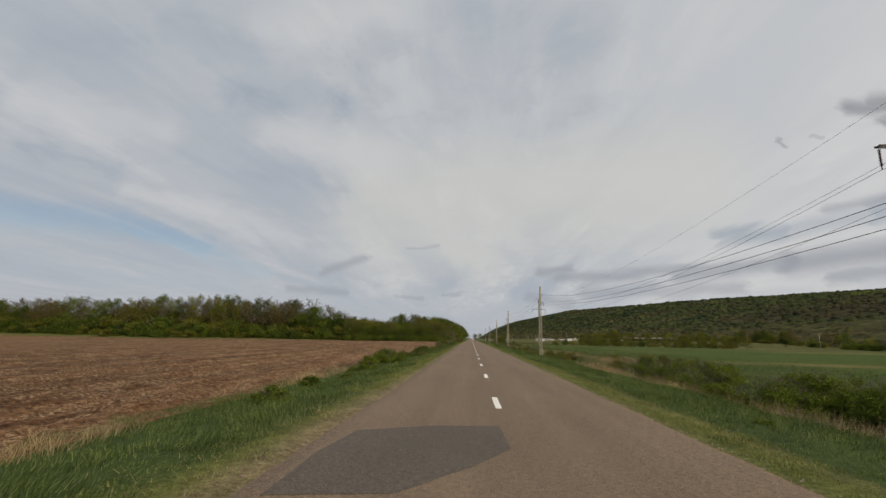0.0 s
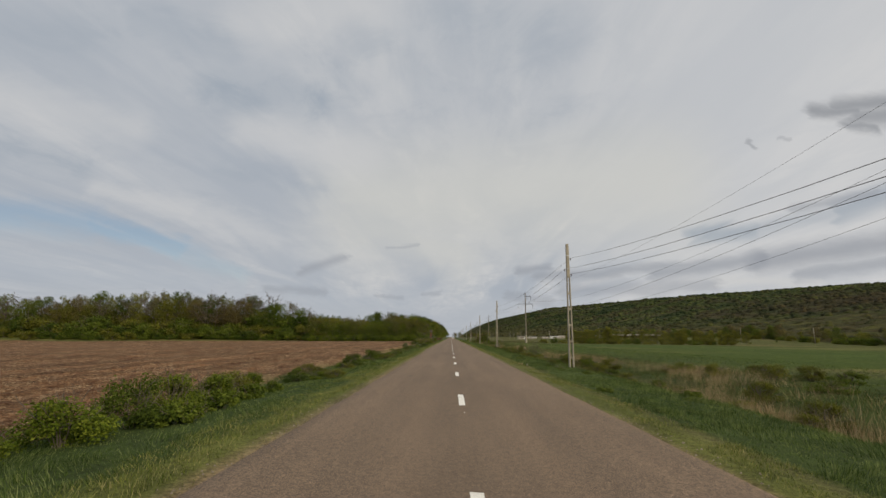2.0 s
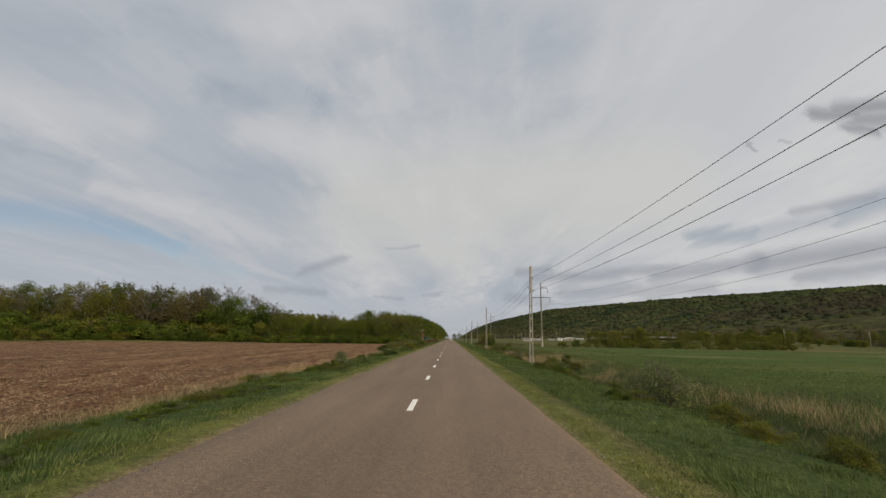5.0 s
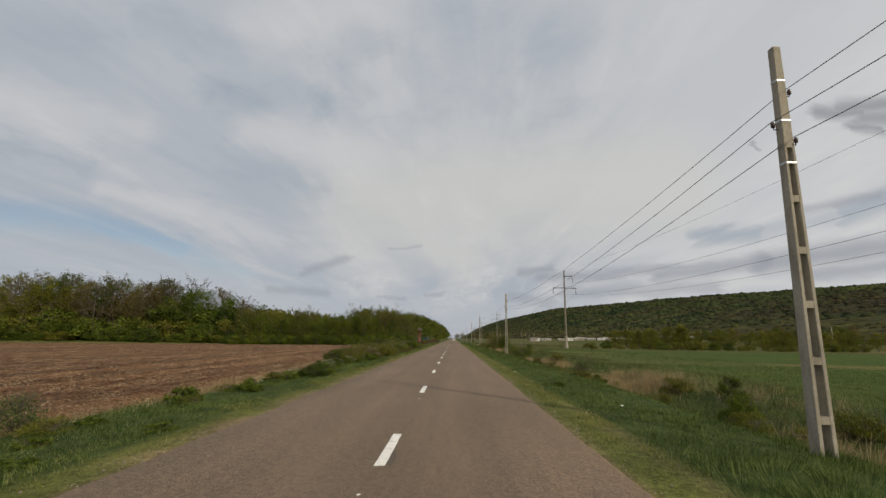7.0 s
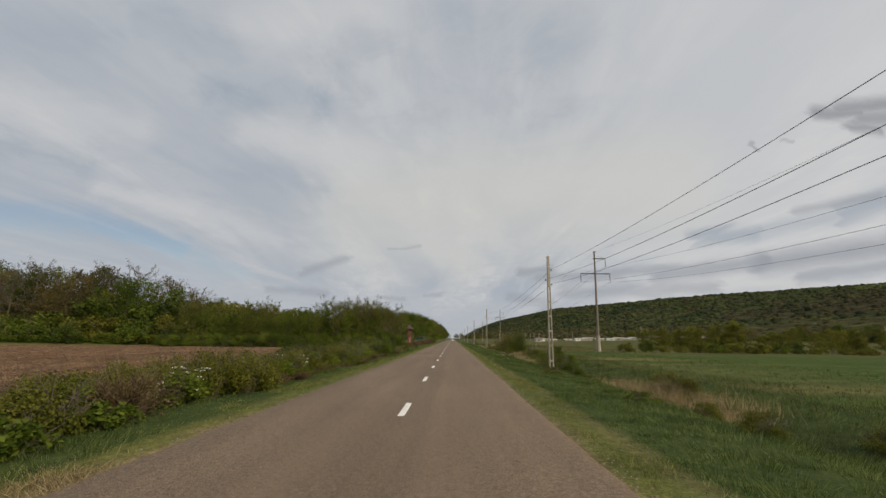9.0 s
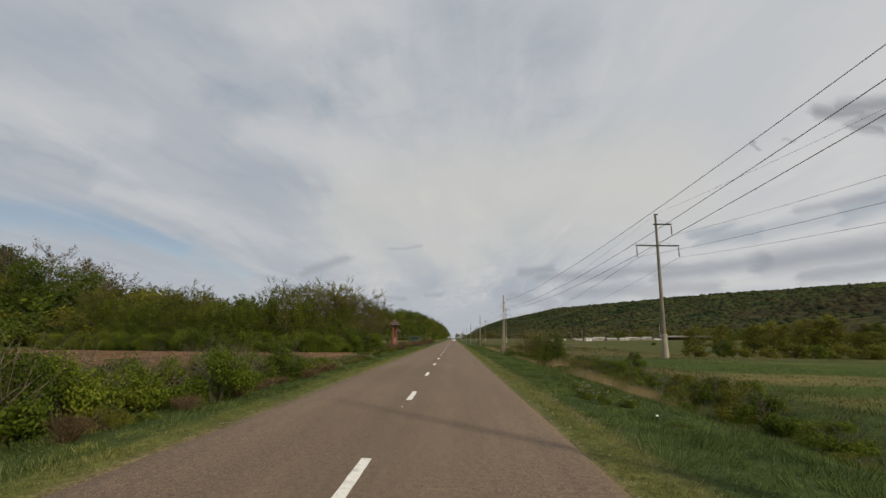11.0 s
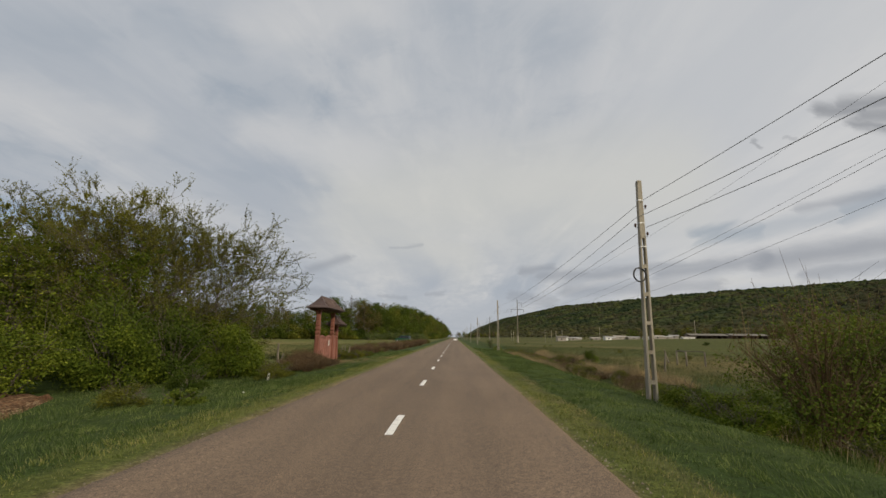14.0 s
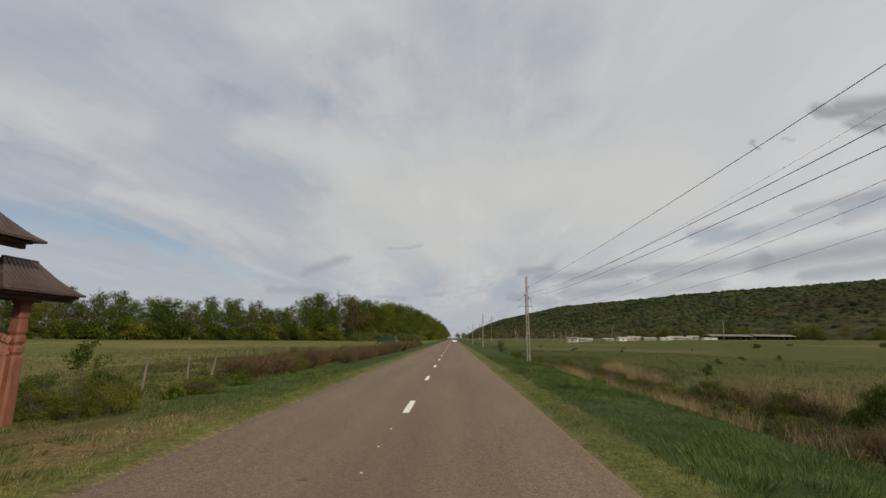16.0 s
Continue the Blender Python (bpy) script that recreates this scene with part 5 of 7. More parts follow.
    place(W, spots, "trees below the hill", rng)
    # a pale hedge before the far wood
    P = [bush("pale_bush", "pale green bush in new leaf before the wood", 31, 1500, 0.16, LEAF_PALE, 8, 4.5, 3.0)]
    place(P, [(0, -44 + 3.4 * i + rng.normal(0, 0.5), 452 + 2.2 * i, rng.uniform(0.9, 1.25), rng.uniform(0.9, 1.2)) for i in range(9)], "pale bushes before the wood", rng)


def build_understory():
    rng = np.random.default_rng(102)
    U = [bush("edge_bush", "dense green bush along the wood edge", 41, 2100, 0.14, LEAF_DEEP, 8, 3.6, 2.4),
         bush("edge_bush", "olive bush along the wood edge", 42, 2000, 0.14, LEAF_OLIVE, 8, 3.6, 2.4),
         bush("edge_bush", "fresh green bush along the wood edge", 43, 2100, 0.14, LEAF_FRESH, 8, 3.6, 2.4)]
    spots = []
    for row in range(3):
        x = -300.0
        while x < -52:
            s = rng.uniform(0.65, 1.35) * (1.0, 1.7, 2.5)[row]
            spots.append((rng.choice([0, 0, 1, 2]), x, field_end(x) + 5 + 6 * row + rng.normal(0, 1.2), s, s * rng.uniform(1.0, 1.5)))
            x += rng.uniform(4.2, 6.6)
    # low bushes at the foot of the hill and on the far side of the crop
    for i in range(70):
        y = rng.uniform(60, 640)
        spots.append((rng.integers(0, 3), np.interp(y, HILL_Y, HILL_FOOT) - 26 + 12 * rng.random(), y, rng.uniform(0.8, 1.5), rng.uniform(1.2, 2.2)))
    for i in range(22):
        x = 40 + 4.2 * i
        spots.append((rng.choice([0, 1, 1, 2]), x, 231 + np.interp(x, [40, 150], [8, 26]) + rng.normal(0, 1), rng.uniform(0.45, 0.8), rng.uniform(0.7, 1.1)))
    for i in range(14):
        y = rng.uniform(300, 620)
        spots.append((rng.integers(0, 3), rng.uniform(60, 250), y, rng.uniform(0.15, 0.5), rng.uniform(0.3, 0.6)))
    place(U, spots, "bushes along the wood edges", rng)
    far = []
    line = [(-270, 350), (-170, 386), (-110, 433), (-66, 470), (-34, 522), (-21, 600), (-16, 760)]
    for (ax, ay), (bx, by) in zip(line, line[1:]):
        ln = math.hypot(bx - ax, by - ay)
        for i in range(int(ln / 3.2)):
            f = (i + rng.random()) * 3.2 / ln
            s = rng.uniform(1.2, 2.6)
            far.append((rng.choice([0, 0, 0, 1, 2]), ax + (bx - ax) * f, ay + (by - ay) * f + rng.normal(0, 1.5), s, s * 1.25))
    U = [bush("understory_bush", "tall green undergrowth below the far wood", 44, 2100, 0.14, LEAF_DEEP, 8, 3.6, 2.4),
         bush("understory_bush", "tall olive undergrowth below the far wood", 45, 2000, 0.14, LEAF_OLIVE, 8, 3.6, 2.4),
         bush("understory_bush", "tall fresh green undergrowth below the far wood", 46, 2100, 0.14, LEAF_FRESH, 8, 3.6, 2.4)]
    place(U, far, "undergrowth of the wood beyond the meadow", rng)


def build_thicket():
    rng = np.random.default_rng(103)
    H = [bush("thicket_bush", "dense fresh green bush in the roadside thicket", 51, 9500, 0.054, LEAF_BRIGHT, 14, 2.9, 1.9, lobes_n=17),
         bush("thicket_bush", "dense deep green bush in the roadside thicket", 52, 9500, 0.054, LEAF_DEEP, 14, 2.9, 1.9, lobes_n=17),
         bush("thicket_bush", "olive green bush in the roadside thicket", 53, 9000, 0.052, LEAF_BRIGHT, 14, 2.9, 1.9, lobes_n=17)]
    spots = [(0, -10.4, 231.2, 1.0, 0.9), (1, -11.6, 228.6, 0.95, 1.0), (0, -11.2, 233.2, 0.85, 0.8), (0, -12.6, 226.4, 0.95, 1.0), (1, -13.2, 231.0, 1.25, 1.0), (0, -12.4, 236.0, 0.8, 0.8), (1, -15.0, 239.0, 0.7, 0.8), (0, -12.8, 234.0, 1.2, 1.0), (0, -13.8, 237.6, 1.1, 0.9), (1, -13.6, 236.6, 1.3, 0.9), (0, -11.3, 234.6, 1.05, 0.8), (0, -10.0, 231.6, 0.75, 0.8)]
    x = -14.5
    while x > -62:
        spots.append((rng.choice([0, 1, 2], p=[0.45, 0.3, 0.25]), x, 224.5 + np.interp(x, [-62, -14], [9, 0]) + rng.normal(0, 0.6), rng.uniform(0.85, 1.15), rng.uniform(0.9, 1.15)))
        spots.append((rng.choice([0, 1, 2]), x + 1, 228.5 + np.interp(x, [-62, -14], [9, 0]) + rng.normal(0, 0.6), rng.uniform(1.2, 1.6), rng.uniform(0.9, 1.2)))
        x -= rng.uniform(2.2, 3.0)
    place(H, spots, "bushes of the roadside thicket", rng)
    T = [tree("thicket_tree", "sparse young tree with small leaves and bare twigs", 61, 8.8, 5.0, 0.12, 34, 42000, 0.040, LEAF_OLIVE, BARK, 0.10, 1.0, sub=8, twigs=7, up=0.5),
         tree("thicket_tree", "sparse young tree with pale small leaves and twigs", 62, 8.8, 4.0, 0.08, 20, 14000, 0.048, LEAF_OLIVE, BARK_PALE, 0.10, 1.0, sub=6, twigs=6, up=0.9),
         tree("thicket_tree", "leafy young tree standing in the thicket", 63, 7.2, 3.4, 0.06, 18, 13000, 0.064, LEAF_BRIGHT, BARK, 0.10, 0.6, sub=5, twigs=4, up=0.8)]
    spots = [(0, -13.4, 235.6, 0.86, 1.0), (0, -16.6, 231.8, 0.98, 0.9), (0, -15.3, 234.4, 0.84, 1.0), (1, -19.5, 232.0, 0.98, 1.0), (2, -15.4, 230.4, 0.8, 0.9), (2, -20.4, 229.5, 0.9, 1.1), (1, -15.2, 236.4, 0.86, 1.0), (0, -18.4, 235.2, 0.92, 1.0), (1, -22.0, 234.6, 1.0, 1.1), (0, -25.5, 236.4, 1.0, 1.1)]
    x = -22.5
    while x > -60:
        spots.append((rng.choice([0, 1, 1, 2]), x, 231.5 + np.interp(x, [-60, -22], [9, 0]) + rng.normal(0, 0.8), rng.uniform(0.92, 1.08), rng.uniform(0.9, 1.1)))
        spots.append((2, x + 1.6, 229.5 + np.interp(x, [-60, -22], [9, 0]) + rng.normal(0, 0.6), rng.uniform(0.85, 1.05), rng.uniform(1.0, 1.2)))
        x -= rng.uniform(3.0, 4.2)
    place(T, spots, "trees of the roadside thicket", rng)


def build_verge_bushes():
    rng = np.random.default_rng(104)
    V = [bush("verge_bush", "low fresh green bush on the grass verge", 71, 5000, 0.026, LEAF_BRIGHT, 16, 1.0, 0.75),
         bush("verge_bush", "low deep green bush on the grass verge", 72, 5000, 0.026, LEAF_DEEP, 16, 1.0, 0.75),
         bush("verge_bush", "low olive bush with brown stems on the verge", 73, 4600, 0.024, LEAF_OLIVE, 22, 1.0, 0.75),
         bush("bramble", "tangle of brown dead bramble stems", 74, 520, 0.026, BRAMBLE, 110, 0.9, 0.85, BRAMBLE),
         bush("flowering_weed", "tall weed with flat white flower heads", 75, 1200, 0.045, LEAF_FRESH, 14, 1.0, 0.5, flowers=22, category="plant"),
         bush("broad_weed", "clump of broad-leaved green weeds", 76, 1100, 0.042, LEAF_FRESH, 10, 0.55, 0.5, category="plant"),
         bush("pale_shrub", "pale shrub with thin upright twigs", 77, 1700, 0.034, LEAF_PALE, 30, 1.3, 0.7),
         bush("willow_bush", "tall airy willow bush with many thin upright stems", 78, 7600, 0.032, LEAF_FRESH, 90, 3.1, 1.7, BRAMBLE, lobes_n=23, stem=0.005),
         bush("upright_bush", "tall upright bush in dense green leaf", 79, 6500, 0.044, LEAF_FRESH, 24, 3.1, 0.9, lobes_n=19, stem=0.008)]
    S = [(0, -7.2, 43.6, 0.85, 1.0), (0, -6.9, 45.2, 1.0, 1.2), (1, -6.8, 46.8, 1.05, 1.1), (0, -7.0, 48.4, 1.1, 1.2), (0, -7.1, 50.2, 1.0, 1.2), (2, -7.3, 52.0, 0.9, 1.1), (0, -7.5, 53.6, 0.75, 1.0), (5, -5.7, 46.6, 0.9, 1.0), (5, -5.8, 48.4, 1.0, 1.0), (5, -6.0, 50.4, 0.9, 1.0), (5, -6.1, 52.4, 0.8, 0.9), (2, -7.6, 61, 0.6, 0.9),
         (1, -6.6, 67.5, 0.75, 1.0), (0, -6.7, 70.5, 0.7, 1.0), (1, -6.8, 75.5, 0.85, 1.1), (0, -7.1, 79, 0.75, 1.0), (2, -7.4, 83.0, 0.6, 0.9), (5, -7.3, 58.5, 0.9, 0.9),
         (5, -6.1, 37, 0.9, 1.0), (5, -6.4, 30, 0.8, 1.0), (5, -5.9, 25.5, 0.9, 1.2), (6, -7.6, 113.5, 0.85, 0.8), (6, -8.0, 115.5, 0.7, 0.8), (5, -6.8, 108, 1.0, 1.2), (5, -7.2, 120, 1.0, 1.2),
         (4, -6.2, 122.5, 0.5, 0.8), (4, -6.5, 127.0, 0.5, 0.8)]
    # shrubs filling the verge, farther on
    y = 140.5
    while y < 188.5:
        k = rng.choice([0, 1, 2, 3, 2], p=[0.20, 0.05, 0.30, 0.15, 0.30]) if y < 170 else rng.choice([0, 0, 0, 1])
        if y > 150:
            S.append((rng.choice([3, 3, 2, 5]), -5.4 + rng.normal(0, 0.25), y + 0.4, rng.uniform(0.3, 0.55), rng.uniform(0.5, 0.8)))
        s = rng.uniform(0.8, 1.25) * np.interp(y, [140, 144, 160, 166, 182, 186], [0.9, 1.2, 1.3, 1.45, 1.5, 1.0])
        S.append((k, -6.3 + rng.normal(0, 0.5), y, s, rng.uniform(1.1, 1.5)))
        S.append((rng.choice([0, 2, 1, 2]), -8.1 + rng.normal(0, 0.4), y + 0.6, s * rng.uniform(0.9, 1.1), rng.uniform(1.1, 1.5)))
        y += rng.uniform(0.7, 1.15)
    S += [(4, -6.1, 146.2, 1.0, 1.3), (4, -6.4, 147.3, 0.95, 1.1), (4, -5.7, 154.2, 1.05, 1.2), (4, -5.9, 155.2, 0.9, 1.0), (5, -5.6, 149.6, 1.3, 1.3), (5, -5.2, 140.6, 1.2, 1.4), (5, -5.5, 143.0, 1.1, 1.3),
          (4, -6.0, 178.0, 0.95, 1.2), (4, -6.4, 179.2, 0.85, 1.1), (4, -6.6, 184.5, 0.6, 1.0), (4, -6.9, 187.5, 0.6, 1.0), (4, -6.5, 192.0, 0.55, 1.0), (3, -5.4, 185.4, 0.7, 1.0), (3, -6.2, 186.8, 0.75, 1.2), (3, -7.4, 187.5, 0.7, 1.4), (2, -7.6, 193.5, 0.6, 1.2),
          (5, -6.6, 199, 1.0, 1.3), (5, -7.2, 204, 1.0, 1.3), (1, -7.6, 209, 0.6, 1.2), (5, -7.0, 214, 1.0, 1.3), (2, -8.4, 221.5, 0.7, 1.2), (1, -8.8, 225.5, 0.9, 1.2), (5, -6.4, 221, 1.0, 1.2)]
    # brush heap and brambles about the gate and beyond it
    S += [(3, -7.2, 239.6, 0.55, 1.0), (3, -6.9, 238.2, 0.6, 1.0), (3, -7.9, 240.9, 0.5, 0.9), (3, -7.7, 238.6, 0.8, 1.1), (3, -8.8, 237.9, 1.0, 1.2), (3, -8.3, 237.2, 1.25, 1.5), (3, -9.2, 239.4, 1.35, 1.5), (3, -9.3, 241.0, 1.1, 1.3), (3, -8.5, 240.2, 1.0, 1.2), (3, -7.2, 234.4, 0.75, 1.1), (3, -6.9, 236.0, 0.8, 1.1), (3, -7.6, 237.4, 0.95, 1.2), (3, -8.2, 235.4, 0.9, 1.2), (2, -7.6, 231.6, 0.8, 1.1), (2, -7.4, 229.6, 0.7, 1.0), (3, -8.4, 236.2, 0.95, 1.1), (3, -8.0, 238.0, 0.95, 1.1), (3, -8.7, 239.6, 0.85, 1.1), (3, -7.8, 240.4, 0.6, 0.9), (3, -9.6, 238.4, 0.8, 1.2), (2, -9.6, 234.0, 0.75, 1.1), (2, -10.8, 236.2, 0.7, 1.1), (0, -9.0, 231.8, 0.8, 1.2), (2, -8.7, 232.9, 0.7, 1.1), (0, -9.9, 233.2, 0.9, 1.1), (5, -8.4, 233.6, 0.8, 1.1), (2, -10.4, 235.0, 0.85, 1.1), (5, -9.3, 235.2, 0.9, 1.2), (1, -11.6, 237.6, 0.6, 1.0),
          (1, -10.6, 250.6, 0.95, 0.8), (0, -11.4, 249.8, 0.7, 0.8), (1, -11.8, 254.5, 0.8, 0.8)]
    y = 260.0
    while y < 345:
        S.append((rng.choice([3, 3, 3, 2], p=[0.3, 0.3, 0.3, 0.1]), np.interp(y, [255, 280], [-8.6, -7.2]) + rng.normal(0, 0.5), y, rng.uniform(1.0, 1.5) * np.interp(y, [255, 262], [0.75, 1.0]), rng.uniform(1.1, 1.6)))
        S.append((rng.choice([3, 3, 2]), -9.8 + rng.normal(0, 0.6), y + 0.7, rng.uniform(0.9, 1.4), rng.uniform(1.1, 1.6)))
        y += rng.uniform(1.2, 1.8)
    # the ditch on the other side
    S += [(0, 11.0, 31.5, 1.5, 1.8), (1, 12.4, 29.0, 1.5, 1.7), (0, 10.6, 35.0, 1.35, 1.6), (1, 12.0, 38.5, 1.4, 1.6), (0, 11.6, 41.5, 1.2, 1.4), (1, 12.6, 45.0, 1.3, 1.6), (0, 12.6, 48.0, 1.2, 1.4), (1, 13.4, 33.0, 1.4, 1.7), (2, 11.2, 52.0, 0.9, 1.2), (2, 12.6, 57.0, 0.9, 1.2),
          (2, 10.9, 73.5, 0.9, 1.2), (1, 11.3, 77.5, 1.2, 1.3), (3, 10.6, 80.2, 1.3, 1.4), (1, 10.9, 83.4, 1.35, 1.4), (1, 11.6, 86.5, 1.25, 1.4), (2, 12.2, 80.0, 1.2, 1.4), (3, 12.6, 75.0, 1.0, 1.4), (6, 10.6, 98.5, 1.5, 1.8), (6, 11.2, 101.0, 1.6, 1.8), (2, 10.8, 94.0, 0.9, 1.3),
          (6, 10.0, 138.2, 1.25, 1.3), (0, 10.2, 138.8, 0.9, 0.9), (1, 10.6, 122.2, 1.15, 1.0), (0, 12.3, 195.4, 1.7, 1.1), (0, 11.4, 191.0, 1.3, 1.3), (1, 13.2, 127.0, 1.1, 0.9), (2, 12.2, 119.5, 0.8, 1.2), (3, 12.4, 130.5, 0.9, 1.4), (2, 12.0, 146.0, 0.7, 1.2), (3, 12.0, 157.0, 1.0, 1.6), (3, 12.8, 160.0, 0.9, 1.4),
          (1, 11.0, 178.5, 1.3, 1.4), (2, 11.4, 180.5, 1.4, 1.4), (2, 11.2, 184.8, 0.9, 1.1), (2, 12.4, 187.0, 1.1, 1.3), (1, 12.6, 184.0, 1.2, 1.3), (1, 9.9, 168.5, 1.2, 1.2), (0, 10.4, 171.5, 1.3, 1.3), (0, 11.0, 176.0, 1.0, 1.2)]
    y = 181.0
    while y < 203:
        S.append((rng.choice([0, 0, 0, 2]), 10.9 + rng.normal(0, 0.7), y, rng.uniform(0.5, 0.9), rng.uniform(0.8, 1.2)))
        S.append((rng.choice([0, 0, 1]), 12.6 + rng.normal(0, 0.5), y + 0.5, rng.uniform(0.7, 1.2), rng.uniform(0.9, 1.3)))
        y += rng.uniform(1.5, 2.2)
    for i in range(46):
        S.append((rng.choice([2, 2, 1]), rng.uniform(10.0, 14.5), rng.uniform(196, 217), rng.uniform(0.4, 0.8), rng.uniform(0.9, 1.4)))
    S += [(7, 10.9, 220.6, 1.28, 1.4), (7, 12.6, 221.8, 1.22, 1.35), (8, 13.85, 220.6, 1.2, 1.1), (0, 8.3, 222.6, 0.95, 1.3), (0, 8.7, 224.4, 0.95, 1.4), (0, 8.1, 220.8, 0.95, 1.3), (0, 9.0, 226.4, 0.85, 1.3), (0, 8.0, 219.3, 0.75, 1.2), (0, 9.3, 223.4, 1.05, 1.3), (0, 9.6, 220.5, 0.9, 1.4), (0, 10.4, 218.6, 0.9, 1.4), (1, 17.0, 204.6, 1.5, 1.3), (2, 9.9, 208.5, 0.9, 1.2), (2, 11.8, 213.0, 0.7, 1.2)]
    y = 226.0
    while y < 300:
        S.append((rng.choice([3, 2, 2, 1]), 11.2 + rng.normal(0, 0.6), y, rng.uniform(0.55, 1.0), rng.uniform(1.0, 1.5)))
        y += rng.uniform(1.7, 2.6)
    y = 233.0
    while y < 285:
        S.append((30, 11.5 + rng.normal(0, 0.5), y, rng.uniform(0.5, 0.9), rng.uniform(1.0, 1.5)))
        y += rng.uniform(1.8, 3.4)
    S += [(1, 13.4, 251.3, 1.5, 1.15), (1, 13.9, 252.0, 1.2, 1.2), (0, 12.6, 259.4, 1.0, 1.2), (2, 12.2, 257.0, 0.9, 1.2), (2, 12.6, 254.2, 0.9, 1.2), (1, 18.4, 270.0, 0.9, 0.5), (0, 8.6, 262.0, 0.5, 0.8), (0, 9.2, 296.0, 1.3, 1.3), (0, 10.0, 305.0, 1.3, 1.4), (6, 10.5, 330.0, 2.0, 1.6)]
    for i in range(12):
        S.append((rng.choice([1, 2]), rng.uniform(20, 60), rng.uniform(262, 420), rng.uniform(0.4, 0.8), rng.uniform(0.5, 1.0)))
    for i in range(34):
        S.append((rng.choice([3, 4, 4, 2, 5]), -6.3 + rng.normal(0, 0.8), rng.uniform(185, 203), rng.uniform(0.4, 0.65), rng.uniform(0.7, 1.1)))
    for i in range(9):
        S.append((4, 5.8 + rng.normal(0, 0.4), 176.5 + 5 * rng.random(), rng.uniform(0.28, 0.4), rng.uniform(0.4, 0.6)))
    for i in range(18):
        S.append((5, 6.6 + rng.normal(0, 0.8), rng.uniform(24, 270), rng.uniform(0.25, 0.42), rng.uniform(0.5, 0.8)))
    for i in range(90):
        S.append((rng.choice([5, 5, 1, 0, 2]), -6.3 + rng.normal(0, 0.8), rng.uniform(56, 136), rng.uniform(0.22, 0.42), rng.uniform(0.5, 0.9)))
    for i in range(60):
        S.append((rng.choice([5, 2, 3, 1]), 9.3 + rng.normal(0, 1.3), rng.uniform(50, 180), rng.uniform(0.3, 0.65), rng.uniform(0.6, 1.1)))
    for i in range(16):
        S.append((5, -5.9 + rng.normal(0, 0.7), rng.uniform(22, 218), rng.uniform(0.4, 0.75), rng.uniform(0.6, 1.0)))
    for i in range(34):
        S.append((rng.choice([5, 5, 4, 1]), rng.uniform(-7.6, -5.2), rng.uniform(128, 141), rng.uniform(0.4, 0.62), rng.uniform(0.6, 0.9)))
    for i in range(26):
        S.append((rng.choice([5, 5, 2, 1]), rng.uniform(-11.5, -7.2), rng.uniform(248.5, 262), rng.uniform(0.5, 0.95), rng.uniform(0.7, 1.1)))
    for i in range(44):
        S.append((rng.choice([5, 5, 4, 0, 3]), -6.6 + rng.normal(0, 1.0), rng.uniform(184, 204), rng.uniform(0.25, 0.5), rng.uniform(0.5, 0.8)))
    for i in range(22):
        S.append((rng.choice([1, 2, 0]), rng.uniform(13, 21), rng.uniform(34, 70), rng.uniform(0.5, 1.0), rng.uniform(0.9, 1.5)))
    for i in range(5):
        S.append((4, -5.6 + rng.normal(0, 0.6), 107.4 + rng.normal(0, 1.0), rng.uniform(0.35, 0.5), rng.uniform(0.6, 0.9)))
    for i in range(3):
        S.append((4, 5.8 + rng.normal(0, 0.5), 62.9 + rng.normal(0, 0.6), rng.uniform(0.22, 0.3), rng.uniform(0.35, 0.5)))
    for i in range(18):
        S.append((rng.choice([0, 0, 1]), rng.uniform(10.8, 14.5), rng.uniform(27, 50), rng.uniform(1.1, 1.5), rng.uniform(1.4, 1.8)))
    V += [bush("ditch_bush", "fresh green bush growing in the ditch", 91, 5000, 0.026, LEAF_BRIGHT, 16, 1.0, 0.75),
          bush("ditch_bush", "deep green bush growing in the ditch", 92, 5000, 0.026, LEAF_FRESH, 16, 1.0, 0.75),
          bush("ditch_bush", "olive bush with thin stems in the ditch", 93, 4600, 0.024, LEAF_OLIVE, 24, 1.0, 0.75)]
    S = [({0: 9, 1: 10, 2: 11, 3: 11, 30: 3}.get(k, k) if x > 0 else k, x, y, s, w) for k, x, y, s, w in S]
    place(V, S, "plants of the verges", rng)
    ob = tree("pollard_shrub", "pollarded shrub with a tuft of leaves on bare stems", 81, 1.7, 0.75, 0.55, 9, 900, 0.05, LEAF_DEEP, BARK, 0.05, 0.4, sub=3, twigs=1)
    ob.matrix_basis = stand(-11.2, 252.7, 1.0, 1.0, 0.3)


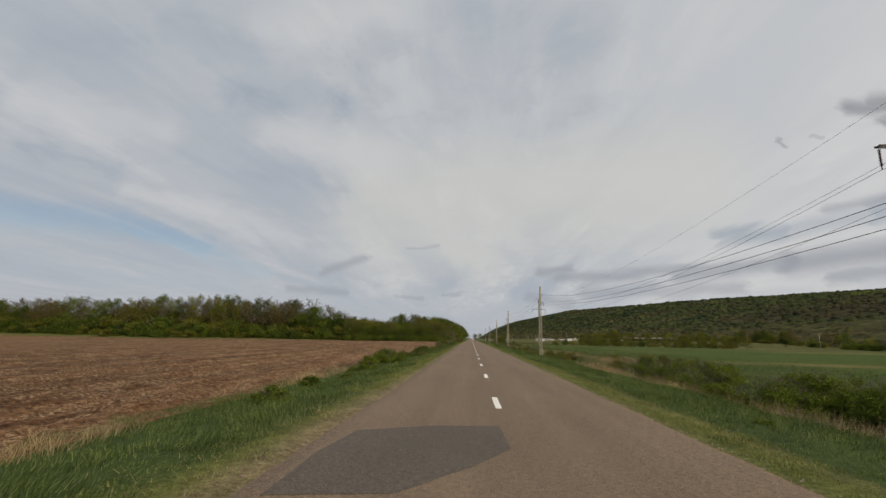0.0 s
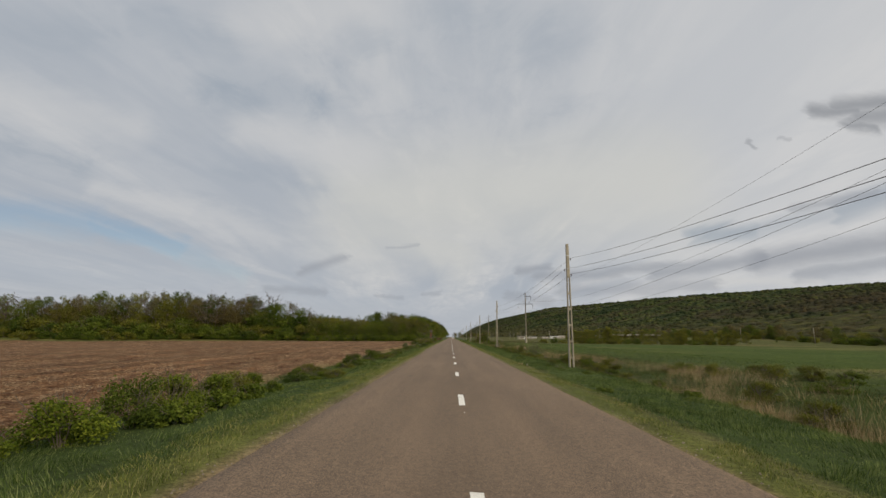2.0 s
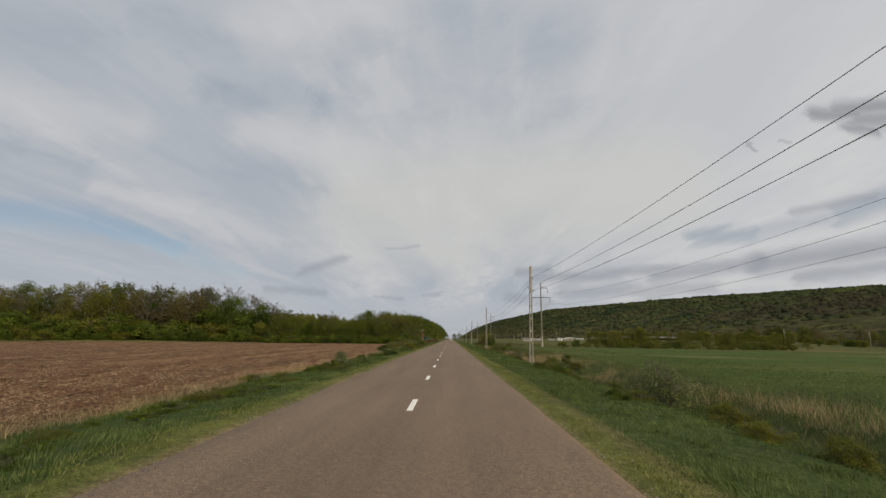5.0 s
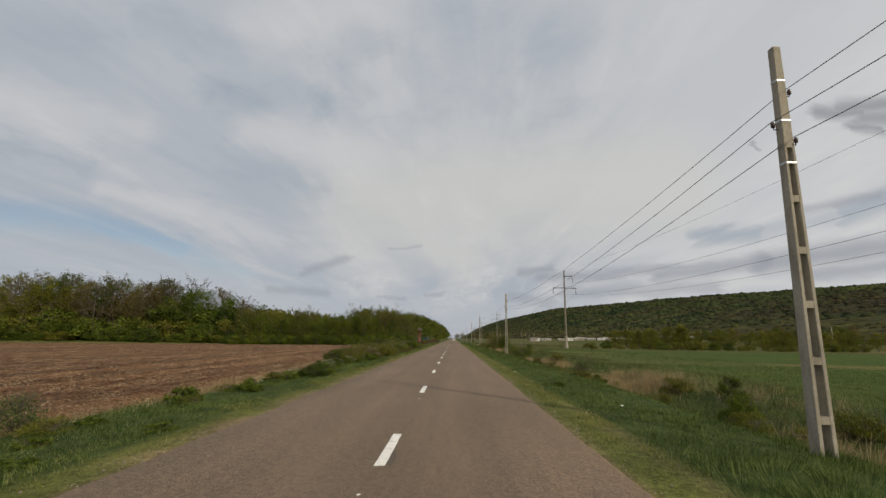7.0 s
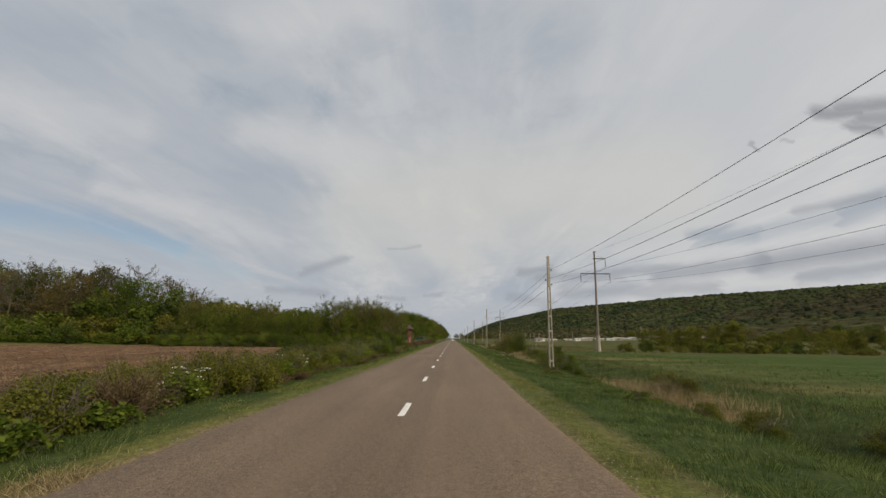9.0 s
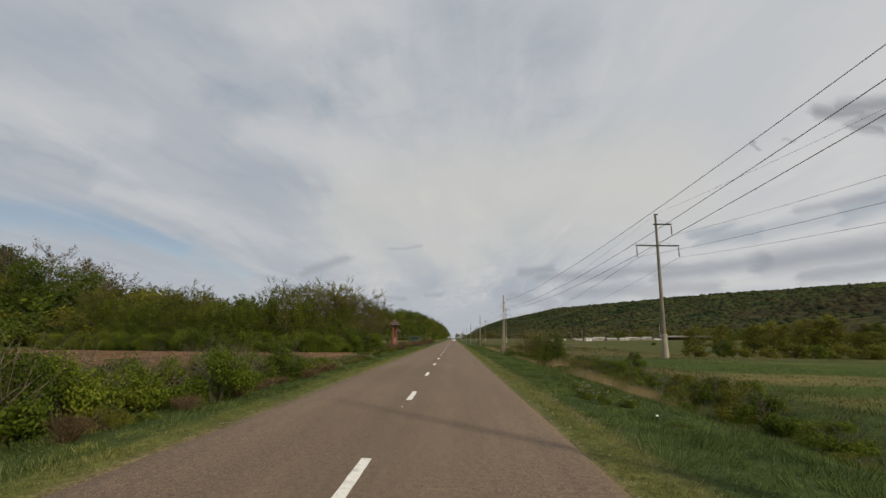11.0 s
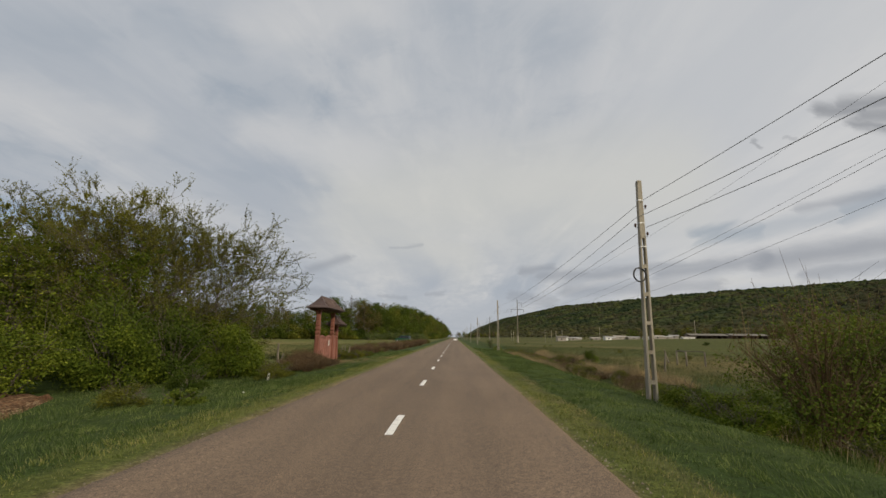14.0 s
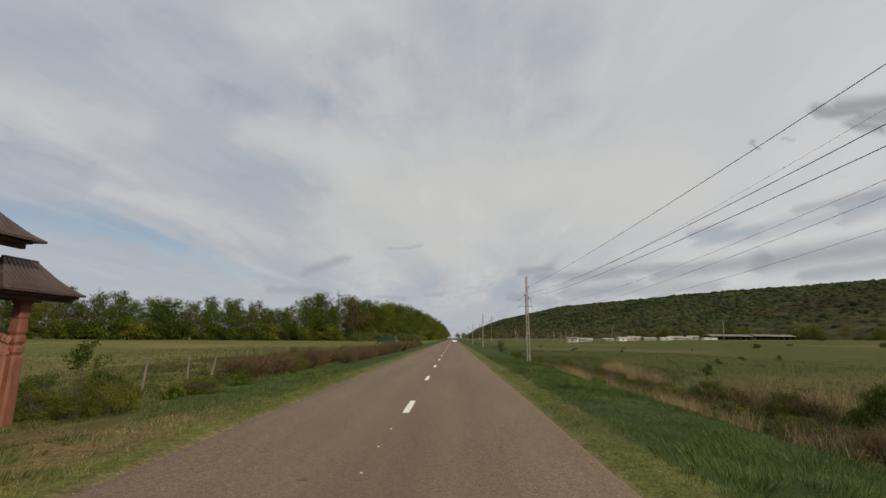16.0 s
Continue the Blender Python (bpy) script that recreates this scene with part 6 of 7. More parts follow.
def build_hill_forest():
    """The closed canopy of the hill: crowns of many sizes that touch, as one uneven mass."""
    y = [120.0]
    while y[-1] < 3050:
        y.append(y[-1] + 4.0 + 0.0035 * y[-1])
    y = np.array(y)
    u = np.linspace(0, 1, 190) ** 1.12 * 1.06
    gy, gu = np.meshgrid(y, u, indexing="ij")
    foot, ridge = np.interp(gy, HILL_Y, HILL_FOOT), np.interp(gy, HILL_Y, HILL_RIDGE)
    gx = foot - 6 + (ridge - foot + 6) * gu
    gx = gx + 2.4 * (fractal(gx, gy, 0.35, 2, 131) - 0.5)
    gy = gy + 2.4 * (fractal(gx, gy, 0.35, 2, 137) - 0.5)
    top, tint = np.full(gx.shape, -1.0), np.zeros(gx.shape)
    for size, seed in ((19.0, 0), (11.0, 50)):
        cx, cy = np.floor(gx / size), np.floor(gy / size)
        for ox in (-1, 0, 1):
            for oy in (-1, 0, 1):
                kx, ky = cx + ox, cy + oy
                jx, jy, jr, jt = (lattice(kx, ky, seed + 200 + 7 * k) for k in range(4))
                r = size * (0.55 + 0.45 * jr)
                d2 = ((gx - (kx + 0.15 + 0.7 * jx) * size) ** 2 + (gy - (ky + 0.15 + 0.7 * jy) * size) ** 2) / r**2
                h = (0.16 + 0.10 * jt) * size * np.sqrt(np.clip(1 - d2, 0, 1)) - 0.4 * (d2 >= 1)
                tint = np.where(h > top, jt, tint)
                top = np.maximum(top, h)
    rough = 2.2 * (fractal(gx, gy, 0.45, 2, 141) - 0.5)
    gz = ground_z(gx, gy) + np.clip(gu / 0.01, 0, 1) * (0.4 + top + rough)
    n, m = gx.shape
    idx = np.arange(n * m).reshape(n, m)
    f = np.stack([idx[:-1, :-1], idx[:-1, 1:], idx[1:, 1:], idx[1:, :-1]], -1).reshape(-1, 4)[:, ::-1]
    gx, gy, gz, tint = (k.ravel() for k in (gx, gy, gz, tint))
    f = f[np.arctan2(gx, gy - 10)[f].min(axis=1) < 0.87]
    used, f = np.unique(f, return_inverse=True)
    me = big_mesh("hill_forest", np.stack([gx, gy, gz], -1)[used], f.reshape(-1, 4), CANOPY, True)
    at = me.attributes.new("tint", "FLOAT", "POINT")
    at.data.foreach_set("value", tint[used].astype(np.float32))
    tagged(new("hill_forest", me), "closed spring forest canopy covering the hill", "forest", kind="stuff")
    # single crowns that stand out of the canopy
    rng = np.random.default_rng(105)
    g = (1 + 5**0.5) / 2
    ball = np.array([(-1, g, 0), (1, g, 0), (-1, -g, 0), (1, -g, 0), (0, -1, g), (0, 1, g), (0, -1, -g), (0, 1, -g), (g, 0, -1), (g, 0, 1), (-g, 0, -1), (-g, 0, 1)], float) / math.hypot(1, g)
    faces = np.array([(0, 11, 5), (0, 5, 1), (0, 1, 7), (0, 7, 10), (0, 10, 11), (1, 5, 9), (5, 11, 4), (11, 10, 2), (10, 7, 6), (7, 1, 8), (3, 9, 4), (3, 4, 2), (3, 2, 6), (3, 6, 8), (3, 8, 9), (4, 9, 5), (2, 4, 11), (6, 2, 10), (8, 6, 7), (9, 8, 1)])
    n = 31000
    y = 120 + 2900 * rng.random(n) ** 1.1
    foot, ridge = np.interp(y, HILL_Y, HILL_FOOT), np.interp(y, HILL_Y, HILL_RIDGE)
    x = foot + (ridge - foot) * rng.uniform(0.0, 1.05, n) ** 0.85
    keep = np.arctan2(x, y - 10) < 0.87
    x, y = x[keep], y[keep]
    n = len(x)
    r = rng.uniform(2.6, 6.2, n) * np.where(np.hypot(x, y) > 1000, 1.3, 1.0)
    z = ground_z(x, y) - 1.6 + r * rng.uniform(0.0, 0.65, n)
    v = ball[None] * (1 + 0.16 * rng.normal(0, 1, (n, 12)))[..., None] * r[:, None, None]
    v[..., 2] *= rng.uniform(0.7, 1.1, n)[:, None]
    v += np.stack([x, y, z], -1)[:, None, :]
    me = big_mesh("hill_crowns", v.reshape(-1, 3), (faces[None] + 12 * np.arange(n)[:, None, None]).reshape(-1, 3), CANOPY, True)
    at = me.attributes.new("tint", "FLOAT", "POINT")
    at.data.foreach_set("value", np.repeat(rng.random(n), 12).astype(np.float32))
    tagged(new("hill_crowns", me), "tree crowns rising from the forest on the hill", "forest", kind="stuff")


build_hill_forest()
build_woods()
build_understory()
build_thicket()
build_verge_bushes()


# ---------------------------------------------------------------- power lines
def concrete_pole():
    """A slotted concrete pole: two legs joined by rungs, solid at the top, with straps and insulators."""
    root = empty("utility_pole", "weathered slotted concrete utility pole standing in the verge", "pole", "roadside utility poles")
    top, w0, w1, d0, d1 = 7.85, 0.32, 0.17, 0.25, 0.16

    def wid(z):
        return w0 + (w1 - w0) * z / top, d0 + (d1 - d0) * z / top

    g = Geo()
    solid = 5.75
    for s in (-1, 1):  # legs
        pts = []
        for z in (-0.5, solid):
            w, d = wid(z)
            leg = 0.085 - 0.004 * max(z, 0)
            xo, xi = s * w / 2, s * (w / 2 - leg)
            b = 0.012
            pts += [(min(xo, xi), -d / 2 + b, z), (min(xo, xi) + b, -d / 2, z), (max(xo, xi) - b, -d / 2, z), (max(xo, xi), -d / 2 + b, z),
                    (max(xo, xi), d / 2 - b, z), (max(xo, xi) - b, d / 2, z), (min(xo, xi) + b, d / 2, z), (min(xo, xi), d / 2 - b, z)]
        g.add(pts, [tuple(range(8))[::-1], tuple(range(8, 16))] + [(i, (i + 1) % 8, 8 + (i + 1) % 8, 8 + i) for i in range(8)])
    for z in (-0.1, 0.62, 1.62, 2.62, 3.62, 4.62):  # rungs
        w, d = wid(z)
        g.box((0, 0, z), (w - 0.12, d - 0.012, 0.13))
    for z0, z1 in ((solid - 0.1, top),):
        pts = []
        for z in (z0, z1 - 0.03, z1):
            w, d = wid(z)
            k = 0.02 if z == z1 else 0.0
            w, d, b = w / 2 - k, d / 2 - k, 0.02
            pts += [(-w + b, -d, z), (w - b, -d, z), (w, -d + b, z), (w, d - b, z), (w - b, d, z), (-w + b, d, z), (-w, d - b, z), (-w, -d + b, z)]
        g.add(pts, [tuple(range(8))[::-1], tuple(range(16, 24))] + [(i + r * 8, (i + 1) % 8 + r * 8, 8 + r * 8 + (i + 1) % 8, 8 + r * 8 + i) for r in (0, 1) for i in range(8)])
    part("shaft", g, CONCRETE, root)
    for z in (7.08, 6.22, 5.34):
        w, d = wid(z)
        b = Geo().box((0, 0, z), (w + 0.016, d + 0.016, 0.035), None, 0.02)
        part("strap", b, STEEL, root, "bright steel strap")
    for z, s in ((6.78, 1), (6.06, -1), (5.75, 1)):
        w, d = wid(z)
        g = Geo().tube([(s * w / 2, 0, z), (s * (w / 2 + 0.09), 0, z - 0.01), (s * (w / 2 + 0.10), 0, z + 0.05)], 0.011, 6)
        arm = part("bracket", g, IRON, root)
        g = Geo().rings([(z + 0.03, 0.02), (z + 0.05, 0.04), (z + 0.08, 0.034), (z + 0.10, 0.045), (z + 0.13, 0.03), (z + 0.15, 0.02)], 10, (s * (w / 2 + 0.10), 0))
        part("insulator", g, GLASSY, arm, "dark glazed insulator", True)
    return root


LV = [(7.0, -12.5), (7.26, 66.5), (7.35, 114.3), (7.82, 166.1), (7.66, 223.8), (7.9, 280.2), (8.0, 347.0), (8.1, 408.0), (8.2, 468.0), (8.3, 530.0), (8.4, 592.0), (8.5, 655.0)]
HV = [(29.5, -132.0), (30.6, 45.0), (30.7, 229.4), (32.0, 436.0), (33.0, 630.0), (34.0, 820.0)]


def tall_pole():
    root = empty("power_pole", "tall tapered concrete power pole with steel crossarms", "power pole", "tall power poles")
    H = 20.6
    part("shaft", Geo().rings([(-0.6, 0.30), (3.1, 0.285), (10, 0.225), (H - 0.15, 0.15), (H, 0.16), (H + 0.02, 0.05)], 14), CONCRETE_DARK, root, "", True)
    part("base_sleeve", Geo().rings([(-0.6, 0.47), (0.0, 0.46), (3.0, 0.37), (3.12, 0.40), (3.24, 0.40), (3.3, 0.30)], 16), CONCRETE, root, "thick grey concrete base sleeve", True)
    part("cap", Geo().box((0.08, 0, H + 0.03), (0.62, 0.34, 0.10), None, 0.05), IRON, root)
    for z, x0, x1, tips in ((H - 1.45, -0.35, 2.25, (2.2,)), (H - 4.65, -3.1, 3.1, (-3.0, 3.0))):
        arm = part("crossarm", Geo().box(((x0 + x1) / 2, -0.19, z), (x1 - x0, 0.07, 0.13)).box(((x0 + x1) / 2, 0.19, z), (x1 - x0, 0.07, 0.13)), IRON, root, "dark steel crossarm")
        for t in tips:
            g = Geo().tube([(0, 0, z + 0.75), (t * 0.96, 0, z + 0.07)], 0.014, 5)
            part("stay", g, IRON, arm)
            g = Geo().box((t, 0, z), (0.10, 0.46, 0.10))
            levels = [(z - 0.05, 0.02), (z - 0.22, 0.02)]
            for k in range(10):
                zz = z - 0.24 - 0.125 * k
                levels += [(zz, 0.045), (zz - 0.03, 0.105), (zz - 0.055, 0.095), (zz - 0.065, 0.035)]
            levels += [(z - 1.55, 0.03), (z - 1.68, 0.045), (z - 1.72, 0.02)]
            part("insulator_string", g.rings(levels, 10, (t, 0)), GLASSY, arm, "hanging string of dark insulator discs", True)
    return root


def wire(name, pts, sags, r, label, group):
    g = Geo()
    line = []
    for (a, b), sag in zip(zip(pts, pts[1:]), sags):
        for i in range(25):
            t = i / 24
            if i == 0 and line:
                continue
            p = Vector(a).lerp(Vector(b), t)
            p.z -= 4 * sag * t * (1 - t)
            line.append(p)
    g.tube(line, r, 5)
    return tagged(new(name, g.mesh(name, WIRE, True)), label, "wire", group)


def build_lines():
    proto = concrete_pole()
    for i, (x, y) in enumerate(LV):
        m = Matrix.Translation((x, y, float(ground_z(x, y)) - 0.02)) @ Matrix.Rotation(radians(((i * 37) % 5 - 2) * 0.25), 4, "Y") @ Matrix.Diagonal((1, 1, 0.97 if i == 4 else 1.0, 1))
        if i == 0:
            proto.matrix_basis = m
        else:
            copy_thing(proto, m)
    SAGS = {6.9: [0.6, 2.4, 0.56, 0.74, 0.80, 0.52], 6.18: [0.7, 2.05, 0.76, 1.05, 1.10, 0.98], 5.87: [0.7, 1.85, 0.72, 1.02, 0.98, 0.80]}
    for z, o in ((6.9, 0.19), (6.18, -0.19), (5.87, 0.20)):
        pts = [(x + o, y, float(ground_z(x, y)) + z) for x, y in LV]
        pts = [(pts[0][0], -60.0, pts[0][2])] + pts
        sags = SAGS[z] + [0.9] * (len(LV) - 6)
        wire("power_line_wire", pts, sags, 0.0085, "thin bare wire strung between the roadside poles", "roadside wires")
    proto = tall_pole()
    for i, (x, y) in enumerate(HV):
        m = Matrix.Translation((x, y, float(ground_z(x, y))))
        if i == 0:
            proto.matrix_basis = m
        else:
            copy_thing(proto, m)
    H = 20.6
    for z, o, sag in ((H + 0.12, 0.15, 3.8), (H - 3.15, 2.2, 4.9), (H - 6.35, -3.0, 5.05), (H - 6.35, 3.0, 5.05)):
        pts = [(x + o, y, float(ground_z(x, y)) + z) for x, y in HV]
        wire("power_line_wire", pts, [sag] * (len(HV) - 1), 0.016 if sag > 4 else 0.012, "bare conductor sagging between the tall power poles", "high wires")
    # spare cable on one pole
    g = Geo()
    x, y = LV[4]
    z = float(ground_z(x, y)) + 4.15
    ring = []
    for i in range(91):
        a = 2 * math.pi * i / 18
        r = 0.235 + 0.02 * math.sin(i * 1.7)
        ring.append((x - 0.16 + 0.02 * math.sin(i * 0.9), y - 0.16 + math.cos(a) * r * 0.35 - 0.02, z + math.sin(a) * r))
    ring = [(px - 0.05 + 0.24 * math.cos(2 * math.pi * i / 18), py, pz) for i, (px, py, pz) in enumerate(ring)]
    g.tube(ring, 0.013, 5)
    tagged(new("cable_coil", g.mesh("cable_coil", RUBBER, True)), "coil of black spare cable hung on a pole", "cable")


# ---------------------------------------------------------------- the carved gate
def hip_roof(name, label, cx, y0, y1, half, eave, ridge, r0, r1, root):
    """A steep hipped roof with flared eaves, ribbed sheets and boards beneath."""
    levels = [(0.0, 0.0), (0.25, 0.16), (0.62, 0.52), (1.0, 1.0)]
    g = Geo()
    rings = []
    for u, h in levels:
        hx = half * (1 - u) + 0.03 * u
        ya, yb = y0 + (r0 - y0) * u, y1 + (r1 - y1) * u
        z = eave + (ridge - eave) * h
        rings.append([(cx - hx, ya, z), (cx + hx, ya, z), (cx + hx, yb, z), (cx - hx, yb, z)])
    pts = [p for r in rings for p in r]
    f = [(4 * i + k, 4 * i + (k + 1) % 4, 4 * i + 4 + (k + 1) % 4, 4 * i + 4 + k) for i in range(3) for k in range(4)] + [(12, 13, 14, 15)]
    low = [(x, y, z - 0.05) for x, y, z in rings[0]]
    n = len(pts)
    f += [((k + 1) % 4, k, n + k, n + (k + 1) % 4) for k in range(4)] + [(n + 3, n + 2, n + 1, n)]
    g.add(pts + low, f)
    roof = part(name, g, TIN, root, label)

    def corner(k, u):
        i = min(int(u * 3), 2)
        lo, hi = levels[i], levels[i + 1]
        return Vector(rings[i][k]).lerp(Vector(rings[i + 1][k]), min(1.0, u * 3 - i))

    for k in range(4):
        ln = (Vector(rings[0][k]) - Vector(rings[0][(k + 1) % 4])).length
        m = max(6, int(ln / 0.11))
        for j in range(1, m):
            t = j / m
            line = []
            for u in (0.0, 0.333, 0.667, 0.97):
                a, b = corner(k, u), corner((k + 1) % 4, u)
                full, now = ln, (a - b).length
                s = 0.5 + (t - 0.5) * full / max(now, 0.02)
                if 0.0 <= s <= 1.0:
                    line.append(a.lerp(b, s) + Vector((0, 0, 0.006)))
            if len(line) > 1:
                part("rib", Geo().tube(line, 0.013, 4, False), TIN, roof)
    part("ridge_cap", Geo().tube([(cx, r0, ridge + 0.02), (cx, r1, ridge + 0.02)], 0.035, 8), TIN, roof)
    part("soffit", Geo().box((cx, (y0 + y1) / 2, eave - 0.085), (half * 1.7, (y1 - y0) * 0.92, 0.05)), DARKWOOD, roof)
    for s in (-1, 1):
        part("beam", Geo().box((cx + s * half * 0.55, (y0 + y1) / 2, eave - 0.15), (0.11, (y1 - y0) * 0.94, 0.11)), DARKWOOD, roof)
    return roof


def carved_post(cx, y, base, top, w, root, lean=0.0):
    """A square post with carved necks and beads."""
    g = Geo()
    cuts = [(0, 1.12), (0.30, 1.12), (0.52, 1.0), (0.545, 0.78), (0.57, 1.05), (0.60, 1.05), (0.62, 0.74), (0.645, 1.05), (0.675, 1.05), (0.695, 0.76), (0.72, 1.0), (0.80, 0.92), (0.815, 0.80), (0.83, 0.95), (0.92, 0.92), (0.95, 1.15), (1.0, 1.35)]
    pts = []
    for f, k in cuts:
        r, z = w / 2 * k, base + (top - base) * f
        b = r * 0.28
        pts += [(cx - r + b, y - r, z), (cx + r - b, y - r, z), (cx + r, y - r + b, z), (cx + r, y + r - b, z), (cx + r - b, y + r, z), (cx - r + b, y + r, z), (cx - r, y + r - b, z), (cx - r, y - r + b, z)]
    n = len(cuts)
    g.add(pts, [tuple(range(8))[::-1], tuple(8 * (n - 1) + i for i in range(8))] + [(8 * r + i, 8 * r + (i + 1) % 8, 8 * r + 8 + (i + 1) % 8, 8 * r + 8 + i) for r in range(n - 1) for i in range(8)])
    return part("post", g, REDWOOD, root, "carved square red post")


def build_gate():
    root = empty("carved_gate", "carved red wooden gate with two ribbed brown roofs", "gate")
    cx = -9.1
    P1, P2, P3 = 242.45, 246.55, 248.0
    base = float(ground_z(cx, 244.5)) - 0.1
    carved_post(cx, P1, base, 3.50, 0.34, root)
    carved_post(cx, P2, base, 3.50, 0.32, root)
    carved_post(cx, P3, base, 2.50, 0.28, root)
    hip_roof("roof", "large ribbed brown hipped roof", cx, 241.75, 247.45, 0.84, 3.68, 4.57, 242.85, 246.45, root)
    hip_roof("small_roof", "small ribbed brown hipped roof", cx, 246.75, 248.95, 0.72, 2.58, 3.30, 247.3, 248.2, root)
    rng = np.random.default_rng(9)

    def leaf(y0, y1, dip, name):
        n = int(round((y1 - y0) / 0.115))
        w = (y1 - y0) / n
        door = part(name, Geo().box((cx - 0.045, (y0 + y1) / 2, base + 0.55), (0.04, y1 - y0 - 0.02, 0.12)).box((cx - 0.045, (y0 + y1) / 2, 1.18), (0.04, y1 - y0 - 0.02, 0.12)), REDPALE, root)
        top = [1.40 + dip * math.sin(math.pi * (i + 0.5) / n) for i in range(n)]
        for i in range(n):
            y = y0 + w * (i + 0.5)
            z0 = base + 0.10 + 0.02 * rng.random()
            part("board", Geo().box((cx + 0.006 * rng.random(), y, (z0 + top[i]) / 2), (0.028, w - 0.022, top[i] - z0), None, 0.006), REDPALE, door)
        cap = [(cx + 0.03, y0 + w * (i + 0.5), top[i] + 0.03) for i in range(n)]
        g = Geo()
        for a, b in zip(cap, cap[1:]):
            d = Vector(b) - Vector(a)
            g.box((Vector(a) + Vector(b)) / 2, (0.05, d.length + 0.02, 0.16), Matrix.Rotation(math.atan2(d.z, d.y), 3, "X"))
        part("top_rail", g, REDPALE, door, "curved top rail")
        part("rail", Geo().box((cx + 0.03, (y0 + y1) / 2, 1.18), (0.035, y1 - y0 - 0.03, 0.075)), REDPALE, door)
        for s, ya in ((1, y0 + 0.12), (-1, y1 - 0.12)):
            a, b = Vector((cx + 0.035, ya, 1.14)), Vector((cx + 0.035, ya + s * (y1 - y0) * 0.34, base + 0.35 + (0.5 if s > 0 else 0.0)))
            d = b - a
            part("brace", Geo().box((a + b) / 2, (0.03, d.length, 0.07), Matrix.Rotation(math.atan2(d.z, d.y), 3, "X")), REDPALE, door)
        return door

    mid = (P1 + P2) / 2
    leaf(P1 + 0.18, mid - 0.01, 0.14, "gate_leaf")
    right = leaf(mid + 0.01, P2 - 0.17, 0.14, "gate_leaf")
    small = leaf(P2 + 0.17, P3 - 0.15, 0.16, "wicket_door")
    part("meeting_post", Geo().box((cx + 0.045, mid, 0.42), (0.05, 0.10, 1.75)), REDPALE, root)
    part("handle", Geo().box((cx + 0.06, P2 + 0.28, 0.62), (0.05, 0.03, 0.14)), IRON, small)
    sign = part("notice", Geo().box((cx + 0.07, 245.45, 1.02), (0.012, 0.24, 0.40)), WHITE, right, "small white printed notice")
    part("print_bar", Geo().box((cx + 0.079, 245.45, 1.15), (0.004, 0.17, 0.035)).box((cx + 0.079, 245.45, 1.09), (0.004, 0.14, 0.02)), GREY, sign)
    part("print_mark", Geo().box((cx + 0.079, 245.45, 0.97), (0.004, 0.07, 0.11), None, 0.0).box((cx + 0.079, 245.47, 0.89), (0.004, 0.12, 0.02)), GREY, sign)


# ---------------------------------------------------------------- small things along the way
def post_mesh(seed, h, r):
    rng = np.random.default_rng(seed)
    pts = [(rng.normal(0, 0.012), rng.normal(0, 0.012), -0.3)] + [(rng.normal(0, 0.02) + 0.04 * k, rng.normal(0, 0.02), h * k / 3) for k in range(1, 4)]
    return Geo().tube(pts, [r * 1.1, r, r * 0.95, r * 0.8], 7)


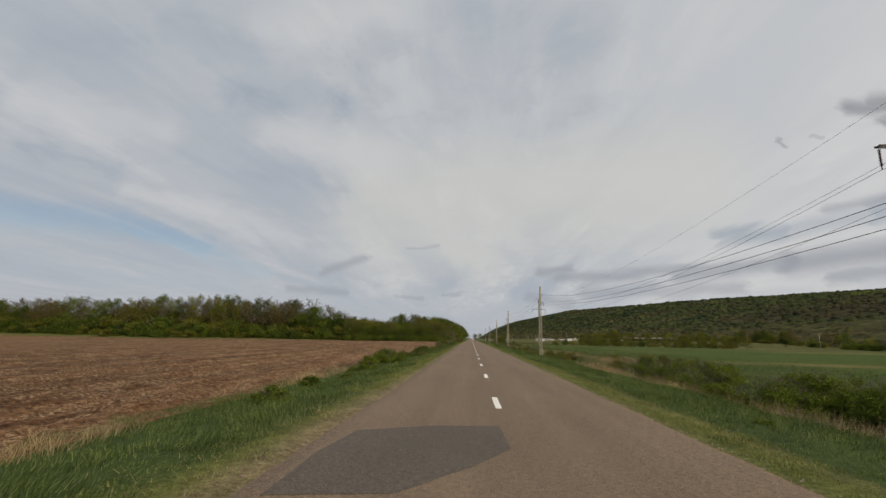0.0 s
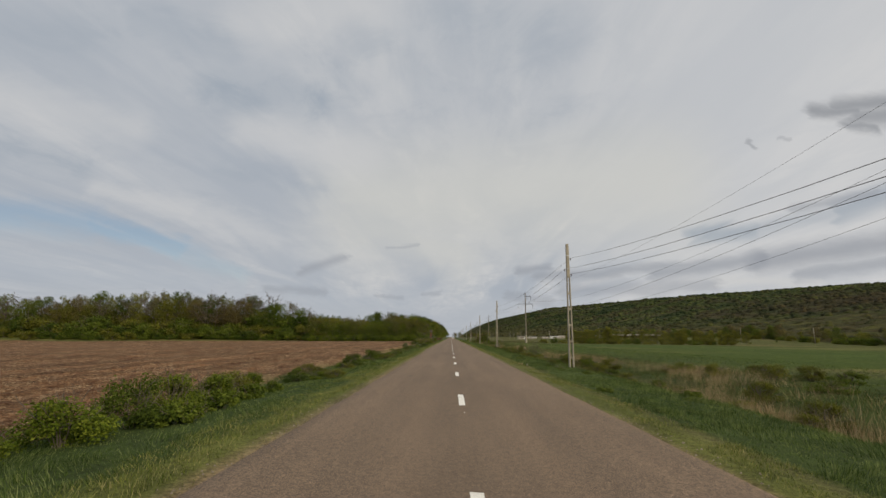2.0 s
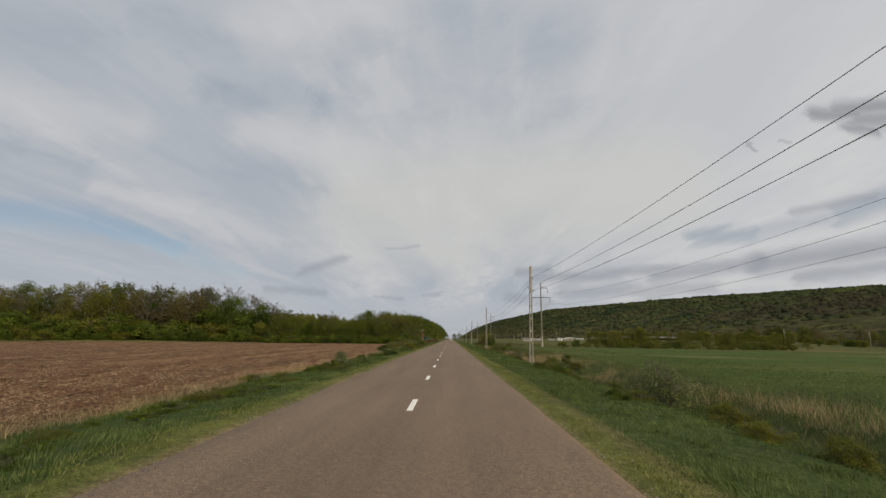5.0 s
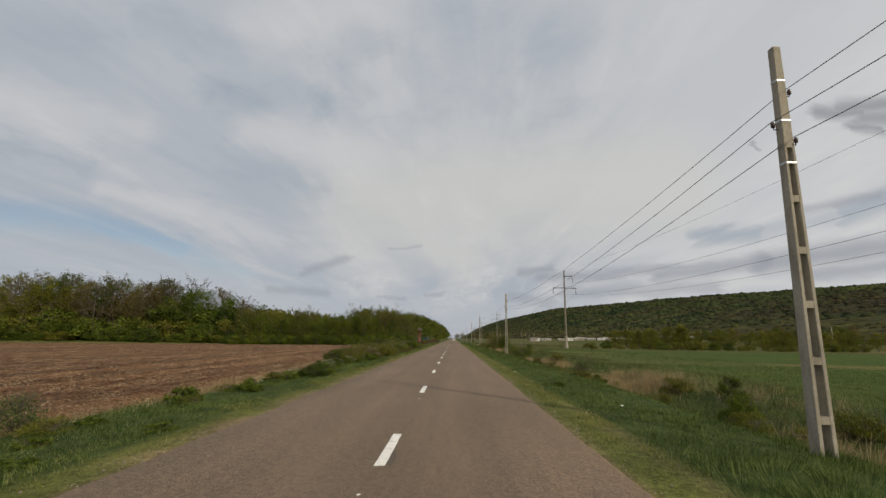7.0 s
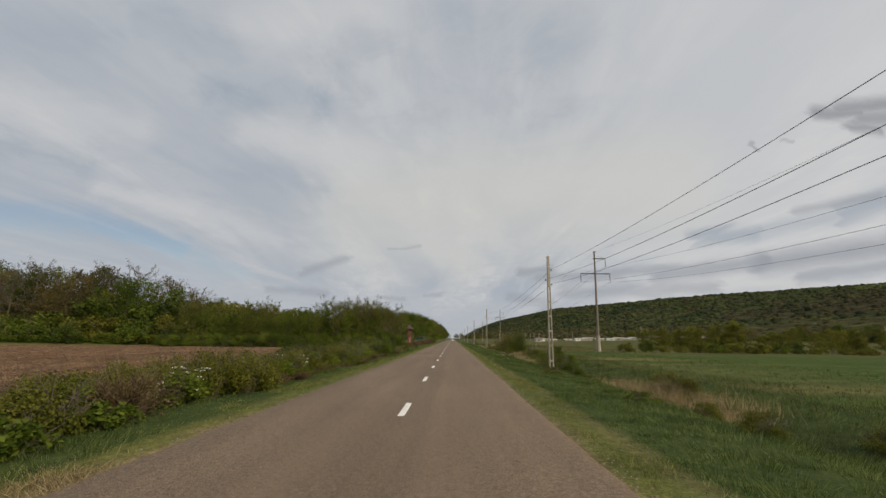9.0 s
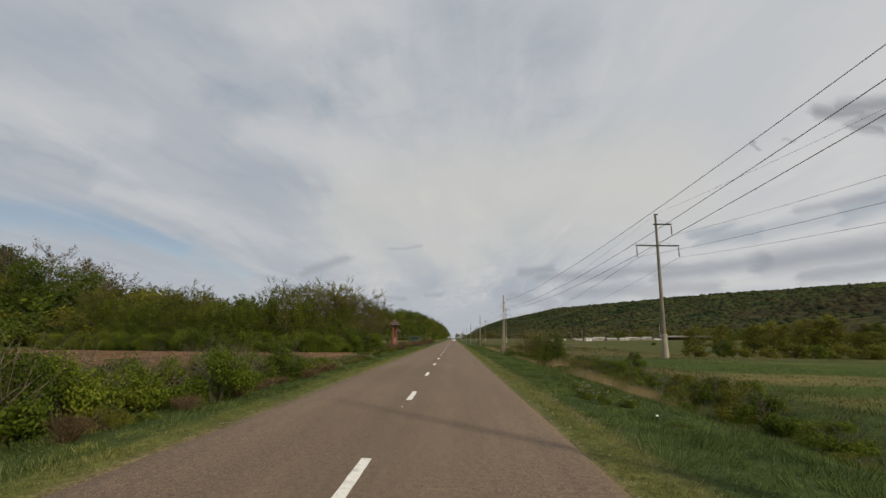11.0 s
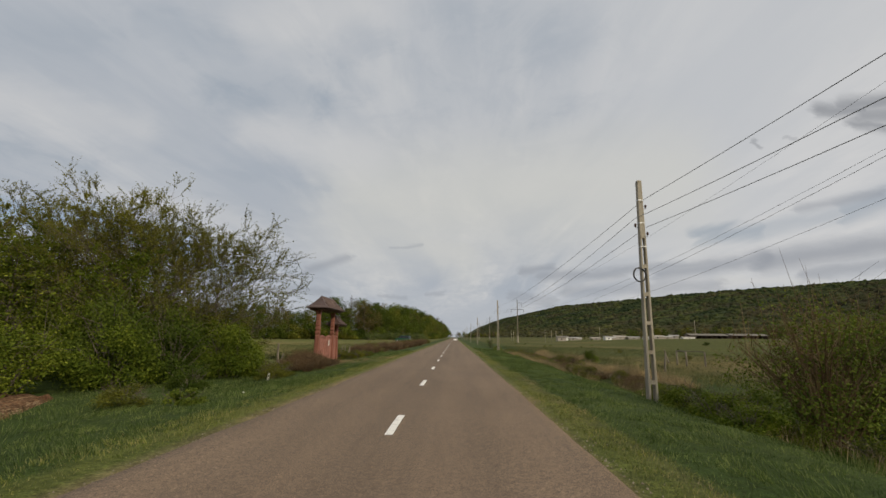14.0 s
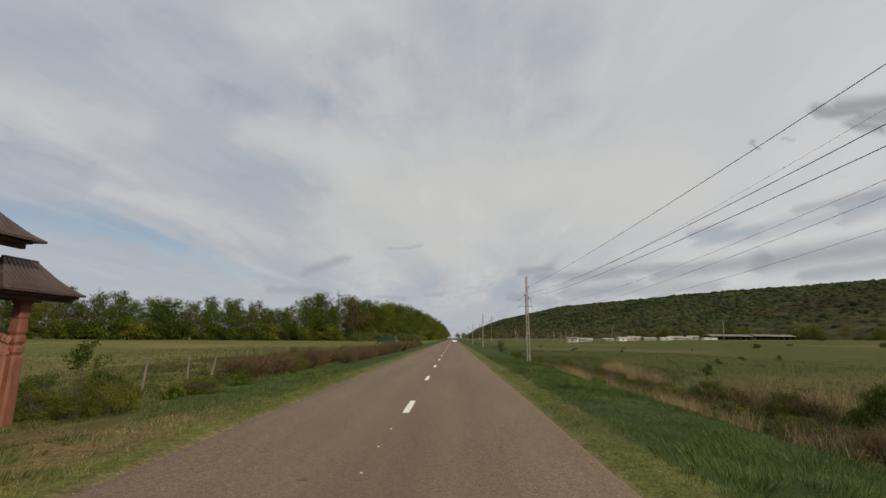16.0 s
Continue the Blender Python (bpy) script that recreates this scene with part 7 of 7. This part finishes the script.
def build_small():
    rng = np.random.default_rng(201)
    spots = [(-13.6, 241.2, 1.5), (-12.2, 243.2, 1.45), (-10.5, 238.9, 0.9), (-19.5, 243.8, 1.2), (-10.1, 254.2, 1.15), (-10.7, 258.0, 1.1), (-10.7, 260.2, 1.0), (-11.0, 264.5, 1.2), (-11.1, 269.0, 1.1), (-11.2, 274.0, 1.2)]
    for i, (x, y, h) in enumerate(spots):
        ob = new("fence_post", post_mesh(300 + i, h, 0.085 if i < 2 else 0.055).mesh("fence_post", GREYWOOD, True))
        ob.matrix_basis = Matrix.Translation((x, y, float(ground_z(x, y)))) @ Matrix.Rotation(rng.normal(0, 0.07), 4, "Y") @ Matrix.Rotation(rng.normal(0, 0.05), 4, "X")
        tagged(ob, "weathered grey wooden fence post in the grass", "post", "fence posts")
    # remains of a wooden pen in the pasture
    z = float(ground_z(22.2, 251.5))
    pen = empty("pen_frame", "broken frame of a wooden pen in the pasture", "fence")
    corners = [(22.2, 253.0), (22.0, 250.8), (23.3, 250.1)]
    for x, y in corners:
        part("post", Geo().tube([(x, y, z - 0.3), (x + 0.03, y, z + 0.6), (x + 0.01, y, z + 1.3)], [0.085, 0.08, 0.075], 7), GREYWOOD, pen, "", True)
    for a, b in (((22.2, 253.0), (23.3, 250.1)), ((22.2, 253.0), (22.0, 250.8))):
        part("rail", Geo().tube([(a[0], a[1], z + 1.33), (b[0], b[1], z + 1.31)], 0.05, 6), GREYWOOD, pen)
    for x, y, h, ln in ((22.8, 256.1, 1.35, -0.35), (16.0, 241.6, 1.3, -0.04)):
        ob = new("fence_post", post_mesh(int(x * 10), h, 0.075).mesh("fence_post", GREYWOOD, True))
        ob.matrix_basis = Matrix.Translation((x, y, float(ground_z(x, y)))) @ Matrix.Rotation(ln, 4, "Y")
        tagged(ob, "leaning grey wooden post in the pasture", "post", "pasture posts")
    # rubbish dumped in the verge
    heap = empty("litter_heap", "small heap of white and blue rubbish in the grass", "litter")
    zb = float(ground_z(-5.6, 107.4))
    for i in range(11):
        a, r = rng.uniform(0, 6.28), 0.45 * math.sqrt(rng.random())
        g = Geo().box((0, 0, 0), (rng.uniform(0.03, 0.09), rng.uniform(0.03, 0.07), rng.uniform(0.015, 0.035)), None, 0.02)
        m = Matrix.Translation((-5.6 + r * math.cos(a), 107.4 + 1.6 * r * math.sin(a), zb + 0.03 + 0.08 * rng.random())) @ Matrix.Rotation(rng.uniform(0, 3), 4, "Z") @ Matrix.Rotation(rng.normal(0, 0.5), 4, "X")
        part("scrap", g, BLUE if i == 3 else WHITE, heap, "crumpled blue scrap" if i == 3 else "", False, m)
    # white marker stub at the verge
    x, y = -7.35, 229.2
    g = Geo().box((0, 0, 0.08), (0.09, 0.09, 0.50), None, 0.02)
    ob = new("marker_post", g.mesh("marker_post", WHITE))
    ob.matrix_basis = Matrix.Translation((x, y, float(ground_z(x, y)))) @ Matrix.Rotation(0.12, 4, "Y")
    tagged(ob, "short white painted marker stub in the verge", "marker")
    for x, y in ((5.9, 174.6), (-5.2, 222.0), (5.3, 118.2), (-6.6, 237.6), (4.0, 129.0), (4.0, 63.4)):
        g = Geo().box((0, 0, 0.05), (0.05, 0.06, 0.012), Matrix.Rotation(0.3, 3, "X"), 0.02).box((0.03, 0.02, 0.055), (0.03, 0.03, 0.012), Matrix.Rotation(-0.6, 3, "Y"), 0.02)
        ob = new("paper_scrap", g.mesh("paper_scrap", WHITE))
        ob.location = (x, y, float(ground_z(x, y)) + 0.06)
        tagged(ob, "crumpled white scrap of litter in the grass", "litter", "litter")


def car_body(root, paint, L, W, H, roofline, glass):
    """A car body from its side profile, with a narrower glass house, wheels and lights."""
    n = len(roofline)
    g = Geo()
    half = W / 2
    prof = [(-L / 2, 0.28), (-L / 2, 0.62), (-L / 2 + 0.08, 0.86)] + [(y, 0.92 + 0.04 * math.cos(y)) for y in np.linspace(-L / 2 + 0.4, L / 2 - 0.4, 6)] + [(L / 2 - 0.06, 0.80), (L / 2, 0.55), (L / 2 - 0.02, 0.28)]
    m = len(prof)
    pts = [(s * (half - (0.05 if z > 0.85 or z < 0.3 else 0)), y, z) for s in (-1, 1) for y, z in prof]
    g.add(pts, [tuple(range(m)), tuple(range(2 * m - 1, m - 1, -1))] + [((i + 1) % m, i, m + i, m + (i + 1) % m) for i in range(m)])
    part("body", g, paint, root)
    cab = Geo()
    pts = [(s * (half - 0.06 - 0.16 * (z - 0.9) / (H - 0.9)), y, z) for s in (-1, 1) for y, z in roofline]
    cab.add(pts, [tuple(range(n)), tuple(range(2 * n - 1, n - 1, -1))] + [((i + 1) % n, i, n + i, n + (i + 1) % n) for i in range(n)])
    part("glass_house", cab, CAR_GLASS, root, "dark tinted windows")
    ya, yb = roofline[1][0], roofline[-2][0]
    part("roof", Geo().box((0, (ya + yb) / 2, H + 0.01), (W - 0.42, abs(yb - ya) + 0.1, 0.06), None, 0.1), paint, root)
    for s in (-1, 1):
        for y in (roofline[1][0], (ya + yb) / 2, roofline[-2][0]):
            part("pillar", Geo().tube([(s * (half - 0.06), y * 1.06, 0.9), (s * (half - 0.19), y, H)], 0.035, 6), paint, root)
        for y in (-L / 2 + 0.8, L / 2 - 0.85):
            wheel = part("wheel", Geo().tube([(s * (half - 0.2), y, 0.31), (s * (half + 0.005), y, 0.31)], 0.31, 18), RUBBER, root)
            part("rim", Geo().tube([(s * (half - 0.1), y, 0.31), (s * (half + 0.012), y, 0.31)], 0.19, 14), STEEL, wheel)
        part("tail_lamp", Geo().box((s * (half - 0.16), -L / 2 - 0.005, 0.74), (0.20, 0.03, 0.16)), REDWOOD, root)
    part("bumper", Geo().box((0, -L / 2 - 0.02, 0.42), (W - 0.1, 0.08, 0.16), None, 0.03), paint, root)


def build_cars():
    root = empty("car", "small white car far ahead in its lane", "car")
    car_body(root, CAR_WHITE, 4.1, 1.72, 1.46, [(-1.95, 0.92), (-1.55, 1.46), (0.35, 1.46), (1.15, 0.94)], True)
    root.location = (1.5, 405.0, -0.01)
    root = empty("van", "green estate van parked behind the brambles", "car")
    car_body(root, CAR_GREEN, 4.4, 1.75, 1.72, [(-2.1, 0.92), (-1.95, 1.72), (0.55, 1.72), (1.35, 0.96)], True)
    root.matrix_basis = Matrix.Translation((-13.4, 340.0, float(ground_z(-13.4, 340)) + 0.55)) @ Matrix.Rotation(radians(72), 4, "Z")
    g = Geo()
    g.add([(-16.5, 335, -0.9), (-10.5, 335, -0.9), (-10.5, 345, -0.9), (-16.5, 345, -0.9), (-15.8, 336.5, float(ground_z(-13.4, 340)) + 0.55), (-11.2, 336.5, float(ground_z(-13.4, 340)) + 0.55), (-11.2, 343.5, float(ground_z(-13.4, 340)) + 0.55), (-15.8, 343.5, float(ground_z(-13.4, 340)) + 0.55)],
          [(0, 1, 5, 4), (1, 2, 6, 5), (2, 3, 7, 6), (3, 0, 4, 7), (4, 5, 6, 7)])
    tagged(new("gravel_stand", g.mesh("gravel_stand", GRAVEL)), "low gravel stand for parked cars", "gravel", kind="structure")


def shed(x, y, w, d, h, roof_h, turn, wall, roof, label, group, bays=0):
    root = empty("farm_shed", label, "shed", group, Matrix.Translation((x, y, float(ground_z(x, y)) - 0.1)) @ Matrix.Rotation(radians(turn), 4, "Z"))
    if bays:
        part("back_wall", Geo().box((0, d / 2 - 0.1, h / 2), (w, 0.2, h)), wall, root)
        for s in (-1, 1):
            part("end_wall", Geo().box((s * (w / 2 - 0.1), 0, h / 2), (0.2, d - 0.2, h)), wall, root)
        for i in range(bays + 1):
            part("post", Geo().box((-w / 2 + 0.25 + (w - 0.5) * i / bays, -d / 2 + 0.15, h / 2), (0.2, 0.2, h)), GREYWOOD, root)
    else:
        part("wall", Geo().box((0, 0, h / 2), (w, d, h)), wall, root)
        for i in range(max(1, int(w / 5))):
            xx = -w / 2 + (i + 0.5) * w / max(1, int(w / 5))
            part("window", Geo().box((xx, -d / 2 - 0.01, h * 0.55), (1.1, 0.08, h * 0.3)), CAR_GLASS, root)
    e = 0.5
    g = Geo().add([(-w / 2 - e, -d / 2 - e, h - 0.1), (w / 2 + e, -d / 2 - e, h - 0.1), (w / 2 + e, d / 2 + e, h - 0.1), (-w / 2 - e, d / 2 + e, h - 0.1), (-w / 2 - e, 0, h + roof_h), (w / 2 + e, 0, h + roof_h)],
                  [(0, 1, 5, 4), (2, 3, 4, 5), (0, 4, 3), (1, 2, 5), (3, 2, 1, 0)])
    part("roof", g, roof, root)
    return root


def build_farm():
    rng = np.random.default_rng(301)
    for i in range(2):
        shed(188 + 33 * i, 560 + 6 * i, 27, 10, 2.5, 1.3, 0, DARKWOOD, DULLROOF, "long open farm shed with a dull roof below the hill", "long farm sheds", 7)
    for i in range(13):
        x = 78 + 7.6 * i + rng.normal(0, 1)
        shed(x, 548 + rng.normal(0, 5), rng.uniform(4.5, 9), 4, rng.uniform(1.2, 2.3), rng.uniform(0.4, 0.9), rng.normal(0, 6), PLASTER if i % 4 else WHITE, SHEET if i % 3 else PLASTER, "low whitish hut with a pale roof below the hill", "low huts")
    shed(72, 520, 5.5, 5, 2.6, 0.8, 0, PLASTER, DULLROOF, "small plastered pump house beside thin masts", "pump house")
    for i, x in enumerate((60, 64, 67, 71)):
        g = Geo().tube([(x, 512, -1.2), (x, 512, 7.0)], [0.14, 0.09], 8)
        tagged(new("mast", g.mesh("mast", CONCRETE, True)), "thin pale mast beside the pump house", "mast", "masts")
    for x, y, h in ((140, 480, 11), (180, 330, 10), (225, 330, 10), (110, 560, 9), (44, 560, 8), (52, 610, 8)):
        z = float(ground_z(x, y))
        g = Geo().rings([(z - 0.4, 0.17), (z + h, 0.10)], 8, (x, y))
        tagged(new("far_pole", g.mesh("far_pole", CONCRETE, True)), "thin concrete pole standing far off in the fields", "pole", "far poles")


build_lines()
build_gate()
build_small()
build_cars()
build_farm()
